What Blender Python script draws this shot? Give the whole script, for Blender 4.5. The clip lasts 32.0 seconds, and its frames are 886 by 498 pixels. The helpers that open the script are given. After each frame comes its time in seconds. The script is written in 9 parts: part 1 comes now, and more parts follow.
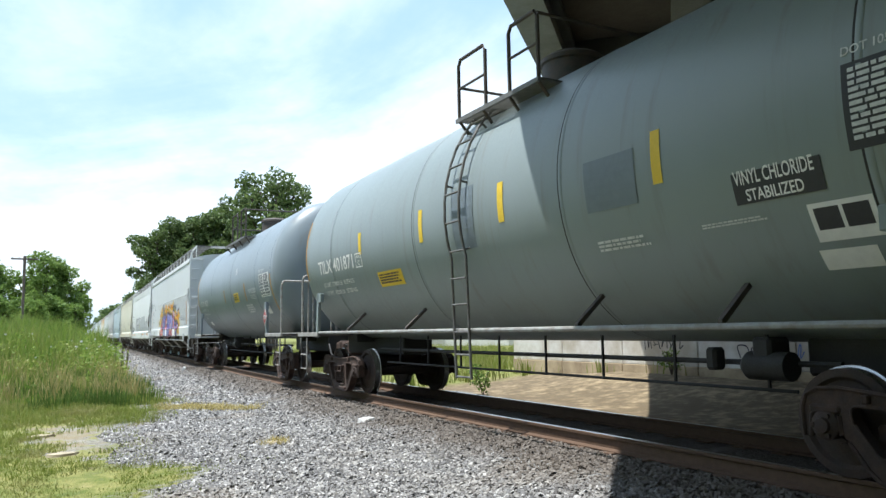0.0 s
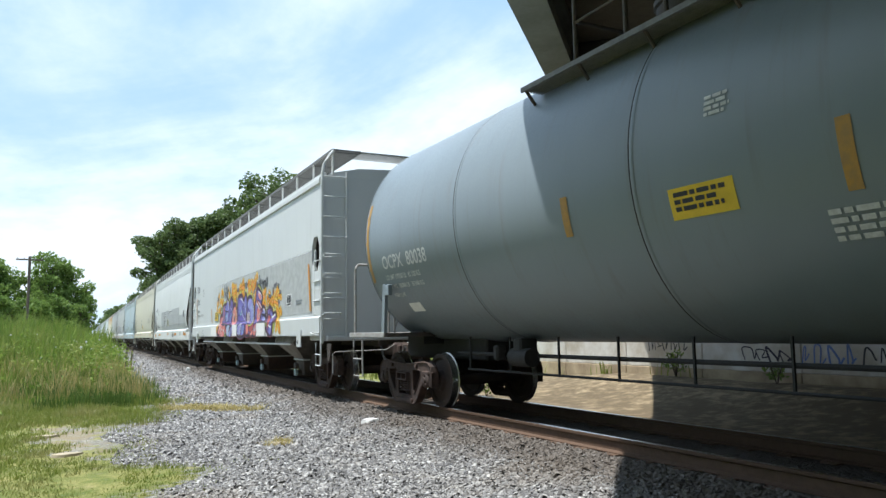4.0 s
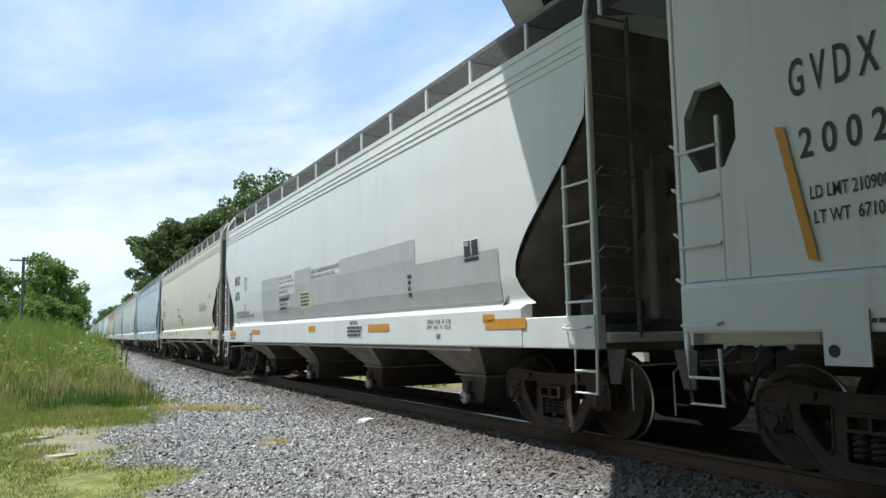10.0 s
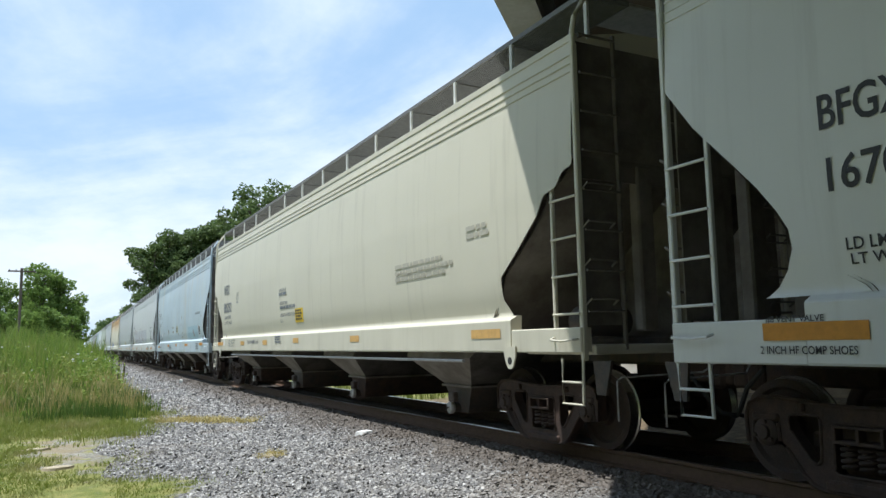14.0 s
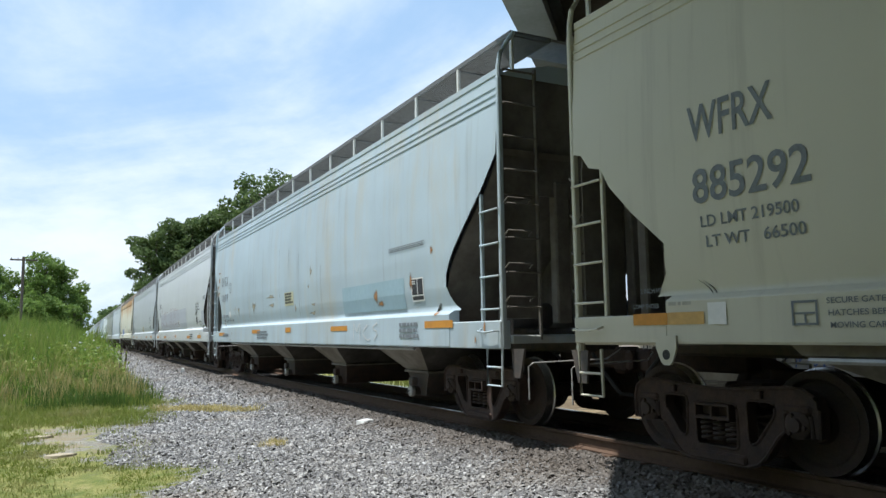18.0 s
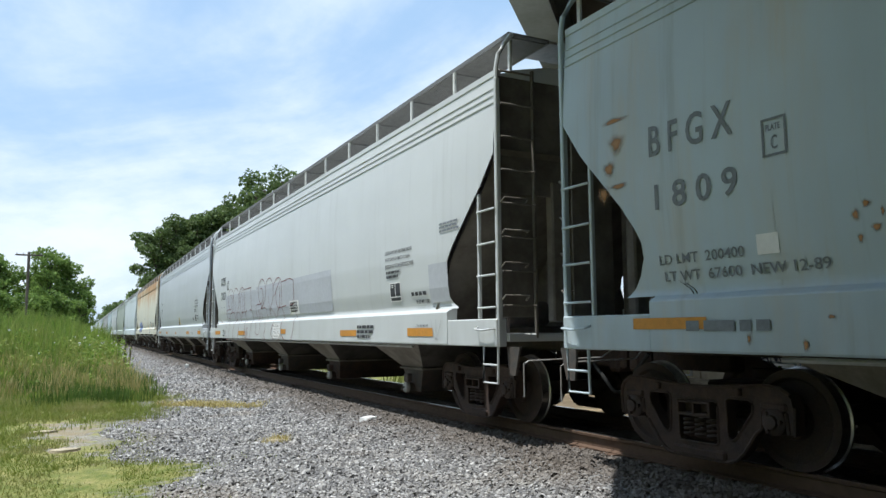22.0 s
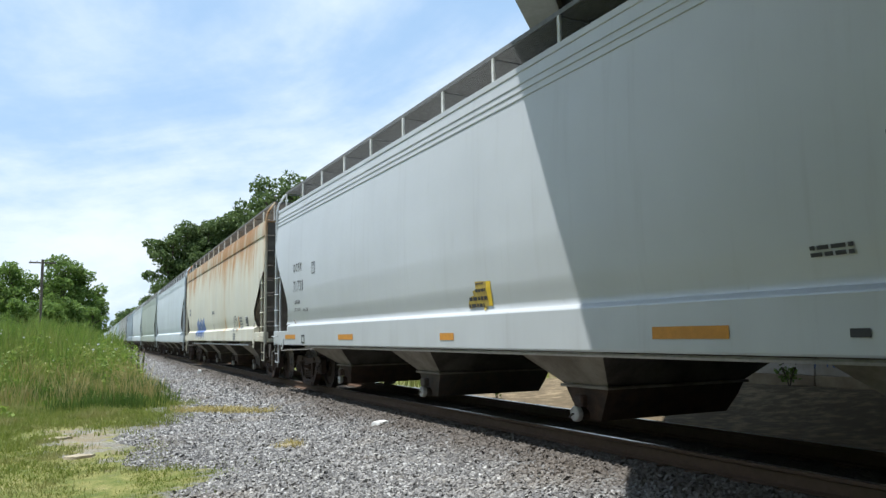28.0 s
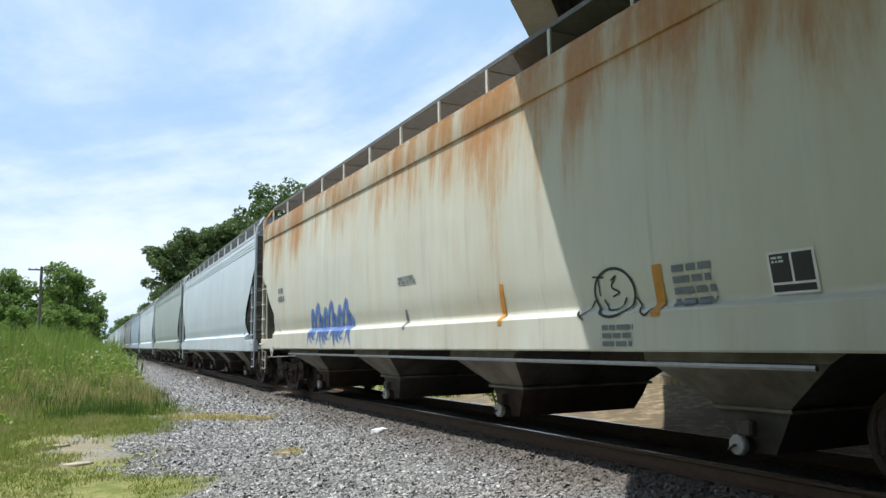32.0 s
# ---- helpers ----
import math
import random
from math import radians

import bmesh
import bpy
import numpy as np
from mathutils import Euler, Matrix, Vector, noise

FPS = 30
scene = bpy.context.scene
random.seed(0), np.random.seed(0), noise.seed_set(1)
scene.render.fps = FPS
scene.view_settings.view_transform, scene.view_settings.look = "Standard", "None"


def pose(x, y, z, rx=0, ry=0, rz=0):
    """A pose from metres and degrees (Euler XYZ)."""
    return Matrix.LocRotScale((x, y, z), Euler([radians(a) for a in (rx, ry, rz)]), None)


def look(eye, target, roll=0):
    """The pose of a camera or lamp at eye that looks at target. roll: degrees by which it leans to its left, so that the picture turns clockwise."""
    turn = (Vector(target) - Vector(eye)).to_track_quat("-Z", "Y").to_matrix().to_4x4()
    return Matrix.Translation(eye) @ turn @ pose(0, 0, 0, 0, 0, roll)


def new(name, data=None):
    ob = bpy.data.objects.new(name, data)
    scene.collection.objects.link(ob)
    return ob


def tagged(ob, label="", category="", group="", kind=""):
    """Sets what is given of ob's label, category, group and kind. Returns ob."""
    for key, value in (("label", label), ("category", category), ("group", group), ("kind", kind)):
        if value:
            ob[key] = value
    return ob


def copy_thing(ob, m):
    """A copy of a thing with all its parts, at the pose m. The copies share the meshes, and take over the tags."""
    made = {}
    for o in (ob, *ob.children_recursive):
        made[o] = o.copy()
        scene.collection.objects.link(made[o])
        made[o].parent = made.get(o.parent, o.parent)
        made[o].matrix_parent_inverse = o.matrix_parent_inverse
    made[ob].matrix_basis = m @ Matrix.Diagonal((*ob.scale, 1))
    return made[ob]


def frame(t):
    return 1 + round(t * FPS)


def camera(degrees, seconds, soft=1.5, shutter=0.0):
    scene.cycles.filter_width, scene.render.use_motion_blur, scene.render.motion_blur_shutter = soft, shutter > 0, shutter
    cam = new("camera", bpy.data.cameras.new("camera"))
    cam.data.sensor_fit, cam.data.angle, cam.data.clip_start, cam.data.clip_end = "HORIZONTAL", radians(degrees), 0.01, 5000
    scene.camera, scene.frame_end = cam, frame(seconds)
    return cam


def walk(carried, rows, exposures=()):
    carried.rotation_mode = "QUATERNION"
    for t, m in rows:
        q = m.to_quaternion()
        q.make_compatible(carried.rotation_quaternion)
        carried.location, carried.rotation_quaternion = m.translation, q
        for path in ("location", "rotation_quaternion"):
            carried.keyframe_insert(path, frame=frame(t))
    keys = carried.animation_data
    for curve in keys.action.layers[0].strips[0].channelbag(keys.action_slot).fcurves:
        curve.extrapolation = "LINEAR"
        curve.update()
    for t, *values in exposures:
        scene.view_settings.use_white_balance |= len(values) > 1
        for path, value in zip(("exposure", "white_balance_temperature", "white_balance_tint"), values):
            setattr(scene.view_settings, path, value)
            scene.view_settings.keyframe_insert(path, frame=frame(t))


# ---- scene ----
from mathutils import geometry

# ---- camera ----
cam = camera(61.7, 32.0, soft=1.45)
EYE = Vector((0.0, 0.0, 1.2))          # metres above the rail heads


def aim(pan, tilt, roll):
    """A pose at the eye: pan to the right of the track's line, tilt up, roll, in degrees."""
    a, b = radians(pan), radians(tilt)
    return look(EYE, EYE + Vector((math.sin(a) * math.cos(b), math.cos(a) * math.cos(b), math.sin(b))), roll)


AIMS = [
    (0.0, 28.2, 6.299, -0.904), (0.5, 28.104, 6.399, -0.868), (1.0, 27.885, 6.347, -0.817), (1.5, 27.439, 6.192, -0.751),
    (2.0, 27.32, 6.102, -0.743), (2.5, 27.466, 6.302, -0.769), (3.0, 27.755, 6.453, -0.792), (3.5, 27.88, 6.307, -0.783),
    (5.5, 27.992, 7.087, -0.945), (6.0, 28.194, 7.206, -0.944), (6.5, 28.2, 7.156, -0.905), (7.0, 28.316, 7.166, -0.885),
    (7.5, 28.326, 7.156, -0.877), (8.0, 28.194, 7.027, -0.87), (8.5, 28.192, 6.794, -0.876), (9.0, 28.332, 6.546, -0.902),
    (9.5, 28.347, 6.391, -0.945), (10.0, 28.27, 6.357, -1.0), (10.5, 28.433, 6.52, -1.058), (11.0, 28.503, 6.587, -1.055),
    (11.5, 28.44, 6.63, -0.999), (12.0, 28.483, 6.833, -0.934), (12.5, 28.478, 7.101, -0.859), (13.0, 28.448, 7.078, -0.812),
    (13.5, 28.537, 7.195, -0.855), (14.0, 28.381, 7.244, -0.925), (14.5, 28.403, 7.121, -1.02), (16.5, 28.151, 6.987, -0.794),
    (17.0, 28.087, 6.76, -0.78), (17.5, 28.108, 6.612, -0.769), (18.0, 28.269, 6.455, -0.751), (18.5, 28.308, 6.347, -0.696),
    (19.0, 28.396, 6.218, -0.634), (19.5, 28.33, 6.162, -0.562), (20.0, 28.289, 6.104, -0.506), (20.5, 28.202, 6.31, -0.458),
    (21.0, 28.044, 6.347, -0.405), (21.5, 28.114, 6.252, -0.393), (22.0, 27.946, 6.279, -0.371), (22.5, 28.006, 6.131, -0.395),
    (23.0, 27.954, 5.978, -0.471), (23.5, 27.84, 6.125, -0.631), (24.0, 27.693, 6.28, -0.813), (24.5, 27.487, 6.594, -0.932),
    (25.0, 27.545, 6.843, -0.999), (25.5, 27.512, 6.903, -1.006), (27.5, 27.109, 6.785, -0.904), (28.0, 27.137, 6.572, -0.857),
    (28.5, 27.544, 6.764, -0.887), (29.0, 27.918, 6.732, -0.966), (29.5, 27.689, 6.97, -1.003), (30.0, 27.505, 7.168, -1.013),
    (30.5, 27.386, 7.253, -0.983), (31.0, 27.214, 7.319, -0.924), (31.5, 27.124, 7.295, -0.874), (32.0, 27.203, 7.125, -0.851),
]
walk(cam, [(t, aim(p, q, r)) for t, p, q, r in AIMS], [(0.0, 0.64, 6200, 8), (3.0, 0.58, 6200, 8), (6.0, 0.27, 6150, 8), (32.0, 0.27, 6200, 8)])

# ---- world and sun ----
SUN = Vector((-0.30, 0.08, 1.0)).normalized()
sun_data = bpy.data.lights.new("sun", "SUN")
sun_data.energy, sun_data.angle, sun_data.color = 5.0, radians(0.6), (1.0, 0.975, 0.93)
sun = new("sun", sun_data)
sun.matrix_world = look(SUN * 60, (0, 0, 0))

world = bpy.data.worlds.new("world")
scene.world = world
world.use_nodes = True


def sky_world():
    nt = world.node_tree
    nd, ln = nt.nodes, nt.links
    nd.clear()
    out, bg = nd.new("ShaderNodeOutputWorld"), nd.new("ShaderNodeBackground")
    sky = nd.new("ShaderNodeTexSky")
    sky.sky_type, sky.sun_disc = "NISHITA", False
    sky.sun_elevation, sky.sun_rotation = math.asin(SUN.z), math.atan2(SUN.x, SUN.y)
    sky.air_density, sky.dust_density, sky.ozone_density = 1.0, 1.6, 1.0
    bg.inputs[1].default_value = 0.097
    tc = nd.new("ShaderNodeTexCoord")
    sep = nd.new("ShaderNodeSeparateXYZ")
    ln.new(tc.outputs["Generated"], sep.inputs[0])

    def mth(op, a, b=None):
        n = nd.new("ShaderNodeMath")
        n.operation = op
        for i, v in enumerate((a, b)):
            if v is None:
                continue
            if isinstance(v, (int, float)):
                n.inputs[i].default_value = v
            else:
                ln.new(v, n.inputs[i])
        return n.outputs[0]
    den = mth("ADD", mth("MAXIMUM", sep.outputs[2], 0.0), 0.38)
    cx, cy = mth("DIVIDE", sep.outputs[0], den), mth("DIVIDE", sep.outputs[1], den)
    comb = nd.new("ShaderNodeCombineXYZ")
    ln.new(cx, comb.inputs[0]), ln.new(cy, comb.inputs[1])
    n1, n2 = nd.new("ShaderNodeTexNoise"), nd.new("ShaderNodeTexNoise")
    n1.inputs["Scale"].default_value, n1.inputs["Detail"].default_value, n1.inputs["Roughness"].default_value = 1.5, 9, 0.57
    n1.inputs["Distortion"].default_value = 0.6
    n2.inputs["Scale"].default_value, n2.inputs["Detail"].default_value, n2.inputs["Roughness"].default_value = 4.6, 8, 0.6
    off = nd.new("ShaderNodeVectorMath")
    off.inputs[1].default_value = (3.1, 7.7, 0.0)
    ln.new(comb.outputs[0], off.inputs[0])
    ln.new(off.outputs[0], n1.inputs[0]), ln.new(off.outputs[0], n2.inputs[0])
    s = mth("ADD", mth("MULTIPLY", n1.outputs[0], 0.72), mth("MULTIPLY", n2.outputs[0], 0.28))
    ramp = nd.new("ShaderNodeMapRange")
    ramp.interpolation_type = "SMOOTHSTEP"
    ramp.inputs[1].default_value, ramp.inputs[2].default_value = 0.34, 0.68
    ln.new(s, ramp.inputs[0])
    low = nd.new("ShaderNodeMapRange")
    low.inputs[1].default_value, low.inputs[2].default_value = 0.62, 0.05
    low.inputs[3].default_value, low.inputs[4].default_value = 0.06, 0.16
    ln.new(sep.outputs[2], low.inputs[0])
    thin = nd.new("ShaderNodeMapRange")
    thin.inputs[1].default_value, thin.inputs[2].default_value = 0.35, 0.75
    thin.inputs[3].default_value, thin.inputs[4].default_value = 0.76, 0.32
    ln.new(sep.outputs[2], thin.inputs[0])
    fac = mth("MINIMUM", mth("ADD", mth("MULTIPLY", ramp.outputs[0], thin.outputs[0]), low.outputs[0]), 0.93)
    mix = nd.new("ShaderNodeMix")
    mix.data_type = "RGBA"
    haze = nd.new("ShaderNodeMix")
    haze.data_type = "RGBA"
    haze.inputs[0].default_value = 0.72
    haze.inputs[7].default_value = (3.9, 6.2, 9.2, 1)
    ln.new(sky.outputs[0], haze.inputs[6])
    ln.new(fac, mix.inputs[0]), ln.new(haze.outputs[2], mix.inputs[6])
    mix.inputs[7].default_value = (9.0, 9.5, 9.9, 1)
    ln.new(mix.outputs[2], bg.inputs[0]), ln.new(bg.outputs[0], out.inputs[0])


sky_world()

# ---- plan ----
XC = 6.43            # the track's centre line where the eye stands
TURN = 0.037         # the line's heading to the right once it is through its bend
BEND_FROM, BEND_TO = 10.0, 26.0
SPEED = (4.648, 4.661, 4.709, 4.805, 4.868, 4.897, 4.879, 4.871, 4.862)


def bend(y):
    """How far the line has swung to the right, y metres along it."""
    u = np.clip(y - BEND_FROM, 0.0, BEND_TO - BEND_FROM)
    return TURN * (u * u / (2 * (BEND_TO - BEND_FROM)) + np.maximum(y - BEND_TO, 0.0))


def run(t):
    """Metres the train has gone at t seconds."""
    k = int(min(max(t // 4, 0), 7))
    d = t - 4 * k
    return sum(2 * (SPEED[i] + SPEED[i + 1]) for i in range(k)) + SPEED[k] * d + (SPEED[k + 1] - SPEED[k]) * d * d / 8


# ---- materials ----
def material(name, build):
    m = bpy.data.materials.new(name)
    m.use_nodes = True
    nt = m.node_tree
    b = nt.nodes["Principled BSDF"]
    build(Nodes(nt), b)
    return m


class Nodes:
    def __init__(self, nt):
        self.nt = nt

    def add(self, kind):
        return self.nt.nodes.new("ShaderNode" + kind)

    def link(self, a, b):
        self.nt.links.new(a, b)

    def pos(self, scale=(1, 1, 1), local=True):
        tc = self.add("TexCoord")
        mp = self.add("Mapping")
        mp.inputs["Scale"].default_value = scale
        if local:
            self.link(tc.outputs["Object"], mp.inputs[0])
        else:
            g = self.add("NewGeometry")
            self.link(g.outputs["Position"], mp.inputs[0])
        return mp.outputs[0]

    def noise(self, vec, scale, detail=5, rough=0.55, dist=0.0):
        n = self.add("TexNoise")
        n.inputs["Scale"].default_value, n.inputs["Detail"].default_value = scale, detail
        n.inputs["Roughness"].default_value, n.inputs["Distortion"].default_value = rough, dist
        self.link(vec, n.inputs[0])
        return n.outputs[0]

    def span(self, v, a, b, c=0.0, d=1.0, smooth=True):
        n = self.add("MapRange")
        if smooth:
            n.interpolation_type = "SMOOTHSTEP"
        for i, x in enumerate((a, b, c, d)):
            n.inputs[i + 1].default_value = x
        self.link(v, n.inputs[0])
        return n.outputs[0]

    def math(self, op, a, b=0.0):
        n = self.add("Math")
        n.operation = op
        for i, v in enumerate((a, b)):
            if isinstance(v, (int, float)):
                n.inputs[i].default_value = v
            else:
                self.link(v, n.inputs[i])
        return n.outputs[0]

    def mix(self, f, a, b, blend="MIX"):
        n = self.add("Mix")
        n.data_type, n.blend_type = "RGBA", blend
        for i, v in ((0, f), (6, a), (7, b)):
            if isinstance(v, (int, float)):
                n.inputs[i].default_value = v
            elif isinstance(v, tuple):
                n.inputs[i].default_value = (*v, 1)[:4]
            else:
                self.link(v, n.inputs[i])
        return n.outputs[2]

    def lane(self, x, y):
        """Metres to the right of the track's centre line."""
        u = self.math("MINIMUM", self.math("MAXIMUM", self.math("SUBTRACT", y, BEND_FROM), 0.0), BEND_TO - BEND_FROM)
        far = self.math("MULTIPLY", self.math("MAXIMUM", self.math("SUBTRACT", y, BEND_TO), 0.0), TURN)
        off = self.math("ADD", self.math("MULTIPLY", self.math("MULTIPLY", u, u), TURN / (2 * (BEND_TO - BEND_FROM))), far)
        return self.math("SUBTRACT", self.math("SUBTRACT", x, XC), off)

    def bump(self, b, h, strength, dist=0.01):
        n = self.add("Bump")
        n.inputs["Strength"].default_value, n.inputs["Distance"].default_value = strength, dist
        self.link(h, n.inputs["Height"])
        self.link(n.outputs[0], b.inputs["Normal"])


def car_paint(name, col, dirt=0.35, rust=0.0, rough=0.42, stain=(0.16, 0.13, 0.10), fade=0.12, rust_high=0.0, metal=0.0):
    """Painted freight-car steel: faded panels, running streaks, grime, and rust where there is some."""
    def build(n, b):
        v = n.pos()
        streak = n.noise(n.pos((1.0, 2.6, 0.16)), 2.2, 7, 0.62)
        broad = n.noise(v, 0.45, 3)
        fine = n.noise(v, 26, 4, 0.7)
        c = n.mix(n.span(broad, 0.3, 0.72, 0.0, 1.0), col, tuple(x * (1 - fade) for x in col))
        c = n.mix(n.math("MULTIPLY", n.span(streak, 0.52, 0.78), dirt), c, stain)
        sp = n.add("SeparateXYZ")
        n.link(v, sp.inputs[0])
        low = n.math("MULTIPLY", n.span(sp.outputs[2], 1.9, 0.6), n.span(n.noise(n.pos((1, 1.3, 0.5)), 1.7, 6), 0.35, 0.7))
        c = n.mix(n.math("MULTIPLY", low, min(1.0, dirt * 0.9)), c, (0.11, 0.085, 0.065))
        if rust:
            r1 = n.math("ADD", n.math("MULTIPLY", n.noise(n.pos((1.0, 1.5, 0.2)), 1.5, 9, 0.66, 0.3), 0.6), n.math("MULTIPLY", n.noise(n.pos((1.0, 0.7, 0.5)), 0.9, 6, 0.6), 0.4))
            top = n.span(sp.outputs[2], 2.4, 4.3, 0.0, rust_high)
            m = n.span(n.math("ADD", r1, top), 0.68 - 0.12 * rust, 0.86 - 0.08 * rust)
            rc = n.mix(n.noise(v, 9, 5, 0.7), (0.56, 0.275, 0.075), (0.32, 0.14, 0.05))
            wash = n.span(n.math("ADD", r1, top), 0.50 - 0.10 * rust, 0.78)
            c = n.mix(n.math("MULTIPLY", wash, 0.55), c, (0.52, 0.38, 0.19))
            c = n.mix(m, c, rc)
        n.link(c, b.inputs["Base Color"])
        b.inputs["Metallic"].default_value = metal
        n.link(n.span(fine, 0.3, 0.7, rough - 0.04, rough + 0.08), b.inputs["Roughness"])
        n.bump(b, n.math("ADD", n.math("MULTIPLY", n.noise(n.pos((1, 0.8, 0.5)), 1.3, 2), 1.0), n.math("MULTIPLY", fine, 0.02)), 0.35, 0.03)
    return material(name, build)


def plain(name, col, rough=0.6, metal=0.0, vary=0.25, scale=8.0, bump=0.15, tint=None):
    def build(n, b):
        v = n.pos()
        a, f = n.noise(v, scale, 6, 0.62), n.noise(v, scale * 9, 3, 0.7)
        dark = tint or tuple(x * (1 - vary) for x in col)
        c = n.mix(n.span(a, 0.3, 0.7), col, dark)
        c = n.mix(n.math("MULTIPLY", f, 0.25), c, tuple(x * 0.6 for x in col))
        n.link(c, b.inputs["Base Color"])
        b.inputs["Metallic"].default_value = metal
        n.link(n.span(f, 0.3, 0.7, max(0.05, rough - 0.1), min(1, rough + 0.12)), b.inputs["Roughness"])
        if bump:
            n.bump(b, n.math("ADD", a, n.math("MULTIPLY", f, 0.4)), bump, 0.012)
    return material(name, build)


def leafy(name, a, b2, trans=0.25, pale=(0.2, 0.19, 0.06), dry=0.0):
    def build(n, b):
        g = n.add("NewGeometry")
        r = g.outputs["Random Per Island"]
        c = n.mix(r, a, b2)
        big = n.noise(n.pos((1, 1, 0.4), False), 0.8, 7, 0.65)
        c = n.mix(n.math("MULTIPLY", n.span(big, 0.42, 0.68), dry), c, pale)
        n.link(c, b.inputs["Base Color"])
        b.inputs["Roughness"].default_value = 0.55
        b.inputs["Specular IOR Level"].default_value = 0.3
        t = n.add("BsdfTranslucent")
        n.link(c, t.inputs[0])
        mx = n.add("MixShader")
        mx.inputs[0].default_value = trans
        out = n.nt.nodes["Material Output"]
        n.link(b.outputs[0], mx.inputs[1]), n.link(t.outputs[0], mx.inputs[2]), n.link(mx.outputs[0], out.inputs[0])
    return material(name, build)


def ground_material():
    def build(n, b):
        g = n.add("NewGeometry")
        p = g.outputs["Position"]
        s = n.add("SeparateXYZ")
        n.link(p, s.inputs[0])
        x, y = s.outputs[0], s.outputs[1]
        d = n.lane(x, y)
        wob = n.math("MULTIPLY", n.math("SUBTRACT", n.noise(p, 0.55, 6, 0.62), 0.5), 3.2)
        edge = n.math("ADD", n.span(y, 13.0, 20.0, -5.45, -4.3), n.span(y, 25.0, 70.0, 0.0, 1.1))
        edge = n.math("ADD", edge, n.math("MULTIPLY", n.span(y, 8.4, 9.3), n.span(y, 10.5, 9.6, 0.0, 0.8)))
        rough = n.math("MULTIPLY", n.math("SUBTRACT", n.noise(p, 5.0, 5, 0.7), 0.5), 2.2)
        near = n.span(n.math("ADD", n.math("SUBTRACT", n.math("ADD", d, n.math("MULTIPLY", wob, 0.55)), edge), rough), -0.3, 0.3)
        far = n.span(n.math("ADD", d, wob), 4.2, 3.4)
        stone = n.math("MULTIPLY", near, far)
        vor = n.add("TexVoronoi")
        vor.inputs["Scale"].default_value = 26
        n.link(p, vor.inputs[0])
        hsv = n.add("SeparateColor")
        n.link(vor.outputs["Color"], hsv.inputs[0])
        peb = n.mix(hsv.outputs[0], (0.12, 0.118, 0.115), (0.37, 0.36, 0.345))
        peb = n.mix(n.span(n.noise(p, 0.9, 5), 0.45, 0.72, 0.0, 0.4), peb, (0.20, 0.165, 0.12))
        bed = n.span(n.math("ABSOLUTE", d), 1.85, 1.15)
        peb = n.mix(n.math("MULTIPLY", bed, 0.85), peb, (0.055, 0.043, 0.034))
        n1, n2, n3 = n.noise(p, 0.42, 5), n.noise(p, 3.2, 7, 0.65), n.noise(p, 34, 4, 0.7)
        soil = n.mix(n3, (0.165, 0.13, 0.085), (0.31, 0.255, 0.175))
        soil = n.mix(n.span(n.noise(p, 1.7, 5, 0.65), 0.46, 0.6, 0.0, 0.75), soil, peb)
        turf = n.mix(n.span(n2, 0.3, 0.7), (0.115, 0.145, 0.03), (0.30, 0.27, 0.10))
        turf = n.mix(n.span(n3, 0.4, 0.62, 0.0, 0.55), turf, (0.07, 0.095, 0.02))
        # one long worn patch of sandy soil, and thin places in the turf
        ex, ey = n.math("MULTIPLY", n.math("SUBTRACT", x, 0.4), 1.25), n.math("MULTIPLY", n.math("SUBTRACT", y, 13.6), 0.34)
        worn = n.math("SQRT", n.math("ADD", n.math("MULTIPLY", ex, ex), n.math("MULTIPLY", ey, ey)))
        worn = n.span(n.math("ADD", worn, n.math("MULTIPLY", n.math("SUBTRACT", n2, 0.5), 4.2)), 0.95, 0.35, 0.0, 0.9)
        thin = n.span(n.math("ADD", n.math("MULTIPLY", n1, 0.5), n.math("MULTIPLY", n2, 0.5)), 0.54, 0.66, 0.0, 0.35)
        grass = n.mix(n.math("MAXIMUM", worn, thin), turf, soil)
        yard = n.math("MULTIPLY", n.span(n.math("ADD", d, wob), 2.6, 3.6), n.span(n.math("ADD", y, wob), 22.5, 20.0))
        dirt = n.mix(n.span(n.math("ADD", n.math("MULTIPLY", n2, 0.7), n.math("MULTIPLY", n1, 0.3)), 0.45, 0.68), (0.14, 0.104, 0.067), (0.35, 0.27, 0.17))
        grass = n.mix(n.math("MULTIPLY", yard, 0.95), grass, dirt)
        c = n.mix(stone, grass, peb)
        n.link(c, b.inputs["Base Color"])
        b.inputs["Roughness"].default_value = 0.92
        b.inputs["Specular IOR Level"].default_value = 0.2
        h = n.math("ADD", n.math("MULTIPLY", vor.outputs["Distance"], n.math("MULTIPLY", stone, -1.6)), n.math("MULTIPLY", n3, 0.5))
        n.bump(b, h, 0.9, 0.03)
    return material("ground", build)


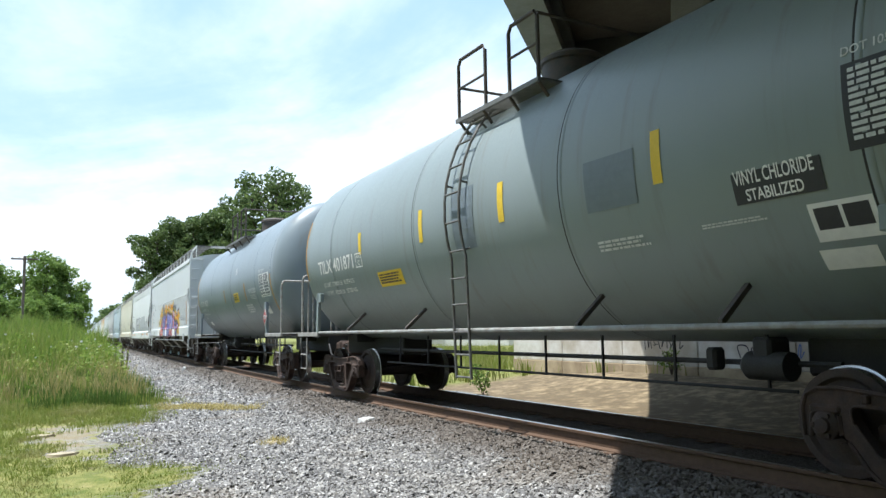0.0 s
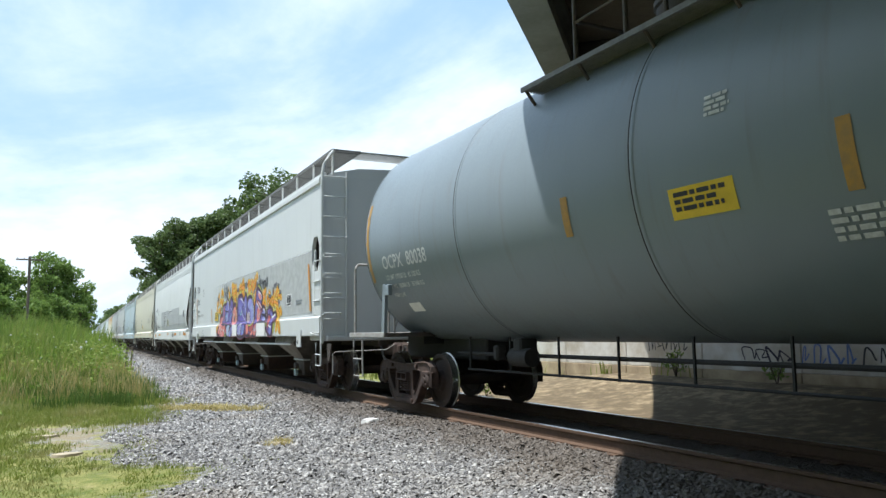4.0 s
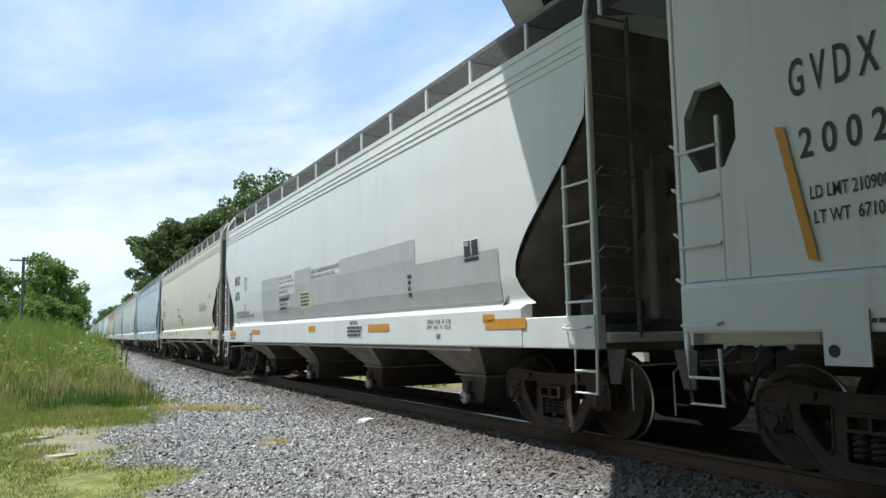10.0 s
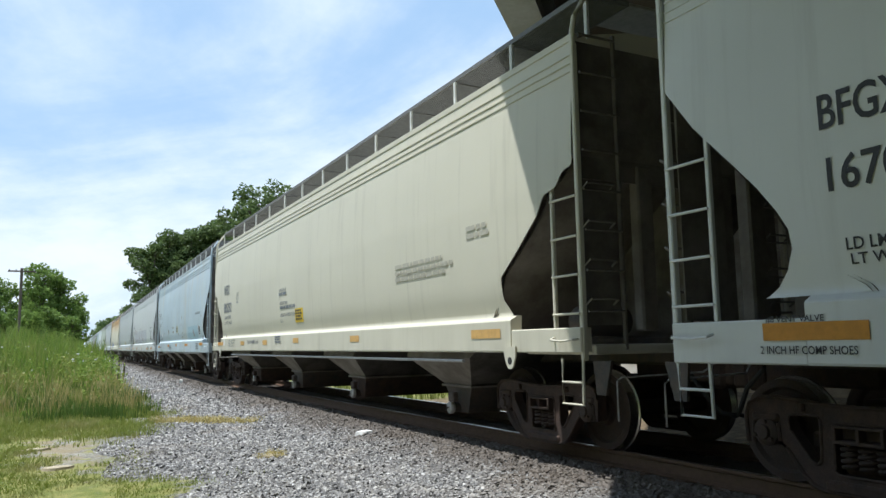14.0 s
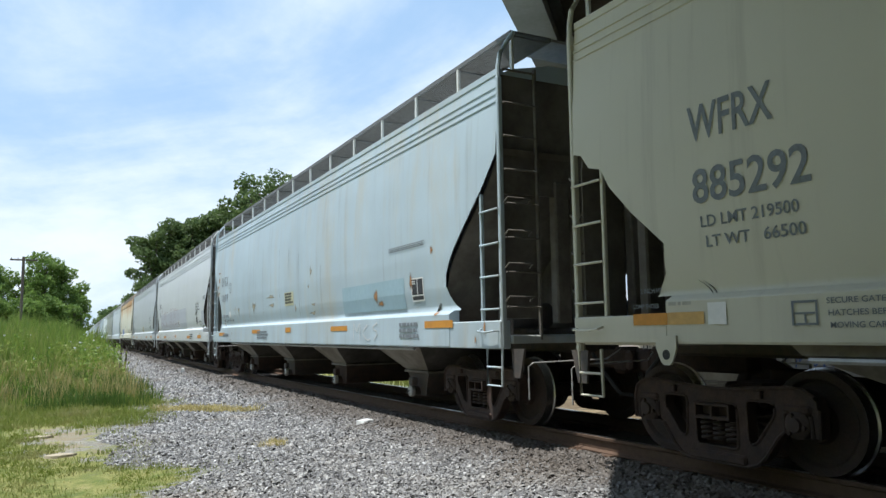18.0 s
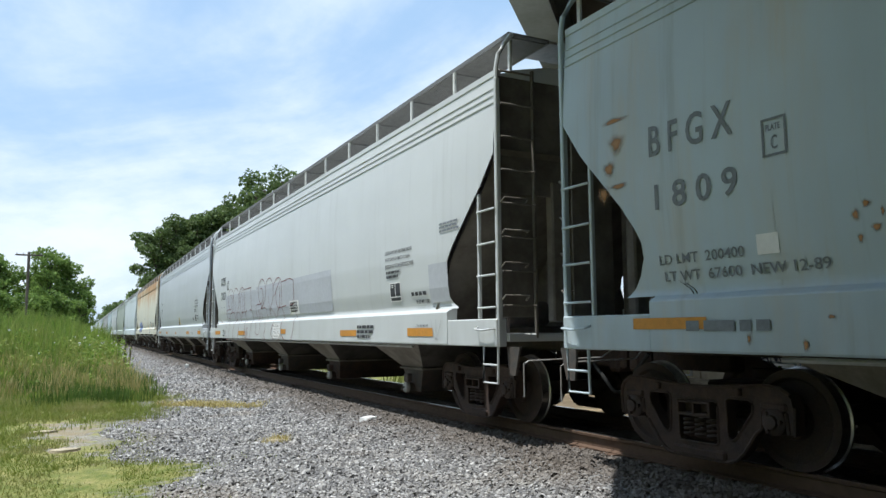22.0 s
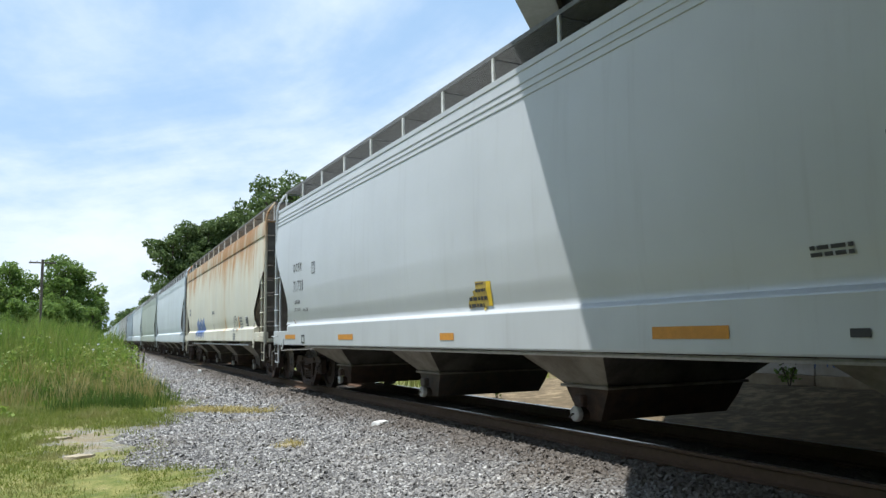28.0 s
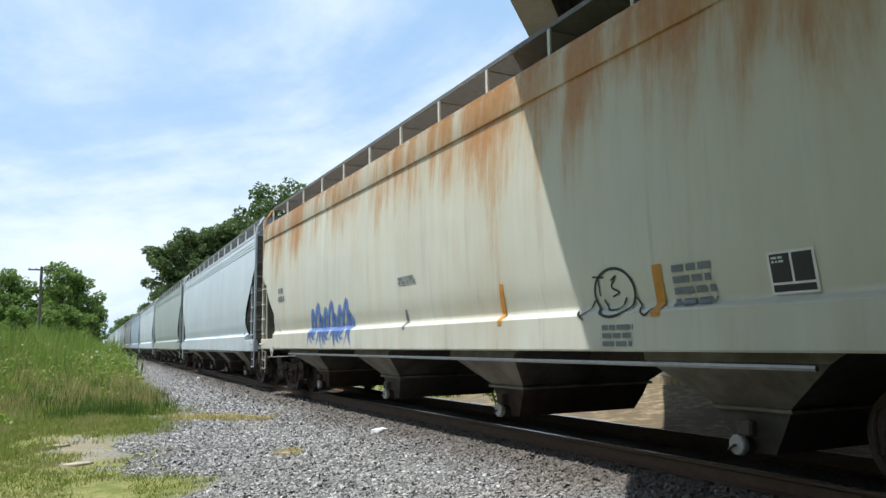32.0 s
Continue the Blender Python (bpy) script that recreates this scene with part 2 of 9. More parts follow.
def gravel_material():
    def build(n, b):
        g = n.add("NewGeometry")
        r = g.outputs["Random Per Island"]
        ramp = n.add("ValToRGB")
        el = ramp.color_ramp.elements
        el[0].position, el[0].color = 0.0, (0.10, 0.099, 0.10, 1)
        el[1].position, el[1].color = 1.0, (0.66, 0.65, 0.635, 1)
        for at, col in ((0.35, (0.205, 0.202, 0.203, 1)), (0.7, (0.34, 0.332, 0.322, 1)), (0.88, (0.45, 0.435, 0.41, 1))):
            e = el.new(at)
            e.color = col
        n.link(r, ramp.inputs[0])
        c = n.mix(n.math("MULTIPLY", n.noise(g.outputs["Position"], 40, 4, 0.7), 0.45), ramp.outputs[0], (0.12, 0.105, 0.09))
        rustn = n.span(n.noise(g.outputs["Position"], 0.7, 4), 0.5, 0.72, 0.0, 0.35)
        c = n.mix(rustn, c, (0.27, 0.215, 0.155))
        s = n.add("SeparateXYZ")
        n.link(g.outputs["Position"], s.inputs[0])
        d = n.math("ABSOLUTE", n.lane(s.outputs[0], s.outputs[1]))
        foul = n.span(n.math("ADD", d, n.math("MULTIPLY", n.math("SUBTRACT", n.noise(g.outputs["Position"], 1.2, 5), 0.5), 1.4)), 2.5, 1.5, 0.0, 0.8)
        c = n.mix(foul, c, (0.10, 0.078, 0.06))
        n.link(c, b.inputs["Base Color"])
        b.inputs["Roughness"].default_value = 0.8
    return material("gravel", build)


GROUND, GRAVEL = ground_material(), gravel_material()
GRASS = leafy("grass", (0.145, 0.205, 0.032), (0.29, 0.315, 0.078), 0.4, (0.39, 0.335, 0.17), 0.6)
WEED = leafy("weeds", (0.09, 0.18, 0.026), (0.26, 0.355, 0.06), 0.45, (0.40, 0.35, 0.13), 0.55)
STRAW = leafy("dry_stalks", (0.36, 0.31, 0.11), (0.52, 0.43, 0.20), 0.3)
REED = leafy("reeds", (0.06, 0.115, 0.022), (0.14, 0.22, 0.045), 0.35)
LEAF = leafy("oak_leaves", (0.06, 0.10, 0.032), (0.175, 0.235, 0.08), 0.4)
LEAF2 = leafy("willow_leaves", (0.095, 0.165, 0.036), (0.24, 0.34, 0.08), 0.45)
BLOOM = plain("white_bloom", (0.8, 0.8, 0.72), 0.7, bump=0)
BARK = plain("bark", (0.11, 0.085, 0.065), 0.9, scale=6, bump=0.5)
POLEWOOD = plain("pole_wood", (0.13, 0.105, 0.085), 0.85, scale=5, bump=0.3)
CONCRETE = plain("concrete", (0.34, 0.325, 0.285), 0.85, scale=1.6, bump=0.2, tint=(0.22, 0.20, 0.17))
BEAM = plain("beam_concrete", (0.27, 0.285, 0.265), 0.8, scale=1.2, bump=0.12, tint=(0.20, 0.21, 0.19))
# darker than the girders: the shade under the deck is in this colour
DECKSHADE = plain("shade_dark_concrete", (0.13, 0.12, 0.10), 0.9, scale=1.5, bump=0.2)
WALLPAINT = plain("white_wall", (0.72, 0.72, 0.70), 0.7, scale=0.8, bump=0.1, tint=(0.52, 0.51, 0.48))
WALLGREY = plain("weathered_wall", (0.66, 0.65, 0.61), 0.8, scale=1.1, bump=0.15, tint=(0.40, 0.35, 0.27))
FOOTING = plain("tan_footing", (0.46, 0.37, 0.24), 0.88, scale=1.4, bump=0.25, tint=(0.25, 0.19, 0.12))
RAIL = plain("rail_rust", (0.14, 0.085, 0.055), 0.75, 0.3, scale=14)
SHINE = plain("worn_steel", (0.55, 0.54, 0.52), 0.28, 1.0, scale=20, bump=0.05)
TIE = plain("creosote_tie", (0.075, 0.058, 0.045), 0.9, scale=9, bump=0.4)
IRON = plain("truck_rust", (0.08, 0.049, 0.037), 0.85, 0.1, scale=7, bump=0.3, tint=(0.042, 0.031, 0.027))
WHEEL = plain("wheel_rust", (0.07, 0.045, 0.036), 0.75, 0.25, scale=6, bump=0.2, tint=(0.05, 0.04, 0.036))
BLACK = plain("black_grime", (0.028, 0.027, 0.026), 0.7, scale=8)
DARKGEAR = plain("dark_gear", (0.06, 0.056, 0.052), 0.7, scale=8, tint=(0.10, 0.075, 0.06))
GALV = plain("galvanised", (0.50, 0.50, 0.49), 0.5, 0.5, scale=12, bump=0.06)
WHITEPAINT = plain("white_paint", (0.78, 0.78, 0.75), 0.5, scale=10, bump=0.04)
INK = plain("black_ink", (0.035, 0.035, 0.04), 0.6, scale=20, bump=0, vary=0.1)
FADEINK = plain("faded_ink", (0.20, 0.22, 0.24), 0.6, scale=20, bump=0)
PALEINK = plain("pale_ink", (0.70, 0.71, 0.70), 0.6, scale=20, bump=0)
ORANGE = plain("orange_reflector", (0.62, 0.27, 0.03), 0.5, scale=12, bump=0, vary=0.2)
YELLOW = plain("yellow_placard", (0.80, 0.55, 0.03), 0.55, scale=9, bump=0, vary=0.12)
SIGNWHITE = plain("sign_white", (0.84, 0.83, 0.80), 0.55, scale=9, bump=0, vary=0.1)
REDP = plain("red_placard", (0.42, 0.07, 0.075), 0.55, scale=9, bump=0)
LABELGREY = plain("label_grey", (0.62, 0.63, 0.61), 0.5, scale=3, bump=0, vary=0.06)
PATCHGREY = plain("grey_patch", (0.46, 0.47, 0.462), 0.55, scale=1.5, bump=0, vary=0.12)
SIDERAIL = plain("side_rail_paint", (0.33, 0.34, 0.33), 0.6, scale=6, bump=0.1, tint=(0.2, 0.18, 0.16))
LADDERGREY = plain("ladder_paint", (0.15, 0.155, 0.15), 0.6, scale=7, bump=0.1, tint=(0.09, 0.08, 0.07))
GRATE = plain("grating", (0.20, 0.20, 0.195), 0.65, 0.3, scale=10, bump=0.05)
RAILGREY = plain("railing_paint", (0.40, 0.40, 0.385), 0.55, scale=9, bump=0.05, tint=(0.25, 0.22, 0.19))
# road grime, darkened further for the shade under the sills
GRIMESHADE = plain("bay_grime_shade", (0.27, 0.245, 0.215), 0.75, scale=2.5, bump=0.15, tint=(0.14, 0.115, 0.095))
# shade of the downward slope faces, put into the colour
BAYSHADE = plain("shade_dark_slope_sheet", (0.10, 0.092, 0.08), 0.8, scale=2.5, bump=0.15, tint=(0.04, 0.035, 0.03))
CAPGREY = plain("cap_plastic", (0.52, 0.51, 0.49), 0.6, scale=11, bump=0, tint=(0.33, 0.31, 0.29))
# end paint darkened to hold the shade between the cars
ENDSHADE = plain("shade_dark_end_paint", (0.20, 0.18, 0.155), 0.75, scale=2.2, bump=0.1, tint=(0.10, 0.085, 0.07))
CAPBLUE = plain("outlet_cap", (0.50, 0.66, 0.72), 0.5, scale=9, bump=0)


# ---- building helpers ----
class Shape:
    """Vertices and faces of one mesh."""
    def __init__(self):
        self.v, self.f, self.m = [], [], []

    def face(self, *pts, mat=0):
        k = len(self.v)
        self.v.extend(tuple(p) for p in pts)
        self.f.append(tuple(range(k, k + len(pts))))
        self.m.append(mat)
        return self

    def add(self, verts, faces, mat=0):
        k = len(self.v)
        self.v.extend(tuple(p) for p in verts)
        self.f.extend(tuple(k + i for i in f) for f in faces)
        self.m.extend([mat] * len(faces))
        return self

    def box(self, x0, x1, y0, y1, z0, z1, c=0.0, mat=0):
        if c <= 0:
            vs = [(x, y, z) for x in (x0, x1) for y in (y0, y1) for z in (z0, z1)]
            return self.add(vs, [(0, 1, 3, 2), (4, 6, 7, 5), (0, 4, 5, 1), (2, 3, 7, 6), (0, 2, 6, 4), (1, 5, 7, 3)], mat)
        c = min(c, (x1 - x0) * 0.45, (y1 - y0) * 0.45, (z1 - z0) * 0.45)
        bm = bmesh.new()
        bmesh.ops.create_cube(bm, size=1.0, matrix=Matrix.Translation(((x0 + x1) / 2, (y0 + y1) / 2, (z0 + z1) / 2)) @ Matrix.Diagonal((x1 - x0, y1 - y0, z1 - z0, 1)))
        bmesh.ops.bevel(bm, geom=list(bm.edges), offset=c, segments=1, affect="EDGES")
        bm.verts.index_update()
        self.add([v.co for v in bm.verts], [[v.index for v in f.verts] for f in bm.faces], mat)
        bm.free()
        return self

    def tube(self, pts, r, seg=8, mat=0, cap=True):
        """A round bar along the points."""
        pts = [Vector(p) for p in pts]
        k, n = len(self.v), len(pts)
        for i, p in enumerate(pts):
            d = (pts[min(i + 1, n - 1)] - pts[max(i - 1, 0)]).normalized()
            a = d.cross(Vector((0, 0, 1)) if abs(d.z) < 0.9 else Vector((0, 1, 0))).normalized()
            b = d.cross(a)
            for j in range(seg):
                t = 2 * math.pi * j / seg
                self.v.append(tuple(p + r * (math.cos(t) * a + math.sin(t) * b)))
        for i in range(n - 1):
            for j in range(seg):
                q = (j + 1) % seg
                self.f.append((k + i * seg + j, k + i * seg + q, k + (i + 1) * seg + q, k + (i + 1) * seg + j))
                self.m.append(mat)
        if cap:
            self.f.append(tuple(k + j for j in reversed(range(seg))))
            self.f.append(tuple(k + (n - 1) * seg + j for j in range(seg)))
            self.m += [mat, mat]
        return self

    def lathe(self, prof, axis, origin, seg=24, mat=0):
        """prof: (along, radius) pairs, turned about axis 'x', 'y' or 'z' through origin."""
        k, n = len(self.v), len(prof)
        for a, r in prof:
            for j in range(seg):
                t = 2 * math.pi * j / seg
                c, s = r * math.cos(t), r * math.sin(t)
                p = {"x": (a, c, s), "y": (s, a, c), "z": (c, s, a)}[axis]
                self.v.append((p[0] + origin[0], p[1] + origin[1], p[2] + origin[2]))
        for i in range(n - 1):
            mt = mat[i] if isinstance(mat, (list, tuple)) else mat
            for j in range(seg):
                q = (j + 1) % seg
                self.f.append((k + i * seg + j, k + i * seg + q, k + (i + 1) * seg + q, k + (i + 1) * seg + j))
                self.m.append(mt)
        return self

    def prism(self, outline, lo, hi, axis="x", mat=0):
        """The outline, in the two other axes in order, drawn out along axis from lo to hi."""
        n = len(outline)
        put = {"x": lambda a, p: (a, p[0], p[1]), "y": lambda a, p: (p[0], a, p[1]), "z": lambda a, p: (p[0], p[1], a)}[axis]
        vs = [put(lo, p) for p in outline] + [put(hi, p) for p in outline]
        fs = [tuple(range(n)), tuple(reversed(range(n, 2 * n)))]
        fs += [(i, i + n, (i + 1) % n + n, (i + 1) % n) for i in range(n)]
        return self.add(vs, fs, mat)

    def mesh(self, name, mats, smooth=0.6):
        me = bpy.data.meshes.new(name)
        me.from_pydata(self.v, [], self.f)
        for m in mats if isinstance(mats, (list, tuple)) else [mats]:
            me.materials.append(m)
        if len(me.materials) > 1:
            me.polygons.foreach_set("material_index", self.m)
        bm = bmesh.new()
        bm.from_mesh(me)
        bmesh.ops.remove_doubles(bm, verts=bm.verts, dist=0.0002)
        bmesh.ops.recalc_face_normals(bm, faces=bm.faces)
        bm.to_mesh(me)
        bm.free()
        if smooth:
            me.shade_smooth()
            me.set_sharp_from_angle(angle=smooth)
        me.update()
        return me


def part(name, shape, mats, parent=None, label="", at=None, smooth=0.6):
    """One mesh object under its thing; shape is a Shape, or a mesh to share."""
    me = shape if isinstance(shape, bpy.types.Mesh) else shape.mesh(name, mats, smooth)
    ob = new(name, me)
    ob.parent = parent
    if at is not None:
        ob.matrix_basis = at
    return tagged(ob, label)


def raw(name, verts, faces, mat, smooth=False):
    """A large mesh from arrays, as it stands."""
    me = bpy.data.meshes.new(name)
    me.from_pydata(np.asarray(verts).tolist(), [], np.asarray(faces).tolist())
    me.materials.append(mat)
    if smooth:
        me.shade_smooth()
    return me


def piece_mesh(name, l, w, h, mat, c=0.004):
    return Shape().box(-l / 2, l / 2, -w / 2, w / 2, -h / 2, h / 2, c).mesh(name, mat)


# ---- ground ----
rng = np.random.default_rng(7)


def lane(x, y):
    """Metres to the right of the track's centre line."""
    return x - XC - bend(y)


def ripple(x, y):
    return 0.5 * np.sin(x * 1.3 + 0.7 * np.sin(y * 0.9)) * np.cos(y * 1.1 + 0.4 * np.sin(x * 1.7)) + 0.25 * np.sin(x * 3.1 + y * 2.3) + 0.25 * np.cos(y * 3.7 - x * 1.9)


def height(x, y):
    x, y = np.asarray(x, float), np.asarray(y, float)
    d = lane(x, y)
    z = np.interp(d, [-60, -14, -9, -6.2, -4.2, -2.7, -1.75, -1.45, 1.45, 1.75, 3.0, 4.5, 7.0, 8.6, 9.4, 30], [-0.3, -0.25, -0.35, -0.42, -0.39, -0.34, -0.205, -0.185, -0.185, -0.21, -0.52, -0.55, -0.45, -0.36, -0.4, -0.5])
    near = np.exp(-((y - 20) / 60) ** 2)
    z = z + 0.022 * ripple(x * 0.9, y * 0.9) * np.clip((np.abs(d) - 1.6) * 2, 0, 1)
    z = z + 0.30 * np.exp(-((x - 14.6) / 1.9) ** 2) * np.clip((22 - y) / 5, 0, 1) * np.clip((y + 4) / 5, 0, 1)
    z = z + 0.75 * np.clip((-d - 4.0) / 4, 0, 1) * np.clip((y - 22) / 12, 0, 1) * near
    return z


def grid_lines(*runs):
    out = []
    for a, b, n in runs:
        out += list(np.linspace(a, b, n, endpoint=False))
    return np.array(out + [runs[-1][1]])


gx = grid_lines((-2500, -300, 8), (-300, -40, 14), (-40, -8, 28), (-8, 1, 40), (1, 9.5, 110), (9.5, 22, 50), (22, 60, 20), (60, 400, 16), (400, 2500, 8))
gy = grid_lines((-400, -40, 12), (-40, -4, 24), (-4, 26, 150), (26, 70, 90), (70, 180, 55), (180, 600, 30), (600, 4200, 14))
GX, GY = np.meshgrid(gx, gy)
GZ = height(GX, GY)
nx, ny = len(gx), len(gy)
gi = np.arange((nx - 1) * (ny - 1))
a0 = (gi // (nx - 1)) * nx + gi % (nx - 1)
ground = new("ground", raw("ground", np.stack([GX.ravel(), GY.ravel(), GZ.ravel()], 1), np.stack([a0, a0 + 1, a0 + nx + 1, a0 + nx], 1), GROUND, True))
tagged(ground, "gravel shoulder, sandy soil and rough grass beside the railway", "ground", kind="structure")


def near_edge(y):
    """The gravel's edge on the near side, in metres from the track's centre line."""
    return np.interp(y, [0, 8.4, 9.4, 10.6, 13.5, 15, 17, 20, 25, 40, 70, 120], [-5.5, -5.5, -4.7, -5.5, -5.4, -4.85, -4.4, -4.3, -4.2, -3.8, -3.2, -3.0])


# loose stones of the ballast, one joined sheet
def stones(name, x0, x1, y0, y1, count, size, keep, label):
    r = np.random.default_rng(len(name) + count)
    x, y = r.uniform(x0, x1, count), y0 + (y1 - y0) * r.uniform(0, 1, count) ** 1.25
    k = keep(x, y)
    x, y = x[k] + bend(y[k]), y[k]
    n = len(x)
    base = np.array([(-1, -1, -.6), (1, -1, -.6), (1, 1, -.6), (-1, 1, -.6), (-.7, -.7, .6), (.7, -.6, .5), (.6, .7, .65), (-.6, .6, .5)])
    fc = np.array([(4, 5, 6, 7), (0, 1, 5, 4), (1, 2, 6, 5), (2, 3, 7, 6), (3, 0, 4, 7)])
    s = size * (0.55 + 0.75 * r.uniform(0, 1, n) ** 1.6)
    v = base[None] * (1 + 0.35 * r.uniform(-1, 1, (n, 8, 3))) * s[:, None, None] * np.stack([r.uniform(.7, 1.3, n), r.uniform(.7, 1.3, n), r.uniform(.6, 1.0, n)], 1)[:, None]
    q = r.normal(size=(n, 4)) * (0.55, 0.35, 0.35, 1.0) + (1, 0, 0, 0)
    q /= np.linalg.norm(q, axis=1)[:, None]
    w, qx, qy, qz = q.T
    rot = np.stack([1 - 2 * (qy * qy + qz * qz), 2 * (qx * qy - w * qz), 2 * (qx * qz + w * qy), 2 * (qx * qy + w * qz), 1 - 2 * (qx * qx + qz * qz), 2 * (qy * qz - w * qx), 2 * (qx * qz - w * qy), 2 * (qy * qz + w * qx), 1 - 2 * (qx * qx + qy * qy)], 1).reshape(n, 3, 3)
    v = np.einsum("nij,nkj->nki", rot, v) + np.stack([x, y, height(x, y) + s * r.uniform(0.0, 0.45, n)], 1)[:, None]
    f = (fc[None] + 8 * np.arange(n)[:, None, None]).reshape(-1, 4)
    return tagged(new(name, raw(name, v.reshape(-1, 3), f, GRAVEL)), label, "gravel", kind="stuff")


def on_shoulder(x, y):
    d = x - XC
    e = near_edge(y) + 0.5 * ripple(x * 0.8, y * 0.6)
    return (d > e) & ~((np.abs(d + 0.7535) < 0.1) | (np.abs(d - 0.7535) < 0.1))


stones("ballast_gravel", 0.3, 5.65, 3.6, 17, 62000, 0.0195, on_shoulder, "loose grey crushed-stone ballast beside the rails")
stones("ballast_gravel", 2.4, 5.65, 15.5, 52, 34000, 0.028, on_shoulder, "loose grey crushed-stone ballast beside the rails")
stones("ballast_gravel", 3.0, 5.65, 50, 90, 9000, 0.045, on_shoulder, "loose grey crushed-stone ballast beside the rails")
stones("far_ballast", 7.3, 10.4, 5, 34, 9000, 0.034, lambda x, y: x - XC < 3.0 + 0.8 * ripple(x, y), "grey ballast on the far shoulder of the track")

# ---- track ----
track = tagged(new("railway_track"), "single railway track of rusty rails on dark wooden ties", "track", kind="structure")


def rail_mesh(side):
    prof = [(-.07, -.172), (.07, -.172), (.07, -.160), (.012, -.142), (.009, -.045), (.036, -.034), (.037, -.006), (.030, 0), (-.030, 0), (-.037, -.006), (-.036, -.034), (-.009, -.045), (-.012, -.142), (-.07, -.160)]
    ys = list(range(-30, 60, 3)) + list(range(60, 420, 10))
    vs = [(XC + bend(y) + side * 0.7535 + px, y, pz) for y in ys for px, pz in prof]
    n = len(prof)
    s = Shape()
    fs, ms = [], []
    for i in range(len(ys) - 1):
        for j in range(n):
            fs.append((i * n + j, i * n + (j + 1) % n, (i + 1) * n + (j + 1) % n, (i + 1) * n + j))
            ms.append(1 if j == 7 else 0)
    s.add(vs, fs)
    s.m = ms
    return s


for side in (-1, 1):
    part("rail", rail_mesh(side), [RAIL, SHINE], track, "rust-brown steel rail with a worn bright head", smooth=0.4)
tie_m = [piece_mesh("tie", 2.6 + 0.04 * i, 0.23, 0.18, TIE, 0.012) for i in range(3)]
plate_m = piece_mesh("tie_plate", 0.30, 0.19, 0.02, RAIL, 0.004)
for i, y in enumerate(np.arange(-4, 60, 0.53)):
    a = pose(XC + bend(y) + random.uniform(-.04, .04), y + random.uniform(-.03, .03), -0.275 + random.uniform(-.012, .006), 0, 0, random.uniform(-1.2, 1.2))
    part("tie", tie_m[i % 3], None, track, at=a)
    for s in (-1, 1):
        if y < 26:
            part("tie_plate", plate_m, None, track, at=pose(XC + bend(y) + s * 0.7535, y, -0.178))

# ---- overpass ----
bridge = tagged(new("road_overpass"), "concrete girder road overpass crossing the railway on a skew", "overpass")
BZ = 6.9                                # clearance over the rails
bridge.matrix_world = pose(0, 0, 0, 0, 0, -45.0)
# in the overpass's own space y runs along it and x across, from its sunny edge to its middle
GIRDER = [(-.33, 0), (.33, 0), (.33, .18), (.11, .42), (.11, 1.0), (.26, 1.18), (.26, 1.36), (-.26, 1.36), (-.26, 1.18), (-.11, 1.0), (-.11, .42), (-.33, .18)]
girder = Shape().prism(GIRDER, -60, 75, "y")
girder_me = girder.mesh("girder", BEAM, 0.3)
for i in range(12):
    part("girder", girder_me, None, bridge, "buff concrete bridge girder", at=pose(-2.17 + 2.8 * i, 0, BZ))
part("deck", Shape().box(-2.75, 29.6, -60, 75, BZ + 1.362, BZ + 1.62, 0.02), DECKSHADE, bridge, "concrete deck slab with shade put into its colour")
part("parapet", Shape().prism([(-2.86, BZ + 1.38), (-2.5, BZ + 1.622), (-2.5, BZ + 1.95), (-2.56, BZ + 2.2), (-2.86, BZ + 2.2)], -60, 75, "y"), BEAM, bridge, "concrete edge parapet")
part("parapet", Shape().prism([(29.7, BZ + 1.38), (29.35, BZ + 1.622), (29.35, BZ + 2.4), (29.7, BZ + 2.4)], -60, 75, "y"), BEAM, bridge, "concrete edge parapet")
for y in (-18.0, -6.0, 6.0, 18.0, 30.0):
    for i in range(11):
        x0 = -2.17 + 2.8 * i
        part("diaphragm", Shape().box(x0 + .112, x0 + 2.688, y - .12, y + .12, BZ + .45, BZ + 1.36, 0.02), DECKSHADE, bridge)
        part("utility_pipe" if i == 0 else "brace", Shape().tube([(x0 + .3, y + 4.4, BZ + .55), (x0 + 2.5, y + 4.4, BZ + .55)], 0.045, 8), GALV, bridge)
# solid wall added to keep sky light out from the overpass's far end
part("added_far_abutment", Shape().box(-1.3, 29.8, 27.0, 29.5, -1.0, BZ - .01, 0.05), CONCRETE, bridge, "concrete abutment wall added to block sky light")

# an unseen near abutment with a paved slope, added behind the eye to block light
part("abutment", Shape().box(-2.9, 29.7, -21.0, -16.0, -1.0, BZ - .01, 0.05), CONCRETE, bridge, "concrete abutment wall added to block sky light")
part("paved_slope", Shape().prism([(-16.0, BZ - 1.6), (-16.0, -1.0), (-5.0, -1.0), (-5.0, -.42)], -4.5, 31.0, "x"), CONCRETE, bridge, "unseen paved slope added below the abutment")

# low concrete wall with graffiti on the far side, under the overpass
wall = tagged(new("retaining_wall"), "low weathered concrete wall with dark scrawls under the overpass", "wall", kind="structure")
for i in range(11):
    y0 = 23.6 - 3.0 * i
    part("panel", Shape().box(15.6, 15.95, y0 - 2.985, y0, 0.12, 1.15, 0.02), WALLGREY, wall)
    part("footing", Shape().box(15.57, 15.95, y0 - 2.985, y0, -0.7, 0.118, 0.015), FOOTING, wall, "tan weathered footing course")


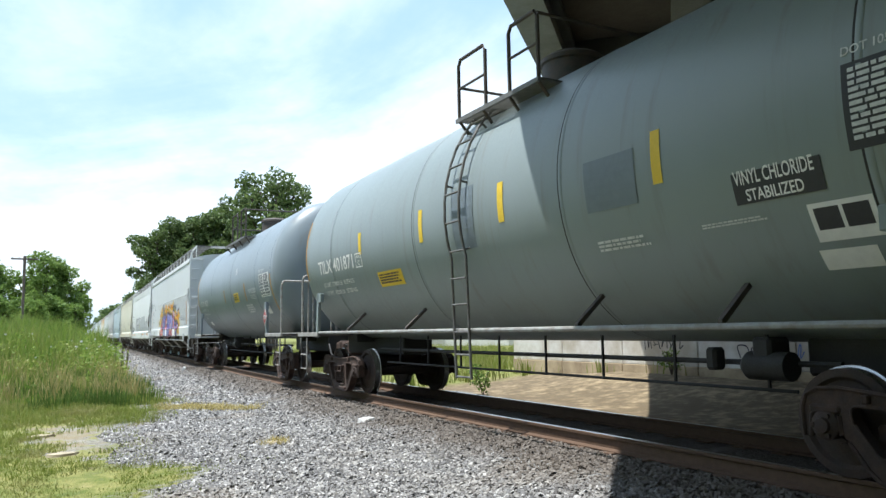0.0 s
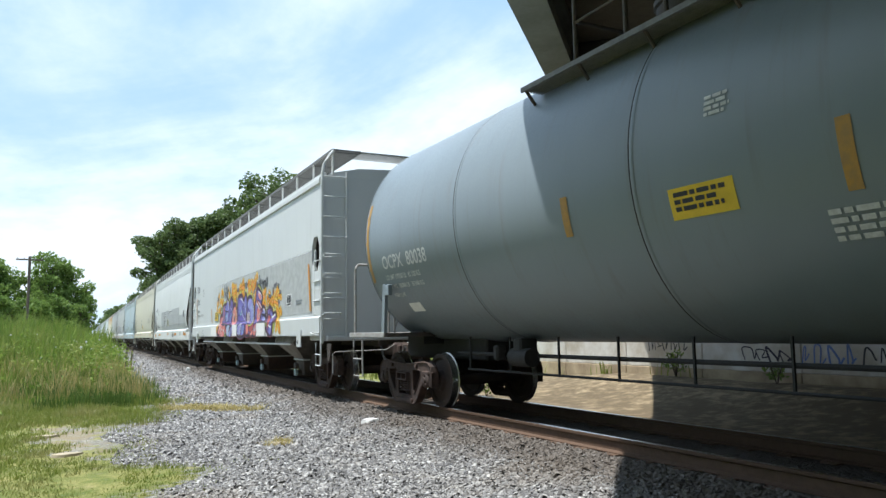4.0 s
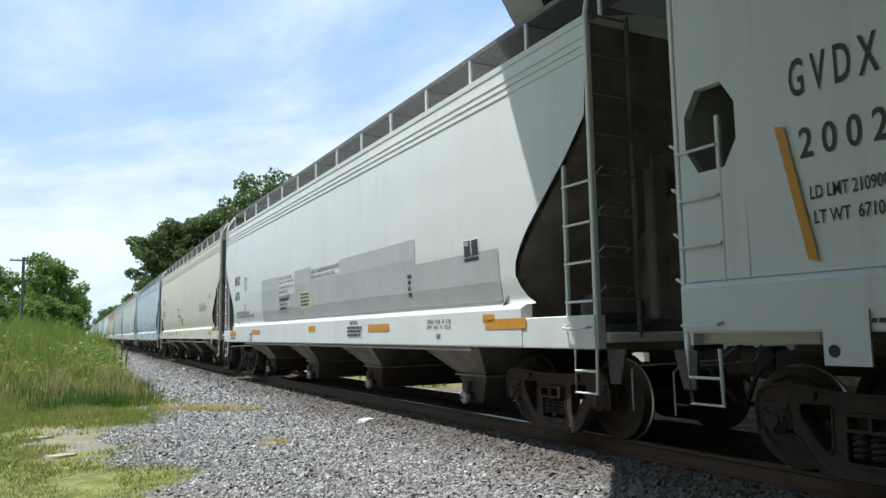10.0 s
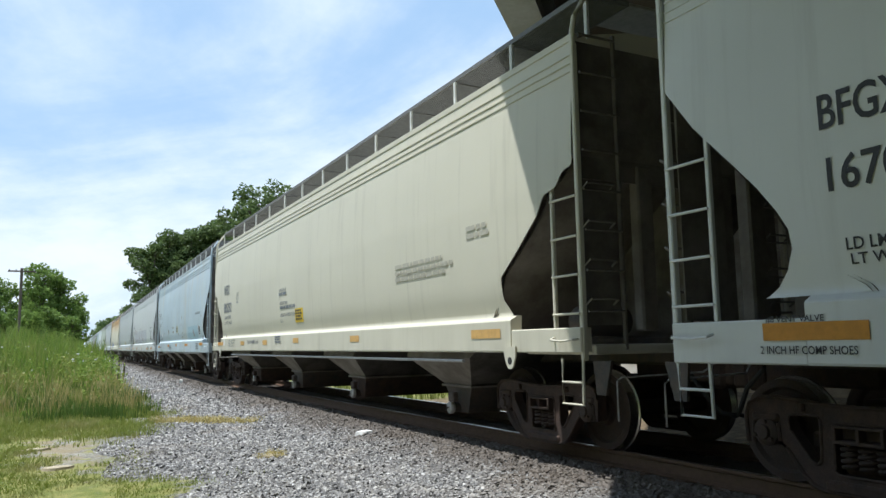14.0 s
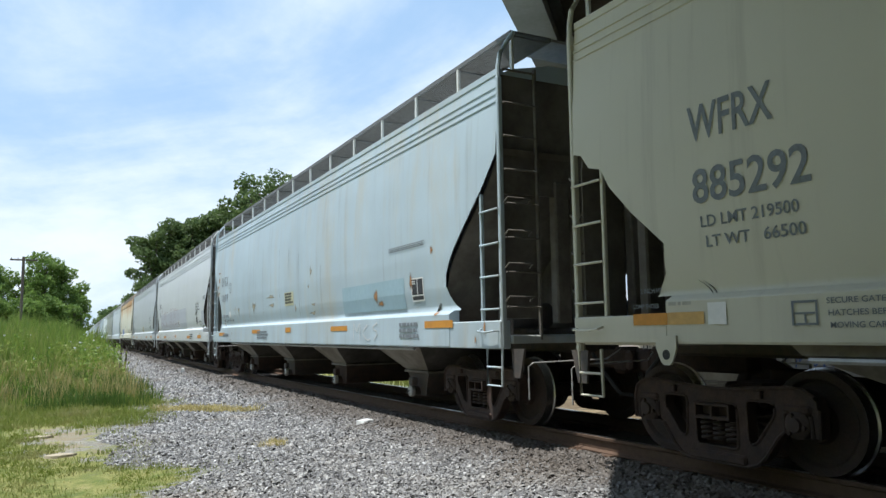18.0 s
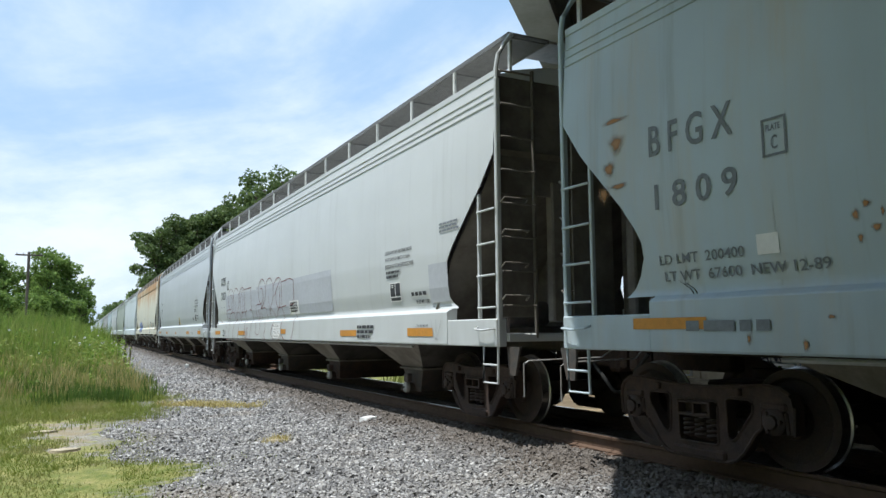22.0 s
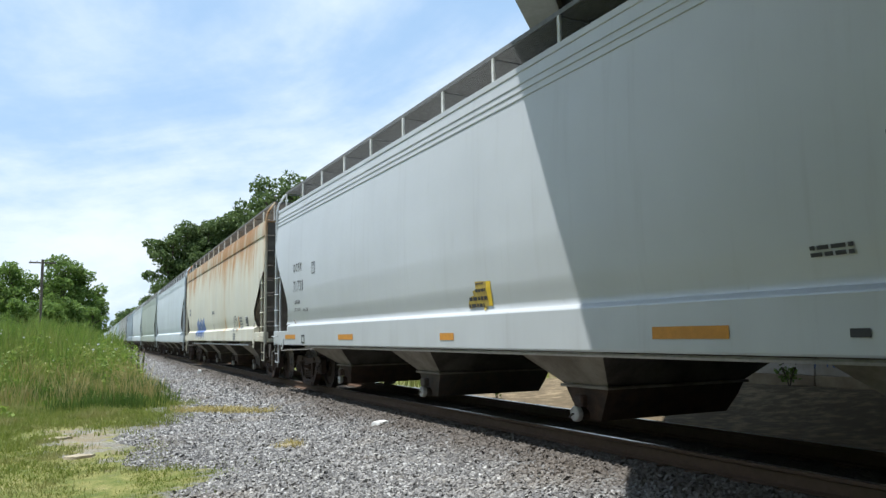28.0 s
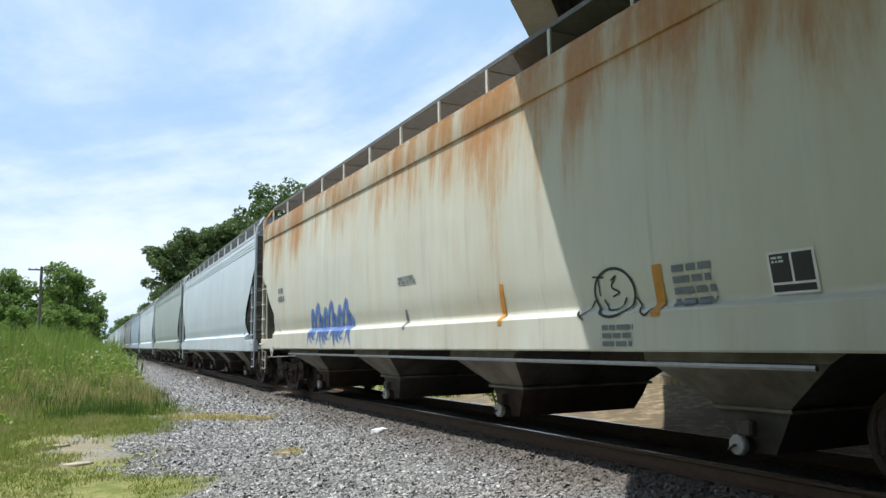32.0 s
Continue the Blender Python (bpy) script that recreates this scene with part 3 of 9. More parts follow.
# ---- plants ----
def blades(name, x, y, h, width, mat, label, lean=0.45, seed=1, category="grass"):
    """Bent, tapering blades rooted in the ground, one joined sheet."""
    r = np.random.default_rng(seed)
    n = len(x)
    a, b = r.uniform(0, 2 * np.pi, n), r.uniform(0, 2 * np.pi, n)
    w = width * r.uniform(0.6, 1.3, n)
    l = h * lean * r.uniform(0.2, 1.2, n)
    z = height(x, y) - 0.02
    dx, dy = np.cos(a) * w / 2, np.sin(a) * w / 2
    ex, ey = np.cos(b) * l, np.sin(b) * l
    p = np.zeros((n, 5, 3))
    for i, (k, s, t) in enumerate(((-1, 1.0, 0), (1, 1.0, 0), (1, .7, .55), (-1, .7, .55), (0, 0, 1))):
        p[:, i, 0] = x + k * dx * s + ex * t * t
        p[:, i, 1] = y + k * dy * s + ey * t * t
        p[:, i, 2] = z + h * t
    me = bpy.data.meshes.new(name)
    q = (np.array((0, 1, 2, 3))[None] + 5 * np.arange(n)[:, None]).tolist()
    t3 = (np.array((3, 2, 4))[None] + 5 * np.arange(n)[:, None]).tolist()
    me.from_pydata(p.reshape(-1, 3).tolist(), [], q + t3)
    me.materials.append(mat)
    return tagged(new(name, me), label, category, kind="stuff")


def tufts(count, x0, x1, y0, y1, per, spread, keep, seed):
    r = np.random.default_rng(seed)
    cx, cy = r.uniform(x0, x1, count), r.uniform(y0, y1, count)
    k = keep(cx, cy, r)
    cx, cy = cx[k], cy[k]
    m = len(cx)
    x = (cx[:, None] + r.normal(0, spread, (m, per))).ravel()
    y = (cy[:, None] + r.normal(0, spread, (m, per))).ravel()
    s = np.repeat(r.uniform(0.55, 1.2, m), per) * r.uniform(0.5, 1.1, m * per)
    return x, y, s


def bare(x, y):
    """Above zero on the long worn patch of soil and in thin places."""
    worn = 0.70 - np.minimum(np.hypot((x - 0.45) * 1.05, (y - 13.9) * 0.30), np.hypot((x - 0.65) * 2.2, (y - 9.1) * 0.9)) + 0.5 * np.sin(x * 3.7 - y * 1.9) * np.cos(y * 1.3)
    return np.maximum(worn, np.sin(x * 1.9 + 1.2) * np.cos(y * 0.83 + x * .35) - 0.75)


def off_gravel(x, y, r, m=0.0):
    return lane(x, y) < near_edge(y) - m + 0.45 * ripple(x * 0.8, y * 0.6)


x, y, s = tufts(23000, -4.5, 3.4, 6.5, 24, 9, 0.07, lambda a, b, r: off_gravel(a, b, r, r.normal(0, .3, len(a))) & (bare(a, b) < r.normal(.0, .16, len(a))), 11)
blades("lawn_grass", x, y, (0.06 + .011 * np.clip(y - 9, 0, 14)) * s, 0.013, GRASS, "short dry-tipped green grass on sandy soil", 0.6, 3)
x, y, s = tufts(3000, -9, 4.0, 14, 34, 12, 0.09, lambda a, b, r: off_gravel(a, b, r, r.normal(.1, .25, len(a))) & (r.uniform(0, 1, len(a)) < np.clip((b - 12.5) / 10, .1, 1)), 12)
blades("rough_grass", x, y, np.clip(.10 + .022 * (y - 13), .1, .42) * s, 0.018, GRASS, "rough knee-high grass", 0.5, 4)
x, y, s = tufts(520, -0.6, 3.2, 18.5, 27.5, 20, 0.12, lambda a, b, r: off_gravel(a, b, r, -.15) & (np.sin(a * 2.3 + b * .9) + np.cos(b * 1.7 - a) > r.uniform(-.6, 1.2, len(a))), 13)
blades("grass_tussocks", x, y, 0.48 * s, 0.022, REED, "dark green upright grass tussocks at the gravel's edge", 0.3, 5)
x, y, s = tufts(5600, -15, 5.6, 20, 62, 13, 0.16, lambda a, b, r: off_gravel(a, b, r, .35 + 0.0 * a), 14)
rise = np.clip((near_edge(y) - lane(x, y)) / 2.6, 0.35, 1.0) * np.clip((y - 18) / 26, 0.12, 1.0)
blades("tall_weeds", x, y, 2.15 * s * rise, 0.05, WEED, "tall bright green weeds and reeds beside the line", 0.28, 6)
x, y, s = tufts(1300, -24, 6.4, 60, 130, 12, 0.3, lambda a, b, r: off_gravel(a, b, r, .5), 15)
blades("tall_weeds", x, y, 2.3 * s, 0.11, WEED, "tall bright green weeds and reeds beside the line", 0.28, 7)
x, y, s = tufts(900, -6, 3.6, 20, 36, 8, 0.10, lambda a, b, r: off_gravel(a, b, r, .1), 16)
blades("dry_grass", x, y, 0.75 * s, 0.02, STRAW, "straw-coloured dry stalks among the grass", 0.35, 8)
x, y, s = tufts(1500, 2.1, 4.0, 14.8, 18.4, 16, 0.10, lambda a, b, r: np.hypot((a - 3.05) / .95, (b - 16.55 + 1.3 * (a - 3.05)) / .62) < .8 + r.normal(0, .15, len(a)), 17)
blades("dry_grass", x, y, 0.13 * s, 0.016, STRAW, "flat patch of yellow dry grass on the gravel", 0.9, 9)
x, y, s = tufts(70, 2.75, 3.2, 10.5, 11.0, 14, 0.05, lambda a, b, r: (a - 2.97) ** 2 + (b - 10.75) ** 2 < .04, 21)
blades("dry_grass", x, y, 0.10 * s, 0.01, STRAW, "small tuft of yellow dry grass on the gravel", 0.9, 22)
x, y, s = tufts(2300, 10.2, 34, 15, 60, 12, 0.17, lambda a, b, r: (lane(a, b) > 3.6) & ~((a < 15.4) & (b < 21.0) & (a > 10.2)), 18)
blades("far_grass", x, y, 0.62 * s, 0.04, GRASS, "high green grass beyond the track", 0.35, 10)

# small white flower heads in the weeds
r = np.random.default_rng(5)
fl = Shape()
for i in range(60):
    fx, fy = r.uniform(-9, 3.6), r.uniform(27, 46)
    if lane(fx, fy) > near_edge(fy) - 0.6:
        continue
    fz = float(height(fx, fy)) + r.uniform(0.7, 1.45)
    q = r.uniform(0.025, 0.05)
    fl.add([(fx + q * math.cos(k * 1.05), fy + q * math.sin(k * 1.05) * .5, fz + q * math.sin(k * 1.05) * .8) for k in range(6)] + [(fx, fy - .03, fz + .03)], [(k, (k + 1) % 6, 6) for k in range(6)])
tagged(new("wild_flowers", fl.mesh("wild_flowers", BLOOM, 0)), "small white wild flowers scattered in tall weeds", "flowers", kind="stuff")


def leaf_cloud(blobs, per, size, seed, flat=0.75):
    """Leaf quads over the given blobs (x, y, z, radius), denser at their skins."""
    r = np.random.default_rng(seed)
    out = []
    for bx, by, bz, br in blobs:
        n = int(per * br * br)
        d = r.normal(size=(n, 3))
        d /= np.linalg.norm(d, axis=1)[:, None]
        rad = br * (1 - 0.55 * r.uniform(0, 1, n) ** 2.2) * (1 + 0.28 * np.sin(d[:, 0] * 5 + bx) * np.cos(d[:, 2] * 6 + by))
        out.append(d * rad[:, None] * (1, 1, flat) + (bx, by, bz))
    c = np.concatenate(out)
    n = len(c)
    u = r.normal(size=(n, 3))
    u /= np.linalg.norm(u, axis=1)[:, None]
    w = np.cross(u, r.normal(size=(n, 3)))
    w /= np.linalg.norm(w, axis=1)[:, None]
    s = size * r.uniform(0.55, 1.35, n)[:, None]
    p = np.stack([c - u * s, c + w * s * .55, c + u * s, c - w * s * .55], 1).reshape(-1, 3)
    return p, np.arange(4 * n).reshape(-1, 4)


def tree(name, x, y, h, spread, seed, leaf, label, size=0.22, per=150, trunk=0.3, low=0.35):
    r = np.random.default_rng(seed)
    t = tagged(new(name), label, "tree")
    t.matrix_world = pose(x, y, float(height(x, y)) - 0.1)
    wood = Shape()
    th = h * 0.55
    wood.tube([(0, 0, 0), (0.04 * h * r.uniform(-.5, .5), .03, th * .4), (0.06 * h * r.uniform(-.5, .5), 0, th), (0, 0, h * .82)], h * 0.03, 8)
    k = len(wood.v)
    for i in range(k):
        vx, vy, vz = wood.v[i]
        q = 1.0 - 0.75 * min(1, vz / (h * .82))
        wood.v[i] = (vx * (0.25 + q), vy * (0.25 + q), vz)
    blobs = []
    m = int(9 + spread * 2.2)
    for i in range(m):
        a, g = 2.4 * i + r.uniform(-.5, .5), low + (1 - low) * (i + .6) / m
        rr = spread * math.sqrt(max(0.05, 1 - ((g - 0.52) / 0.56) ** 2)) * r.uniform(0.5, 0.95)
        bx, by, bz = rr * math.cos(a), rr * math.sin(a), h * g * 0.95
        br = spread * r.uniform(0.30, 0.52)
        blobs.append((bx, by, bz, br))
        s0 = h * (0.25 + 0.45 * g * r.uniform(.6, 1))
        wood.tube([(0, 0, s0), (bx * .45, by * .45, s0 + (bz - s0) * .6), (bx * .9, by * .9, bz)], h * 0.006 + .02, 5)
        for j in range(3):
            b2 = r.uniform(0, 6.28)
            blobs.append((bx + br * .95 * math.cos(b2), by + br * .95 * math.sin(b2), bz + br * r.uniform(-.5, .75), br * r.uniform(.3, .55)))
    for g in np.linspace(low + .1, .86, 6) if low < .4 else ():
        # the dense heart of a full crown
        blobs.append((r.normal(0, spread * .12), r.normal(0, spread * .12), h * g, spread * (.62 - .34 * abs(g - .45))))
    part("trunk", wood, BARK, t)
    v, f = leaf_cloud(blobs, per, size, seed)
    part("crown", raw("crown", v, f, leaf), None, t)
    return t


# broad-leaved weeds in clumps on the bank
r = np.random.default_rng(19)
clumps = []
while len(clumps) < 520:
    cx, cy = r.uniform(-11, 3.4), r.uniform(17, 46)
    if lane(cx, cy) < near_edge(cy) - 0.2 and r.uniform() < np.clip((cy - 13) / 16, .15, 1):
        ch = np.clip((cy - 15) / 16, .12, 1.25) * r.uniform(.4, 1.0)
        clumps.append((cx, cy, float(height(cx, cy)) + ch * .75, max(.14, ch * .42)))
v, f = leaf_cloud(clumps, 620, 0.055, 20, 1.0)
tagged(new("weed_clumps", raw("weed_clumps", v, f, WEED)), "clumps of small-leaved green weeds on the bank", "weeds", kind="stuff")

# right of the line: an oak, a dense grove, then woods along the line
tree("oak_tree", 18.4, 68.0, 16.6, 3.5, 21, LEAF, "tall dark green oak with a broken crown", 0.20, 170, low=0.5)
for i, (tx, ty, th, ts) in enumerate(((14.2, 117, 17.6, 3.5), (16.8, 119, 19.8, 3.5), (19.4, 118, 20.8, 3.7), (22.4, 118, 22.0, 4.0), (26.0, 116, 21.5, 4.2), (31.0, 114, 19.0, 4.4), (37, 112, 18.0, 4.6))):
    tree("broadleaf_tree", tx, ty, th, ts, 31 + i, LEAF, "dense dark green broadleaf tree beyond the train", 0.21, 250, low=0.16)
for i, (tx, ty, th, ts) in enumerate(((0.0, 120, 14.0, 3.0), (2.0, 122, 12.6, 2.8), (4.0, 126, 10.2, 2.4), (-2.6, 128, 11.6, 2.6), (-6.4, 122, 12.6, 3.2), (-9.0, 124, 10.5, 2.8), (-13, 120, 11.5, 3.2), (1.2, 112, 7.2, 2.0), (3.6, 114, 6.4, 1.7), (-1.6, 110, 6.6, 2.0), (-5, 112, 7.0, 2.2))):
    tree("willow_tree", tx, ty, th, ts, 51 + i, LEAF2, "bushy green tree at the edge of the field", 0.19, 230, low=0.04)


def woods(name, spots, seed, label, leaf):
    r = np.random.default_rng(seed)
    bl = []
    for wx, wy, wh in spots:
        for k in range(5):
            g = r.uniform(0.15, 0.92)
            bl.append((wx + r.normal(0, wh * .22), wy + r.normal(0, wh * .22), wh * g, wh * r.uniform(.16, .28)))
    v, f = leaf_cloud(bl, 26, 0.6, seed)
    tagged(new(name, raw(name, v, f, leaf)), label, "woods", kind="stuff")


r = np.random.default_rng(77)
woods("far_woods", [(XC + bend(q) + r.uniform(6, 9), q, r.uniform(9.5, 12)) for q in np.arange(175, 470, 5.0)], 78, "far dark green woods along the railway", LEAF)
woods("far_woods", [(XC + bend(q) - r.uniform(10, 20), q, r.uniform(7, 10)) for q in np.arange(190, 460, 7.0)], 79, "far green woods along the railway", LEAF)
woods("far_woods", [(q, 190 + 30 * math.sin(q * .05) + r.uniform(-8, 8), r.uniform(9, 13)) for q in np.arange(-190, -14, 6.0)], 80, "far green woods beyond the field", LEAF2)
woods("far_woods", [(q, 150 - q * .35 + r.uniform(-8, 8), r.uniform(9, 14)) for q in np.arange(36, 260, 6.0)], 81, "far green woods added beyond the yard to block sky light", LEAF)

# three belts of trees added round the place to cut the sky's fill light
woods("far_woods", [(-21 - max(q, 0) * .35 + r.uniform(-2, 2), q, r.uniform(13, 17)) for q in np.arange(-60, 40, 4.5)], 82, "unseen green woods added on the left to block sky light", LEAF2)
woods("far_woods", [(q, -48 + r.uniform(-4, 4), r.uniform(11, 15)) for q in np.arange(-70, 90, 5.0)], 83, "unseen green woods added behind the overpass to block sky light", LEAF)
woods("far_woods", [(44 + r.uniform(-3, 3), q, r.uniform(10, 13)) for q in np.arange(-50, 34, 5.0)], 84, "green woods added beyond the yard to block sky light", LEAF)

# a bush and weeds by the far rail
def bush(x, y, h, seed, label):
    t = tagged(new("bush"), label, "bush")
    t.matrix_world = pose(x, y, float(height(x, y)))
    r = np.random.default_rng(seed)
    st = Shape()
    for k in range(7):
        a = r.uniform(0, 6.28)
        st.tube([(0, 0, -.05), (.12 * h * math.cos(a), .12 * h * math.sin(a), h * .4), (.3 * h * math.cos(a), .3 * h * math.sin(a), h * .85)], 0.012, 5)
    part("stems", st, BARK, t)
    v, f = leaf_cloud([(r.normal(0, .2 * h), r.normal(0, .2 * h), h * r.uniform(.3, .8), h * r.uniform(.16, .3)) for k in range(9)], 900, 0.05, seed, 1.0)
    part("foliage", raw("foliage", v, f, LEAF2), None, t)


bush(10.6, 17.6, .8, 5, "small dark green bush beside the far rail")
bush(14.9, 14.9, 0.7, 6, "scrubby bush at the foot of the wall")
bush(14.7, 11.6, 0.5, 8, "scrubby bush at the foot of the wall")

# ---- distance: utility pole, cross-arm and a white warehouse ----
upole = tagged(new("utility_pole"), "dark wooden utility pole with one cross-arm", "utility pole")
upole.matrix_world = pose(-2.25, 95, -0.3)
part("post", Shape().tube([(0, 0, 0), (0, 0, 10.6)], 0.15, 10), POLEWOOD, upole)
part("cross_arm", Shape().box(-1.35, 1.35, -.07, .07, 10.15, 10.32, 0.01), POLEWOOD, upole)
for q in (-1.2, -.55, .55, 1.2):
    part("insulator", Shape().lathe([(0, .05), (.1, .06), (.16, .03), (.19, .0)], "z", (q, 0, 10.321), 8), GALV, upole)

barn = tagged(new("warehouse"), "long low white metal warehouse beyond the yard", "building")
barn.matrix_world = pose(58, 66, -0.5, 0, 0, -48)
part("wall", Shape().box(-28, 28, -8, 8, 0, 4.6, 0.02), WALLPAINT, barn)
part("roof", Shape().prism([(-8.4, 4.6), (8.4, 4.6), (0, 6.3)], -28.4, 28.4, "x"), GALV, barn)
for q in (-20, -9, 3, 15):
    part("loading_door", Shape().box(q - 1.8, q + 1.8, -8.06, -8.0, 0, 3.4, 0.01), GALV, barn)

# ---- small things lying about ----
def flat_stone(name, x, y, l, w, h, mat, label, seed):
    r = np.random.default_rng(seed)
    s = Shape()
    n = 11
    ring = [(l / 2 * math.cos(k * 2 * math.pi / n) * r.uniform(.55, 1.15), w / 2 * math.sin(k * 2 * math.pi / n) * r.uniform(.5, 1.15)) for k in range(n)]
    vs = [(a, b, -.03) for a, b in ring] + [(a * .9, b * .9, h * .7) for a, b in ring] + [(a * .5, b * .5, h * r.uniform(.85, 1.1)) for a, b in ring]
    fs = [(k, (k + 1) % n, n + (k + 1) % n, n + k) for k in range(n)] + [(n + k, n + (k + 1) % n, 2 * n + (k + 1) % n, 2 * n + k) for k in range(n)] + [tuple(range(2 * n, 3 * n))]
    s.add(vs, fs)
    ob = tagged(new(name, s.mesh(name, mat, 0.9)), label, "stone" if mat is not SIGNWHITE else "litter")
    ob.matrix_world = pose(x, y, float(height(x, y)) + 0.01)
    return ob


SAND = plain("sandy_stone", (0.44, 0.37, 0.26), 0.9, scale=7, bump=0.3)
flat_stone("pale_stone", 4.62, 11.28, 0.34, 0.16, 0.05, SIGNWHITE, "flattened whitish scrap lying on the gravel", 1)
flat_stone("sandstone_slab", 0.28, 11.6, 0.5, 0.26, 0.035, SAND, "flat tan stone in the dry grass", 2)
flat_stone("sandstone_slab", -0.02, 14.0, 0.6, 0.26, 0.03, SAND, "flat tan stone in the dry grass", 3)
flat_stone("sandstone_slab", 2.97, 10.72, 0.26, 0.2, 0.02, SAND, "small tan stone on the gravel", 4)
flat_stone("white_stone", 5.0, 31.5, 0.22, 0.18, 0.16, WHITEPAINT, "round white stone beside the track", 6)
for sx, sy in ((3.72, 41.0), (3.5, 41.4), (3.3, 43)):
    st = tagged(new("stake", Shape().box(-.04, .04, -.04, .04, -.2, 1.05, 0.01).mesh("stake", POLEWOOD)), "short weathered wooden stake in the weeds", "stake", group="stakes by the line")
    st.matrix_world = pose(sx, sy, float(height(sx, sy)), 2, 3, 20)


# ---- rolling stock: shared running gear ----
WR = 0.427
BASE = 0.83           # half the wheelbase


def wheelset_mesh():
    s = Shape()
    for d in (-1, 1):
        x = d * 0.7535
        prof = [(-.105, .10), (-.10, .155), (-.045, .175), (-.03, .33), (-.062, .36), (-.062, WR - .03), (-.055, WR), (.052, WR + .004), (.062, WR + .022), (.074, WR + .026), (.078, WR + .01), (.062, .36), (.02, .33), (.03, .175), (.07, .155), (.07, .09)]
        prof = [(a if d < 0 else -a, r) for a, r in prof]
        s.lathe(prof, "x", (x, 0, 0), 40, [0] * 5 + [0, 1, 1, 0, 0, 0, 0, 0, 0, 0])
    s.lathe([(-1.02, .075), (-.8, .085), (-.3, .09), (.3, .09), (.8, .085), (1.02, .075)], "x", (0, 0, 0), 14)
    for d in (-1, 1):
        s.lathe([(d * .93, .115), (d * 1.075, .115), (d * 1.09, .10), (d * 1.10, .062), (d * 1.125, .055), (d * 1.13, 0.001)], "x", (0, 0, 0), 20)
        for k in range(3):
            a = k * 2.094
            s.tube([(d * 1.085, .085 * math.cos(a), .085 * math.sin(a)), (d * 1.118, .085 * math.cos(a), .085 * math.sin(a))], .018, 6)
    return s.mesh("wheelset", [WHEEL, SHINE])


def side_frame_mesh():
    """A cast truck side frame in the y-z plane about the axle's height: one casting with three windows."""
    half_rim = [(0, .262), (.30, .268), (.55, .292), (.78, .312), (.96, .30), (1.06, .245), (1.10, .14), (1.09, -.10), (1.03, -.10), (1.015, .085), (.98, .112), (.80, .112), (.765, .085), (.755, -.07), (.69, -.125), (.55, -.315), (.46, -.395), (.36, -.43), (0, -.43)]
    rim = half_rim + [(-y, z) for y, z in half_rim[-2:0:-1]]

    def window(corners, r):
        """The corners rounded off with radius r."""
        out = []
        for i, q in enumerate(corners):
            a, b, c = Vector(corners[i - 1]), Vector(q), Vector(corners[(i + 1) % len(corners)])
            p0, p1 = b + (a - b).normalized() * r, b + (c - b).normalized() * r
            for u in (0.0, .33, .67, 1.0):
                out.append(tuple(p0 * (1 - u) ** 2 + b * 2 * u * (1 - u) + p1 * u * u))
        return out
    mid = window([(-.25, .13), (-.25, -.29), (.25, -.29), (.25, .13)], .05)
    side = window([(.355, .175), (.37, -.22), (.44, -.23), (.665, .065), (.66, .175)], .055)
    loops = [rim, mid, side, [(-y, z) for y, z in side]]
    flat = [Vector((y, z, 0)) for lp in loops for y, z in lp]
    tris = geometry.tessellate_polygon([[Vector((y, z, 0)) for y, z in lp] for lp in loops])
    s, h = Shape(), .06
    n = len(flat)
    s.add([(-h, v.x, v.y) for v in flat] + [(h, v.x, v.y) for v in flat], [tuple(t) for t in tris] + [tuple(n + i for i in t) for t in tris])
    k = 0
    for lp in loops:
        m = len(lp)
        s.add([(q, y, z) for q in (-h, h) for y, z in lp], [(i, (i + 1) % m, m + (i + 1) % m, m + i) for i in range(m)])
        k += m
        # the raised lip of the casting
        s.tube([(-h, y, z) for y, z in lp + lp[:1]], .02 if lp is rim else .014, 6)
    for d in (-1, 1):
        s.box(-.085, .085, d * .89 - .14, d * .89 + .14, .10, .17, 0.02)
        s.box(-.10, -.05, d * .52 - .03, d * .52 + .03, .20, .27, 0.01)
    s.box(-.09, .09, -.34, .34, -.43, -.335, 0.02)
    return s.mesh("side_frame", IRON)


def spring_mesh():
    s = Shape()
    pts = [(.062 * math.cos(a), .062 * math.sin(a), -.235 + .235 * a / (2 * math.pi * 5)) for a in np.linspace(0, 2 * math.pi * 5, 50)]
    s.tube(pts, .019, 6)
    return s.mesh("spring", IRON)


def bolster_mesh():
    s = Shape()
    s.box(-1.04, 1.04, -.20, .20, -.01, .12, 0.02)
    for d in (-1, 1):
        # hollow bolster ends: two dark pockets behind a rim
        for lo, hi in ((-.215, -.185), (-.015, .015), (.185, .215)):
            s.box(min(d * 1.03, d * 1.13), max(d * 1.03, d * 1.13), lo, hi, -.02, .115, 0.006)
        for lo, hi in ((-.03, .0), (.095, .12)):
            s.box(min(d * 1.03, d * 1.128), max(d * 1.03, d * 1.128), -.215, .215, lo, hi, 0.006)
    s.box(-.7, .7, -.24, .24, .05, .30, 0.03)
    s.lathe([(.30, .2), (.40, .2)], "z", (0, 0, 0), 16)
    for d in (-1, 1):
        s.box(-.9, .9, d * .52 - .05, d * .52 + .05, -.12, .02, 0.02)
        for q in (-1, 1):
            s.box(q * .7535 - .06, q * .7535 + .06, d * .47 - .04, d * .47 + .05, -.2, .05, 0.01)
    for d in (-1, 1):
        # brake shoes against the treads and the rods between them
        s.tube([(d * .5, -.5, -.08), (d * .5, .5, -.08)], .025, 6)
    return s.mesh("truck", IRON)


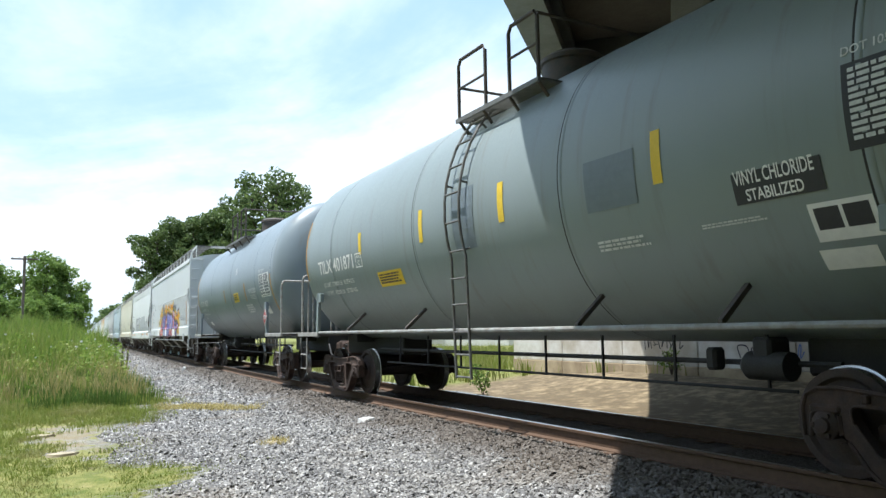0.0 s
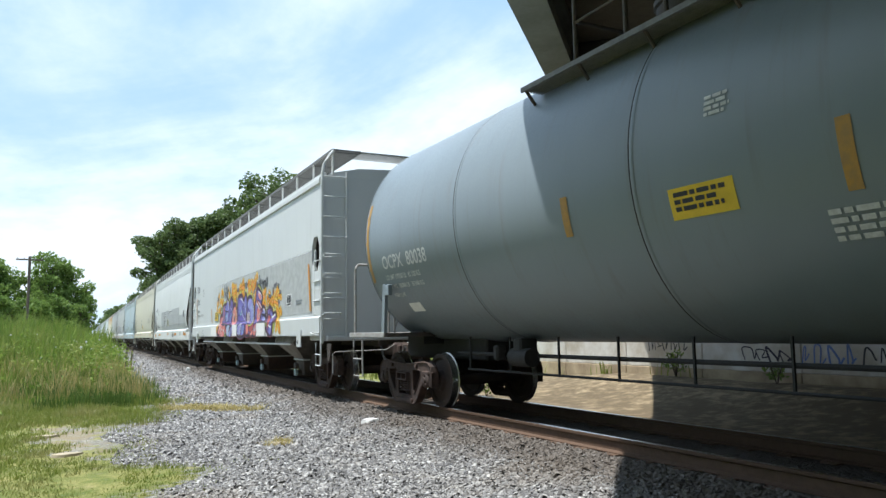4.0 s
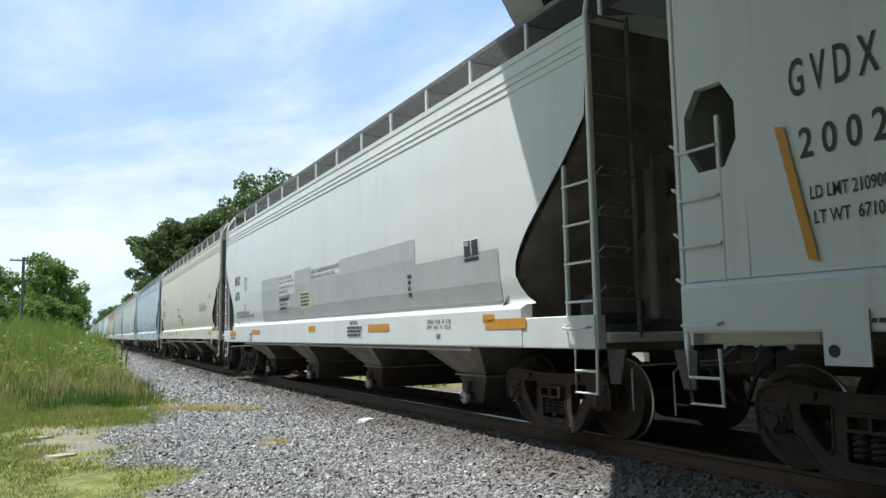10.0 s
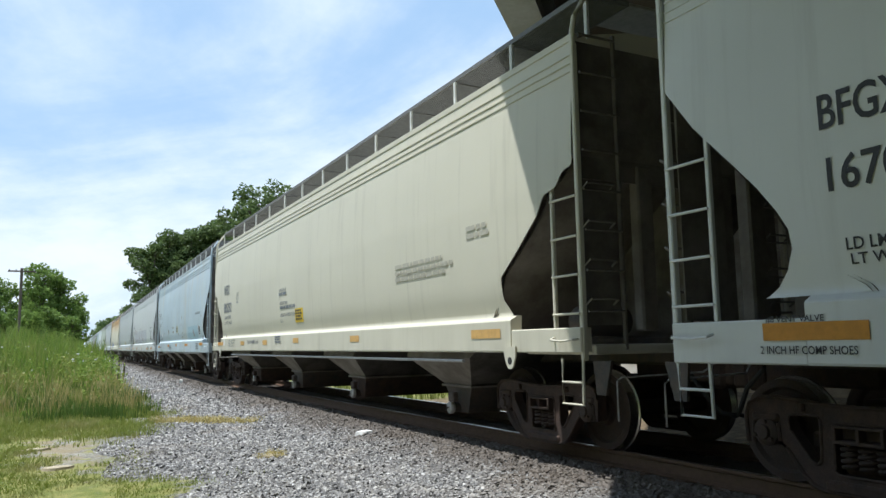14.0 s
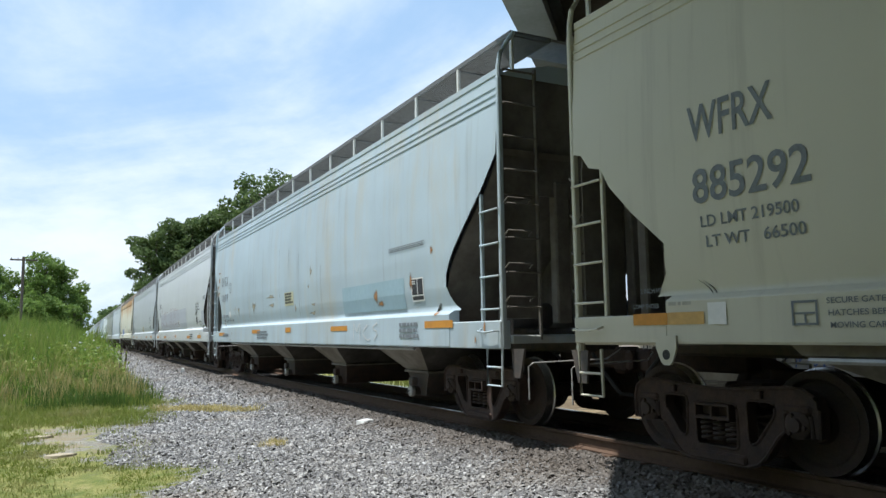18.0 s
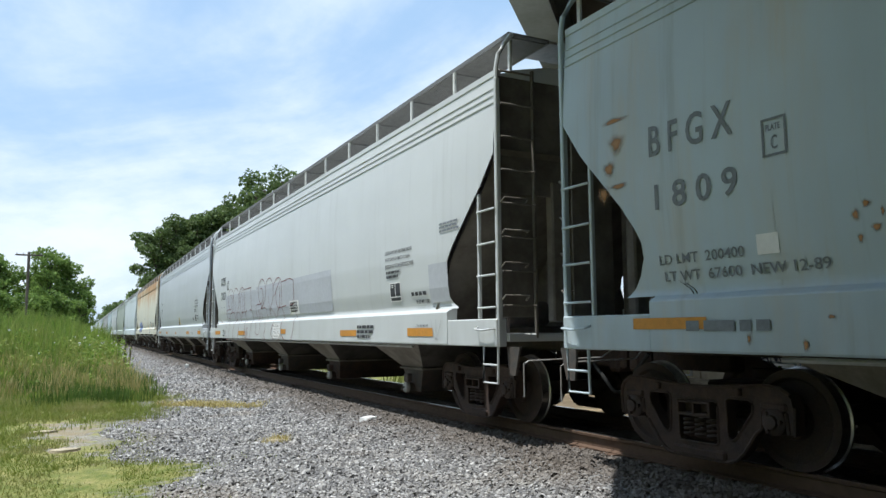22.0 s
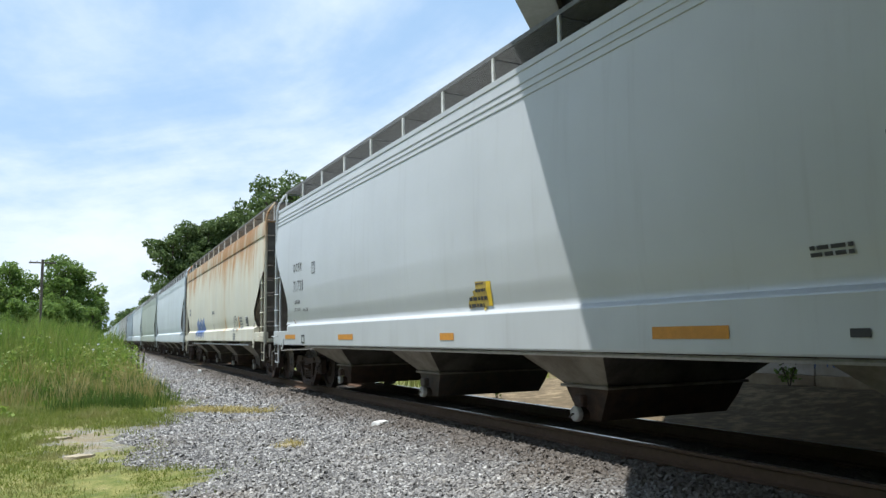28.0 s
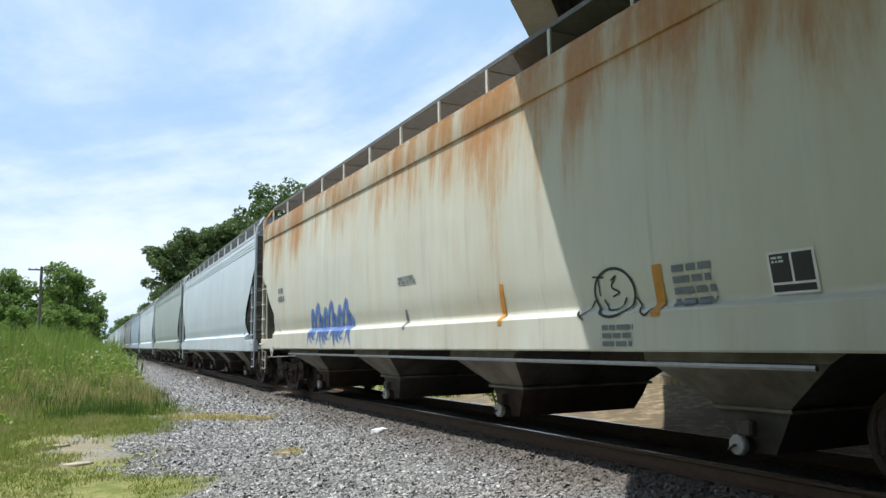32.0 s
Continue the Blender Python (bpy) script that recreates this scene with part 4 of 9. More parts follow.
WHEELSET, SIDEFRAME, SPRING, BOLSTER = wheelset_mesh(), side_frame_mesh(), spring_mesh(), bolster_mesh()
for me in (SIDEFRAME, SPRING, BOLSTER):
    me.transform(Matrix.Diagonal((1.0, .933, .933, 1.0)))
turning = []           # wheelsets that turn as the train runs


def truck(car, y, spin=True):
    b = part("truck", BOLSTER, None, car, "rust-brown cast steel truck", at=pose(0, y, WR))
    for d in (-1, 1):
        part("side_frame", SIDEFRAME, None, b, at=pose(d * 1.0, 0, 0, 0, 0, 0 if d < 0 else 180))
        for q in (-.14, 0, .14):
            part("spring", SPRING, None, b, at=pose(d * 1.0, q, 0))
    for d in (-1, 1):
        w = part("wheelset", WHEELSET, None, b, "dark steel wheels on one axle with bright rims", at=pose(0, d * BASE, 0))
        if spin:
            turning.append((w, d * BASE))


def coupler_mesh():
    s = Shape()
    s.box(-.11, .11, -.9, .28, .80, 1.02, 0.03)
    s.box(-.17, .15, .26, .46, .74, 1.06, 0.04)
    s.box(-.17, -.05, .44, .62, .76, 1.04, 0.03)
    s.box(.02, .12, .44, .56, .78, 1.02, 0.03)
    return s.mesh("coupler", IRON)


COUPLER = coupler_mesh()


def coupling(car, half):
    for d in (-1, 1):
        part("coupler", COUPLER, None, car, at=pose(0, d * half, -.06, 0, 0, 0 if d > 0 else 180))
        s = Shape().tube([(-.32, d * (half + .1), .92), (-.34, d * (half + .3), .72), (-.25, d * (half + .5), .45), (-.1, d * (half + .58), .42)], .025, 8)
        part("brake_hose", s, BLACK, car)


# ---- lettering and painted marks ----
letters = {}


def text_mesh(words):
    """Outline of the words, 1 wide and 1 high, from the built-in font."""
    if words not in letters:
        cu = bpy.data.curves.new("lettering", "FONT")
        cu.body, cu.resolution_u, cu.offset = words, 3, 0.014
        ob = bpy.data.objects.new("lettering", cu)
        me = bpy.data.meshes.new_from_object(ob)
        v = np.array([tuple(p.co) for p in me.vertices])
        lo, hi = v.min(0), v.max(0)
        letters[words] = ((v - lo) / np.maximum(hi - lo, 1e-6), [tuple(p.vertices) for p in me.polygons])
        bpy.data.objects.remove(ob)
        bpy.data.meshes.remove(me)
    return letters[words]


class Skin:
    """The near flank of a car: where a mark at (y, z) lies on it."""
    def __init__(self, car, prof=None, tank=None):
        self.car, self.prof, self.tank, self.k = car, prof, tank, 0

    def put(self, y, z, lift):
        if self.tank:
            r, zc, kx = self.tank
            a = (z - zc) / r
            return (-(r + lift * 1.2) * math.cos(a) * kx, y, zc + (r + lift) * math.sin(a))
        x = float(np.interp(z, self.prof[0], self.prof[1]))
        return (x - lift, y, z)

    def fold(self, pts, faces, fade):
        """Cut the faces where the flank's slope changes, so that a mark follows it."""
        out, done, val = list(pts), [], list(fade) if fade else None
        seen = {(round(p[0], 4), round(p[1], 4)): i for i, p in enumerate(pts)}
        for f in faces:
            zs = [pts[i][1] for i in f]
            knots = [k for k in self.prof[0] if min(zs) + .001 < k < max(zs) - .001]
            if not knots:
                done.append(f)
                continue
            edges = [self.prof[0][0]] + [k for k in knots if k > self.prof[0][0]] + [1e3]
            for lo, hi in zip(edges[:-1], edges[1:]):
                loop = [(*pts[i], fade[i] if fade else 0.0) for i in f]
                for lim, sign in ((lo, 1), (hi, -1)):
                    cut = []
                    for a, b in zip(loop, loop[1:] + loop[:1]):
                        ina, inb = sign * (a[1] - lim) >= 0, sign * (b[1] - lim) >= 0
                        if ina:
                            cut.append(a)
                        if ina != inb:
                            u = (lim - a[1]) / (b[1] - a[1])
                            cut.append(tuple(p + (q - p) * u for p, q in zip(a, b)))
                    loop = cut
                if len(loop) > 2:
                    ring = []
                    for p in loop:
                        key = (round(p[0], 4), round(p[1], 4))
                        if key not in seen:
                            seen[key] = len(out)
                            out.append((p[0], p[1]))
                            if fade:
                                val.append(p[2])
                        if seen[key] not in ring:
                            ring.append(seen[key])
                    if len(ring) > 2:
                        done.append(tuple(ring))
        kept = sorted({i for f in done for i in f})
        index = {i: k for k, i in enumerate(kept)}
        return [out[i] for i in kept], [tuple(index[i] for i in f) for f in done], [val[i] for i in kept] if fade else None

    def lay(self, name, pts, faces, mat, label="", layer=1, fade=None):
        pts, faces = [tuple(p) for p in pts], [tuple(f) for f in faces]
        if self.prof:
            pts, faces, fade = self.fold(pts, faces, fade)
        me = bpy.data.meshes.new(name)
        me.from_pydata([self.put(y, z, .0048 + .001 * layer) for y, z in pts], [], faces)
        me.materials.append(mat)
        if fade:
            me.attributes.new("spray", "FLOAT", "POINT").data.foreach_set("value", fade)
        return part(name, me, None, self.car, label)

    def text(self, words, y, z, w, h, mat=None, slant=0.0, label="painted lettering"):
        v, f = text_mesh(words)
        at = [(y - w * (p[0] + slant * p[1]), z + h * p[1]) for p in v]
        # one part a word or a group: split at the wide gaps
        ext = sorted((min(v[i][0] for i in q), max(v[i][0] for i in q)) for q in f)
        cuts, right = [], ext[0][1]
        for lo, hi in ext:
            if (lo - right) * w > .42 * h:
                cuts.append((lo + right) / 2)
            right = max(right, hi)
        cuts.append(2.0)
        low = -1.0
        for c in cuts:
            group = [q for q in f if low < v[q[0]][0] <= c]
            low = c
            used = sorted({i for q in group for i in q})
            index = {i: k for k, i in enumerate(used)}
            self.lay("lettering", [at[i] for i in used], [tuple(index[i] for i in q) for q in group], mat or INK, label, 2)

    def rect(self, y0, z0, y1, z1, mat, name="panel", label="", layer=1, n=6):
        if self.tank:
            n = max(n, 4)
        m = n if (self.tank or abs(z1 - z0) > .3) else 1
        pts = [(y, z0 + (z1 - z0) * i / m) for i in range(m + 1) for y in (y0, y1)]
        return self.lay(name, pts, [(2 * i, 2 * i + 1, 2 * i + 3, 2 * i + 2) for i in range(m)], mat, label, layer)

    def border(self, y0, z0, y1, z1, t, mat, name="stencil_frame"):
        o = [(y0, z0), (y1, z0), (y1, z1), (y0, z1)]
        i = [(y0 - t, z0 + t), (y1 + t, z0 + t), (y1 + t, z1 - t), (y0 - t, z1 - t)]
        return self.lay(name, o + i, [(k, (k + 1) % 4, 4 + (k + 1) % 4, 4 + k) for k in range(4)], mat, "", 2)

    def bars(self, y0, z0, y1, z1, rows, mat, seed=1, fill=.62, layer=5):
        """Writing too small to read, as plain bars."""
        r = random.Random(seed)
        pts, fs = [], []
        h = (z1 - z0) / rows
        for i in range(rows):
            zt = z1 - i * h
            y = y0
            end = y1 + (y0 - y1) * r.uniform(0, .22)
            while y > end:
                w = min(r.uniform(.25, 1.0) * h * 2.6, y - end)
                if w < .01:
                    break
                k = len(pts)
                pts += [(y, zt - h * fill), (y - w, zt - h * fill), (y - w, zt), (y, zt)]
                fs.append((k, k + 1, k + 2, k + 3))
                y -= w + h * .35
        return self.lay("small_print", pts, fs, mat, "", layer)

    def stroke(self, line, t, mat, name="graffiti_stroke", label="", layer=2, closed=False):
        """A sprayed line of width t through the points (y, z), smoothed."""
        p = [Vector(q) for q in line]
        if closed:
            p = [p[-1]] + p + [p[0], p[1]]
        else:
            p = [p[0]] + p + [p[-1]]
        c = []
        for i in range(1, len(p) - 2):
            for k in range(6):
                u = k / 6
                a, b, d, e = p[i - 1], p[i], p[i + 1], p[i + 2]
                c.append(.5 * ((2 * b) + (d - a) * u + (2 * a - 5 * b + 4 * d - e) * u * u + (3 * b - a - 3 * d + e) * u ** 3))
        c.append(p[-2])
        pts = []
        for i, q in enumerate(c):
            d = c[min(i + 1, len(c) - 1)] - c[max(i - 1, 0)]
            nrm = Vector((-d.y, d.x)).normalized() * t / 2 if d.length > 1e-6 else Vector((0, t / 2))
            pts += [tuple(q + nrm), tuple(q - nrm)]
        return self.lay(name, pts, [(2 * i, 2 * i + 1, 2 * i + 3, 2 * i + 2) for i in range(len(c) - 1)], mat, label, layer)

    def blob(self, y, z, ry, rz, mat, seed=0, name="graffiti_cloud", label="", layer=1, wob=.15):
        r = random.Random(seed)
        ph = [r.uniform(0, 6.28) for _ in range(3)]
        ring = []
        for k in range(28):
            a = 2 * math.pi * k / 28
            q = 1 + wob * (math.sin(3 * a + ph[0]) + .6 * math.sin(5 * a + ph[1]) + .4 * math.sin(8 * a + ph[2]))
            ring.append((y + ry * q * math.cos(a), z + rz * q * math.sin(a)))
        return self.lay(name, [(y, z)] + ring, [(0, 1 + k, 1 + (k + 1) % 28) for k in range(28)], mat, label, layer, [1.0] + [0.0] * 28)

    def mist(self, line, t, mat, name, label="", layer=2):
        """A soft sprayed tongue along the line, thinning towards its rims and tips."""
        p = [Vector(q) for q in line]
        p = [p[0]] + p + [p[-1]]
        c = []
        for i in range(1, len(p) - 2):
            for k in range(5):
                u = k / 5
                a, b, d, e = p[i - 1], p[i], p[i + 1], p[i + 2]
                c.append(.5 * ((2 * b) + (d - a) * u + (2 * a - 5 * b + 4 * d - e) * u * u + (3 * b - a - 3 * d + e) * u ** 3))
        c.append(p[-2])
        n = len(c)
        pts, fade = [], []
        for i, q in enumerate(c):
            d = c[min(i + 1, n - 1)] - c[max(i - 1, 0)]
            w = t * (.55 + .45 * math.sin(math.pi * i / (n - 1)))
            nrm = Vector((-d.y, d.x)).normalized() * w if d.length > 1e-6 else Vector((0, w))
            pts += [tuple(q + nrm), tuple(q), tuple(q - nrm)]
            fade += [0.0, min(1.0, 4.0 * min(i, n - 1 - i) / (n - 1)), 0.0]
        return self.lay(name, pts, [(3 * i + j, 3 * i + j + 1, 3 * i + j + 4, 3 * i + j + 3) for i in range(n - 1) for j in (0, 1)], mat, label, layer, fade)

    def shape(self, outline, mat, name="graffiti_letter", label="", layer=2, soft=0):
        for _ in range(soft):
            # round the corners off
            pairs = list(zip(outline, outline[1:] + outline[:1]))
            outline = [q for (a, b), (c, d) in pairs for q in ((a * .75 + c * .25, b * .75 + d * .25), (a * .25 + c * .75, b * .25 + d * .75))]
        tris = geometry.tessellate_polygon([[Vector((y, z, 0)) for y, z in outline]])
        return self.lay(name, outline, tris, mat, label, layer)


def hazard(car, x, y, z):
    """A diamond hazard placard with its number."""
    r = .22
    for k, (q, mat) in enumerate(((r, SIGNWHITE), (r * .9, REDP))):
        part("placard", Shape().prism([(y - q, z), (y, z - q), (y + q, z), (y, z + q)], x - .006 * k - .003, x - .006 * k, "x"), mat, car, "red diamond hazard placard")
    part("placard_band", Shape().box(x - .012, x - .0091, y - .125, y + .125, z - .05, z + .05), SIGNWHITE, car)
    for words, w, h, zz, mat in (("1086", .2, .075, z - .037, INK), ("2", .03, .045, z - .13, SIGNWHITE)):
        v, f = text_mesh(words)
        me = bpy.data.meshes.new("lettering")
        me.from_pydata([(x - .0155, y + w / 2 - w * q[0], zz + h * q[1]) for q in v], [], f)
        me.materials.append(mat)
        part("lettering", me, None, car, "placard number")


# ---- covered hopper car ----
ROUND = ([1.0, 1.44, 1.50, 1.52, 1.8, 2.3, 2.9, 3.5, 4.05, 4.41], [-1.60, -1.60, -1.53, -1.515, -1.565, -1.595, -1.60, -1.585, -1.55, -1.52])
FLAT = ([1.0, 1.50, 1.58, 1.60, 2.3, 3.0, 4.0, 4.45], [-1.61, -1.61, -1.58, -1.575, -1.58, -1.58, -1.58, -1.58])
CURVED_CUT = ([1.50, 1.58, 1.70, 1.85, 2.0, 2.15, 2.35, 2.6, 3.0, 3.4], [1.05, 1.20, 1.32, 1.40, 1.38, 1.28, 1.10, .82, .36, 0.0])
ANGLED_CUT = ([1.50, 1.56, 1.70, 1.97, 2.3, 2.6, 2.8, 2.85, 3.0, 3.04], [1.30, 1.34, 1.46, 1.48, 1.02, .66, .52, .30, .16, 0.0])


ROUND_SKIN = ([1.0, 1.445, 1.46, 1.51, 1.53] + ROUND[0][4:], [-1.611, -1.611, -1.601, -1.535, -1.522] + ROUND[1][4:])
FLAT_SKIN = ([1.0, 1.525, 1.54, 1.60, 1.62] + FLAT[0][4:], [-1.611, -1.611, -1.601, -1.582, -1.58] + FLAT[1][4:])


def grate_mesh(length):
    """A running board: bearing bars along, cross bars over, on a frame."""
    s = Shape()
    for x in np.linspace(-.28, .28, 15):
        s.box(x - .006, x + .006, -length / 2, length / 2, -.02, .02)
    for y in np.arange(-length / 2, length / 2, .05):
        s.box(-.29, .29, y - .005, y + .005, .0, .021)
    for x in (-.30, .30):
        s.box(x - .015, x + .015, -length / 2, length / 2, -.035, .025)
    return s


cache = {}


def shared(key, make):
    if key not in cache:
        cache[key] = make()
    return cache[key]


def hopper(label, half, paint, sillpaint=None, flat=False, cut=CURVED_CUT, endpaint=None, bays=4, spin=True, capmat=None, roofmat=None, ribs=True, eyes=0.0):
    """A covered hopper car about its middle, y along the track, z = 0 at the rail heads."""
    car = tagged(new("covered_hopper_car"), label, "hopper car", group="cars of the freight train")
    prof = FLAT if flat else ROUND
    # round-sided cars get the end colour with shade painted in
    sillpaint, endpaint, roofmat = sillpaint or paint, endpaint or (paint if flat else ENDSHADE), roofmat or paint
    zt = prof[0][-1]
    z_low = 1.58 if flat else 1.50
    ye = half - .06
    zs = sorted(set([z for z in prof[0] if z >= z_low] + [z for z in cut[0] if z >= z_low]))
    side_rows = []
    for z in zs:
        c = 0.0 if flat else float(np.interp(z, *cut))
        side_rows.append((float(np.interp(z, *prof)), z, ye - c))
    cols = np.linspace(-1, 1, 19)
    far = .82            # the recess is shallower at the leading end
    for d in (1, -1):
        s = Shape()
        inset = .66 if flat else 0.0
        if flat:
            for e in (1, -1):
                # end panel with an eight-sided opening
                ya, yb, za, zb = ye - inset, ye, z_low, zt
                c = .13
                hole = [(ya + .06 + c, 2.50), (yb - .07 - c, 2.50), (yb - .07, 2.50 + 1.6 * c), (yb - .07, 3.22 - 1.6 * c), (yb - .07 - c, 3.22), (ya + .06 + c, 3.22), (ya + .06, 3.22 - 1.6 * c), (ya + .06, 2.50 + 1.6 * c)]
                rim = [(ya + .06 + c, za), (yb - .07 - c, za), (yb, 2.50 + 1.6 * c), (yb, 3.22 - 1.6 * c), (yb - .07 - c, zb), (ya + .06 + c, zb), (ya, 3.22 - 1.6 * c), (ya, 2.50 + 1.6 * c)]
                corner = {1: (yb, za), 3: (yb, zb), 5: (ya, zb), 7: (ya, za)}
                pn = Shape()
                for i in range(8):
                    j = (i + 1) % 8
                    loop = [rim[i]] + ([corner[i]] if i in corner else []) + [rim[j], hole[j], hole[i]]
                    pn.face(*[(d * -1.58, e * py, pz) for py, pz in loop])
                    pn.face((d * -1.58, e * hole[i][0], hole[i][1]), (d * -1.58, e * hole[j][0], hole[j][1]), (d * -1.50, e * hole[j][0], hole[j][1]), (d * -1.50, e * hole[i][0], hole[i][1]))
                part("end_panel", pn, paint, car, smooth=0.3)
        vs = [(d * x, q * ((ye - far * (ye - y) if q > 0 else y) - inset), z) for x, z, y in side_rows for q in cols]
        n = len(cols)
        s.add(vs, [(i * n + j, i * n + j + 1, (i + 1) * n + j + 1, (i + 1) * n + j) for i in range(len(side_rows) - 1) for j in range(n - 1)])
        part("side_sheet", s, paint, car, smooth=0.9)
        # weld seams
        for q in (-.72, -.5, -.25, 0, .25, .5, .72) if not flat else (-.45, .05, .5):
            w = Shape()
            for (x, z, y), (x2, z2, y2) in zip(side_rows[:-1], side_rows[1:]):
                w.face((d * x + d * -.0015, q * ye - .007, z), (d * x + d * -.0015, q * ye + .007, z), (d * x2 + d * -.0015, q * ye + .007, z2), (d * x2 + d * -.0015, q * ye - .007, z2))
            part("weld_seam", w, paint, car)
        # top chord ribs
        if not ribs:
            part("top_band", Shape().prism([(d * -1.50, 4.04), (d * -1.575, 4.05), (d * -1.58, 4.07), (d * -1.56, 4.409), (d * -1.50, 4.409)], -ye, ye, "y"), paint, car)
        elif not flat:
            for zr in (4.07, 4.165, 4.26):
                xr = -float(np.interp(zr, *prof)) + .013
                part("top_rib", Shape().prism([(d * -1.50, zr - .016), (d * -xr, zr - .012), (d * -xr, zr + .006), (d * -1.50, zr + .018)], -ye, ye, "y"), paint, car, smooth=0.2)
        if flat:
            part("eave_channel", Shape().prism([(d * -1.55, 4.30), (d * -1.60, 4.30), (d * -1.615, 4.31), (d * -1.615, 4.40), (d * -1.60, 4.43), (d * -1.55, 4.449)], -ye, ye, "y"), paint, car, smooth=0.2)
        part("top_chord", Shape().box(min(d * -1.45, d * -1.532), max(d * -1.45, d * -1.532), -ye, ye, zt + .001, zt + .085, 0.006), roofmat, car, smooth=0.2)
        # side sill with its sloping ledge
        zt2 = 1.58 if flat else 1.50
        run = half - (1.30 if not flat else .02)
        zb = 1.15 if flat else 1.08 if cut is ANGLED_CUT else 1.0
        o = [(d * -1.47, zb), (d * -1.60, zb), (d * -1.61, zb + .02), (d * -1.61, zt2 - .055), (d * -1.60, zt2 - .04), (d * (prof[1][2] + .02), zt2 + .01), (d * -1.45, zt2 + .01)]
        part("side_sill", Shape().prism(o, -run, run, "y"), sillpaint, car, smooth=0.2)
        if not flat:
            for e in (1, -1):
                lo, hi = sorted((e * run, e * half))
                part("end_sill_plate", Shape().box(min(d * -1.46, d * -1.605), max(d * -1.46, d * -1.605), lo + .002, hi, zb, 1.34, 0.012), sillpaint, car)
    # roof
    o = [(-1.52, zt), (-1.3, zt + .10), (-.75, zt + .22), (0, zt + .26), (.75, zt + .22), (1.3, zt + .10), (1.52, zt)]
    part("roof", Shape().prism(o, -ye, ye, "y"), roofmat, car)
    for e in (1, -1):
        y = e * ye
        if flat:
            # dark instead of the car's paint: the recess's shade put into the colour
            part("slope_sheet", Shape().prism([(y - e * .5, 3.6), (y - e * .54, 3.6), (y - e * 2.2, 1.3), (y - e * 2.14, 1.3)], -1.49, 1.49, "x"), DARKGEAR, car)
            part("end_sheet", Shape().box(-1.575, 1.575, min(y, y - e * .04), max(y, y - e * .04), 1.05, zt, 0.005), endpaint, car)
        else:
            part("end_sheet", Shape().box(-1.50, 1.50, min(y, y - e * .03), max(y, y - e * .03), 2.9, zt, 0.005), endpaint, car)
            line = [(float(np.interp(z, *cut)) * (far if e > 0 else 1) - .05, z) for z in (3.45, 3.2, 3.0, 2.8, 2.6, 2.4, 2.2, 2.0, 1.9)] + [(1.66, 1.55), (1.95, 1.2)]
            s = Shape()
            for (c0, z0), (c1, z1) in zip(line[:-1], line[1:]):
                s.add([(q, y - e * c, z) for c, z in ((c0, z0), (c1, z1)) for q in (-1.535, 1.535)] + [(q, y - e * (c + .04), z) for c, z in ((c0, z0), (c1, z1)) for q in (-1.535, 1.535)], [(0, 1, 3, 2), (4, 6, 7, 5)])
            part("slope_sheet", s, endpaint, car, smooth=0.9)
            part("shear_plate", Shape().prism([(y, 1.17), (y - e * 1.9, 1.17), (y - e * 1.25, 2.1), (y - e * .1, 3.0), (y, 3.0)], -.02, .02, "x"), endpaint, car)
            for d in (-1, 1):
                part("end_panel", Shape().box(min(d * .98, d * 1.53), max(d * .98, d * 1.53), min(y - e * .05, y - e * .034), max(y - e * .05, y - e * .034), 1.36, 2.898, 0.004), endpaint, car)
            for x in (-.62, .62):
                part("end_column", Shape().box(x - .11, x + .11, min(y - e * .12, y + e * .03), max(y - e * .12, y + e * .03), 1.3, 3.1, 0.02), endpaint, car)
        part("end_platform", Shape().box(-1.46, 1.46, min(e * (half - 1.2), e * (half + .04)), max(e * (half - 1.2), e * (half + .04)), 1.06, 1.16, 0.015), sillpaint, car)
        for d in (-1, 1):
            # corner stile that bends in to the running board
            x = d * 1.585
            post = Shape().box(min(x, x - d * .07), max(x, x - d * .07), min(e * (half - .05), e * (half + .01)), max(e * (half - .05), e * (half + .01)), 1.0, zt - .05, 0.012)
            yb = e * (half - .02)
            post.tube([(d * 1.557, yb, zt - .2), (d * 1.553, yb, zt + .08), (d * 1.52, yb, zt + .25), (d * 1.42, yb, zt + .42), (d * 1.31, yb, zt + .56)], .03, 8)
            part("corner_stile", post, paint, car)
            lad = Shape()
            y2 = e * (half - .47)
            lad.box(min(x, x - d * .045), max(x, x - d * .045), y2 - .022, y2 + .022, 1.34, 2.95, 0.008)
            ladder = part("side_ladder", lad, paint, car)
            rung_me = shared(("side_rung", paint.name), lambda: Shape().tube([(0, -.225, 0), (0, .225, 0)], .014, 6).mesh("rung", paint))
            for z in (1.48, 1.88, 2.28, 2.70):
                part("rung", rung_me, None, ladder, at=pose(x + d * .012, (yb + y2) / 2, z))
            rung = Shape()
            ry = e * (half + .045)
            rung.box(min(d * 1.02, d * 1.06), max(d * 1.02, d * 1.06), min(ry, ry - e * .05), max(ry, ry - e * .05), 1.1, zt + .1, 0.008)
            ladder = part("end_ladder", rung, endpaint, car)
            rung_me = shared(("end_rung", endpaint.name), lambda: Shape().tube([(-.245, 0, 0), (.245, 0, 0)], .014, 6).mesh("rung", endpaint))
            for z in np.arange(1.5, zt + .05, .42):
                part("rung", rung_me, None, ladder, at=pose(d * 1.285, ry, z))
            st = Shape()
            xs = d * 1.57
            st.tube([(xs, yb, 1.02), (xs, yb - e * .02, .56), (xs, yb - e * .36, .56), (xs, yb - e * .35, 1.02)], .018, 6)
            st.tube([(xs, yb - e * .01, .78), (xs, yb - e * .36, .78)], .014, 6)
            part("sill_step", st, sillpaint, car)
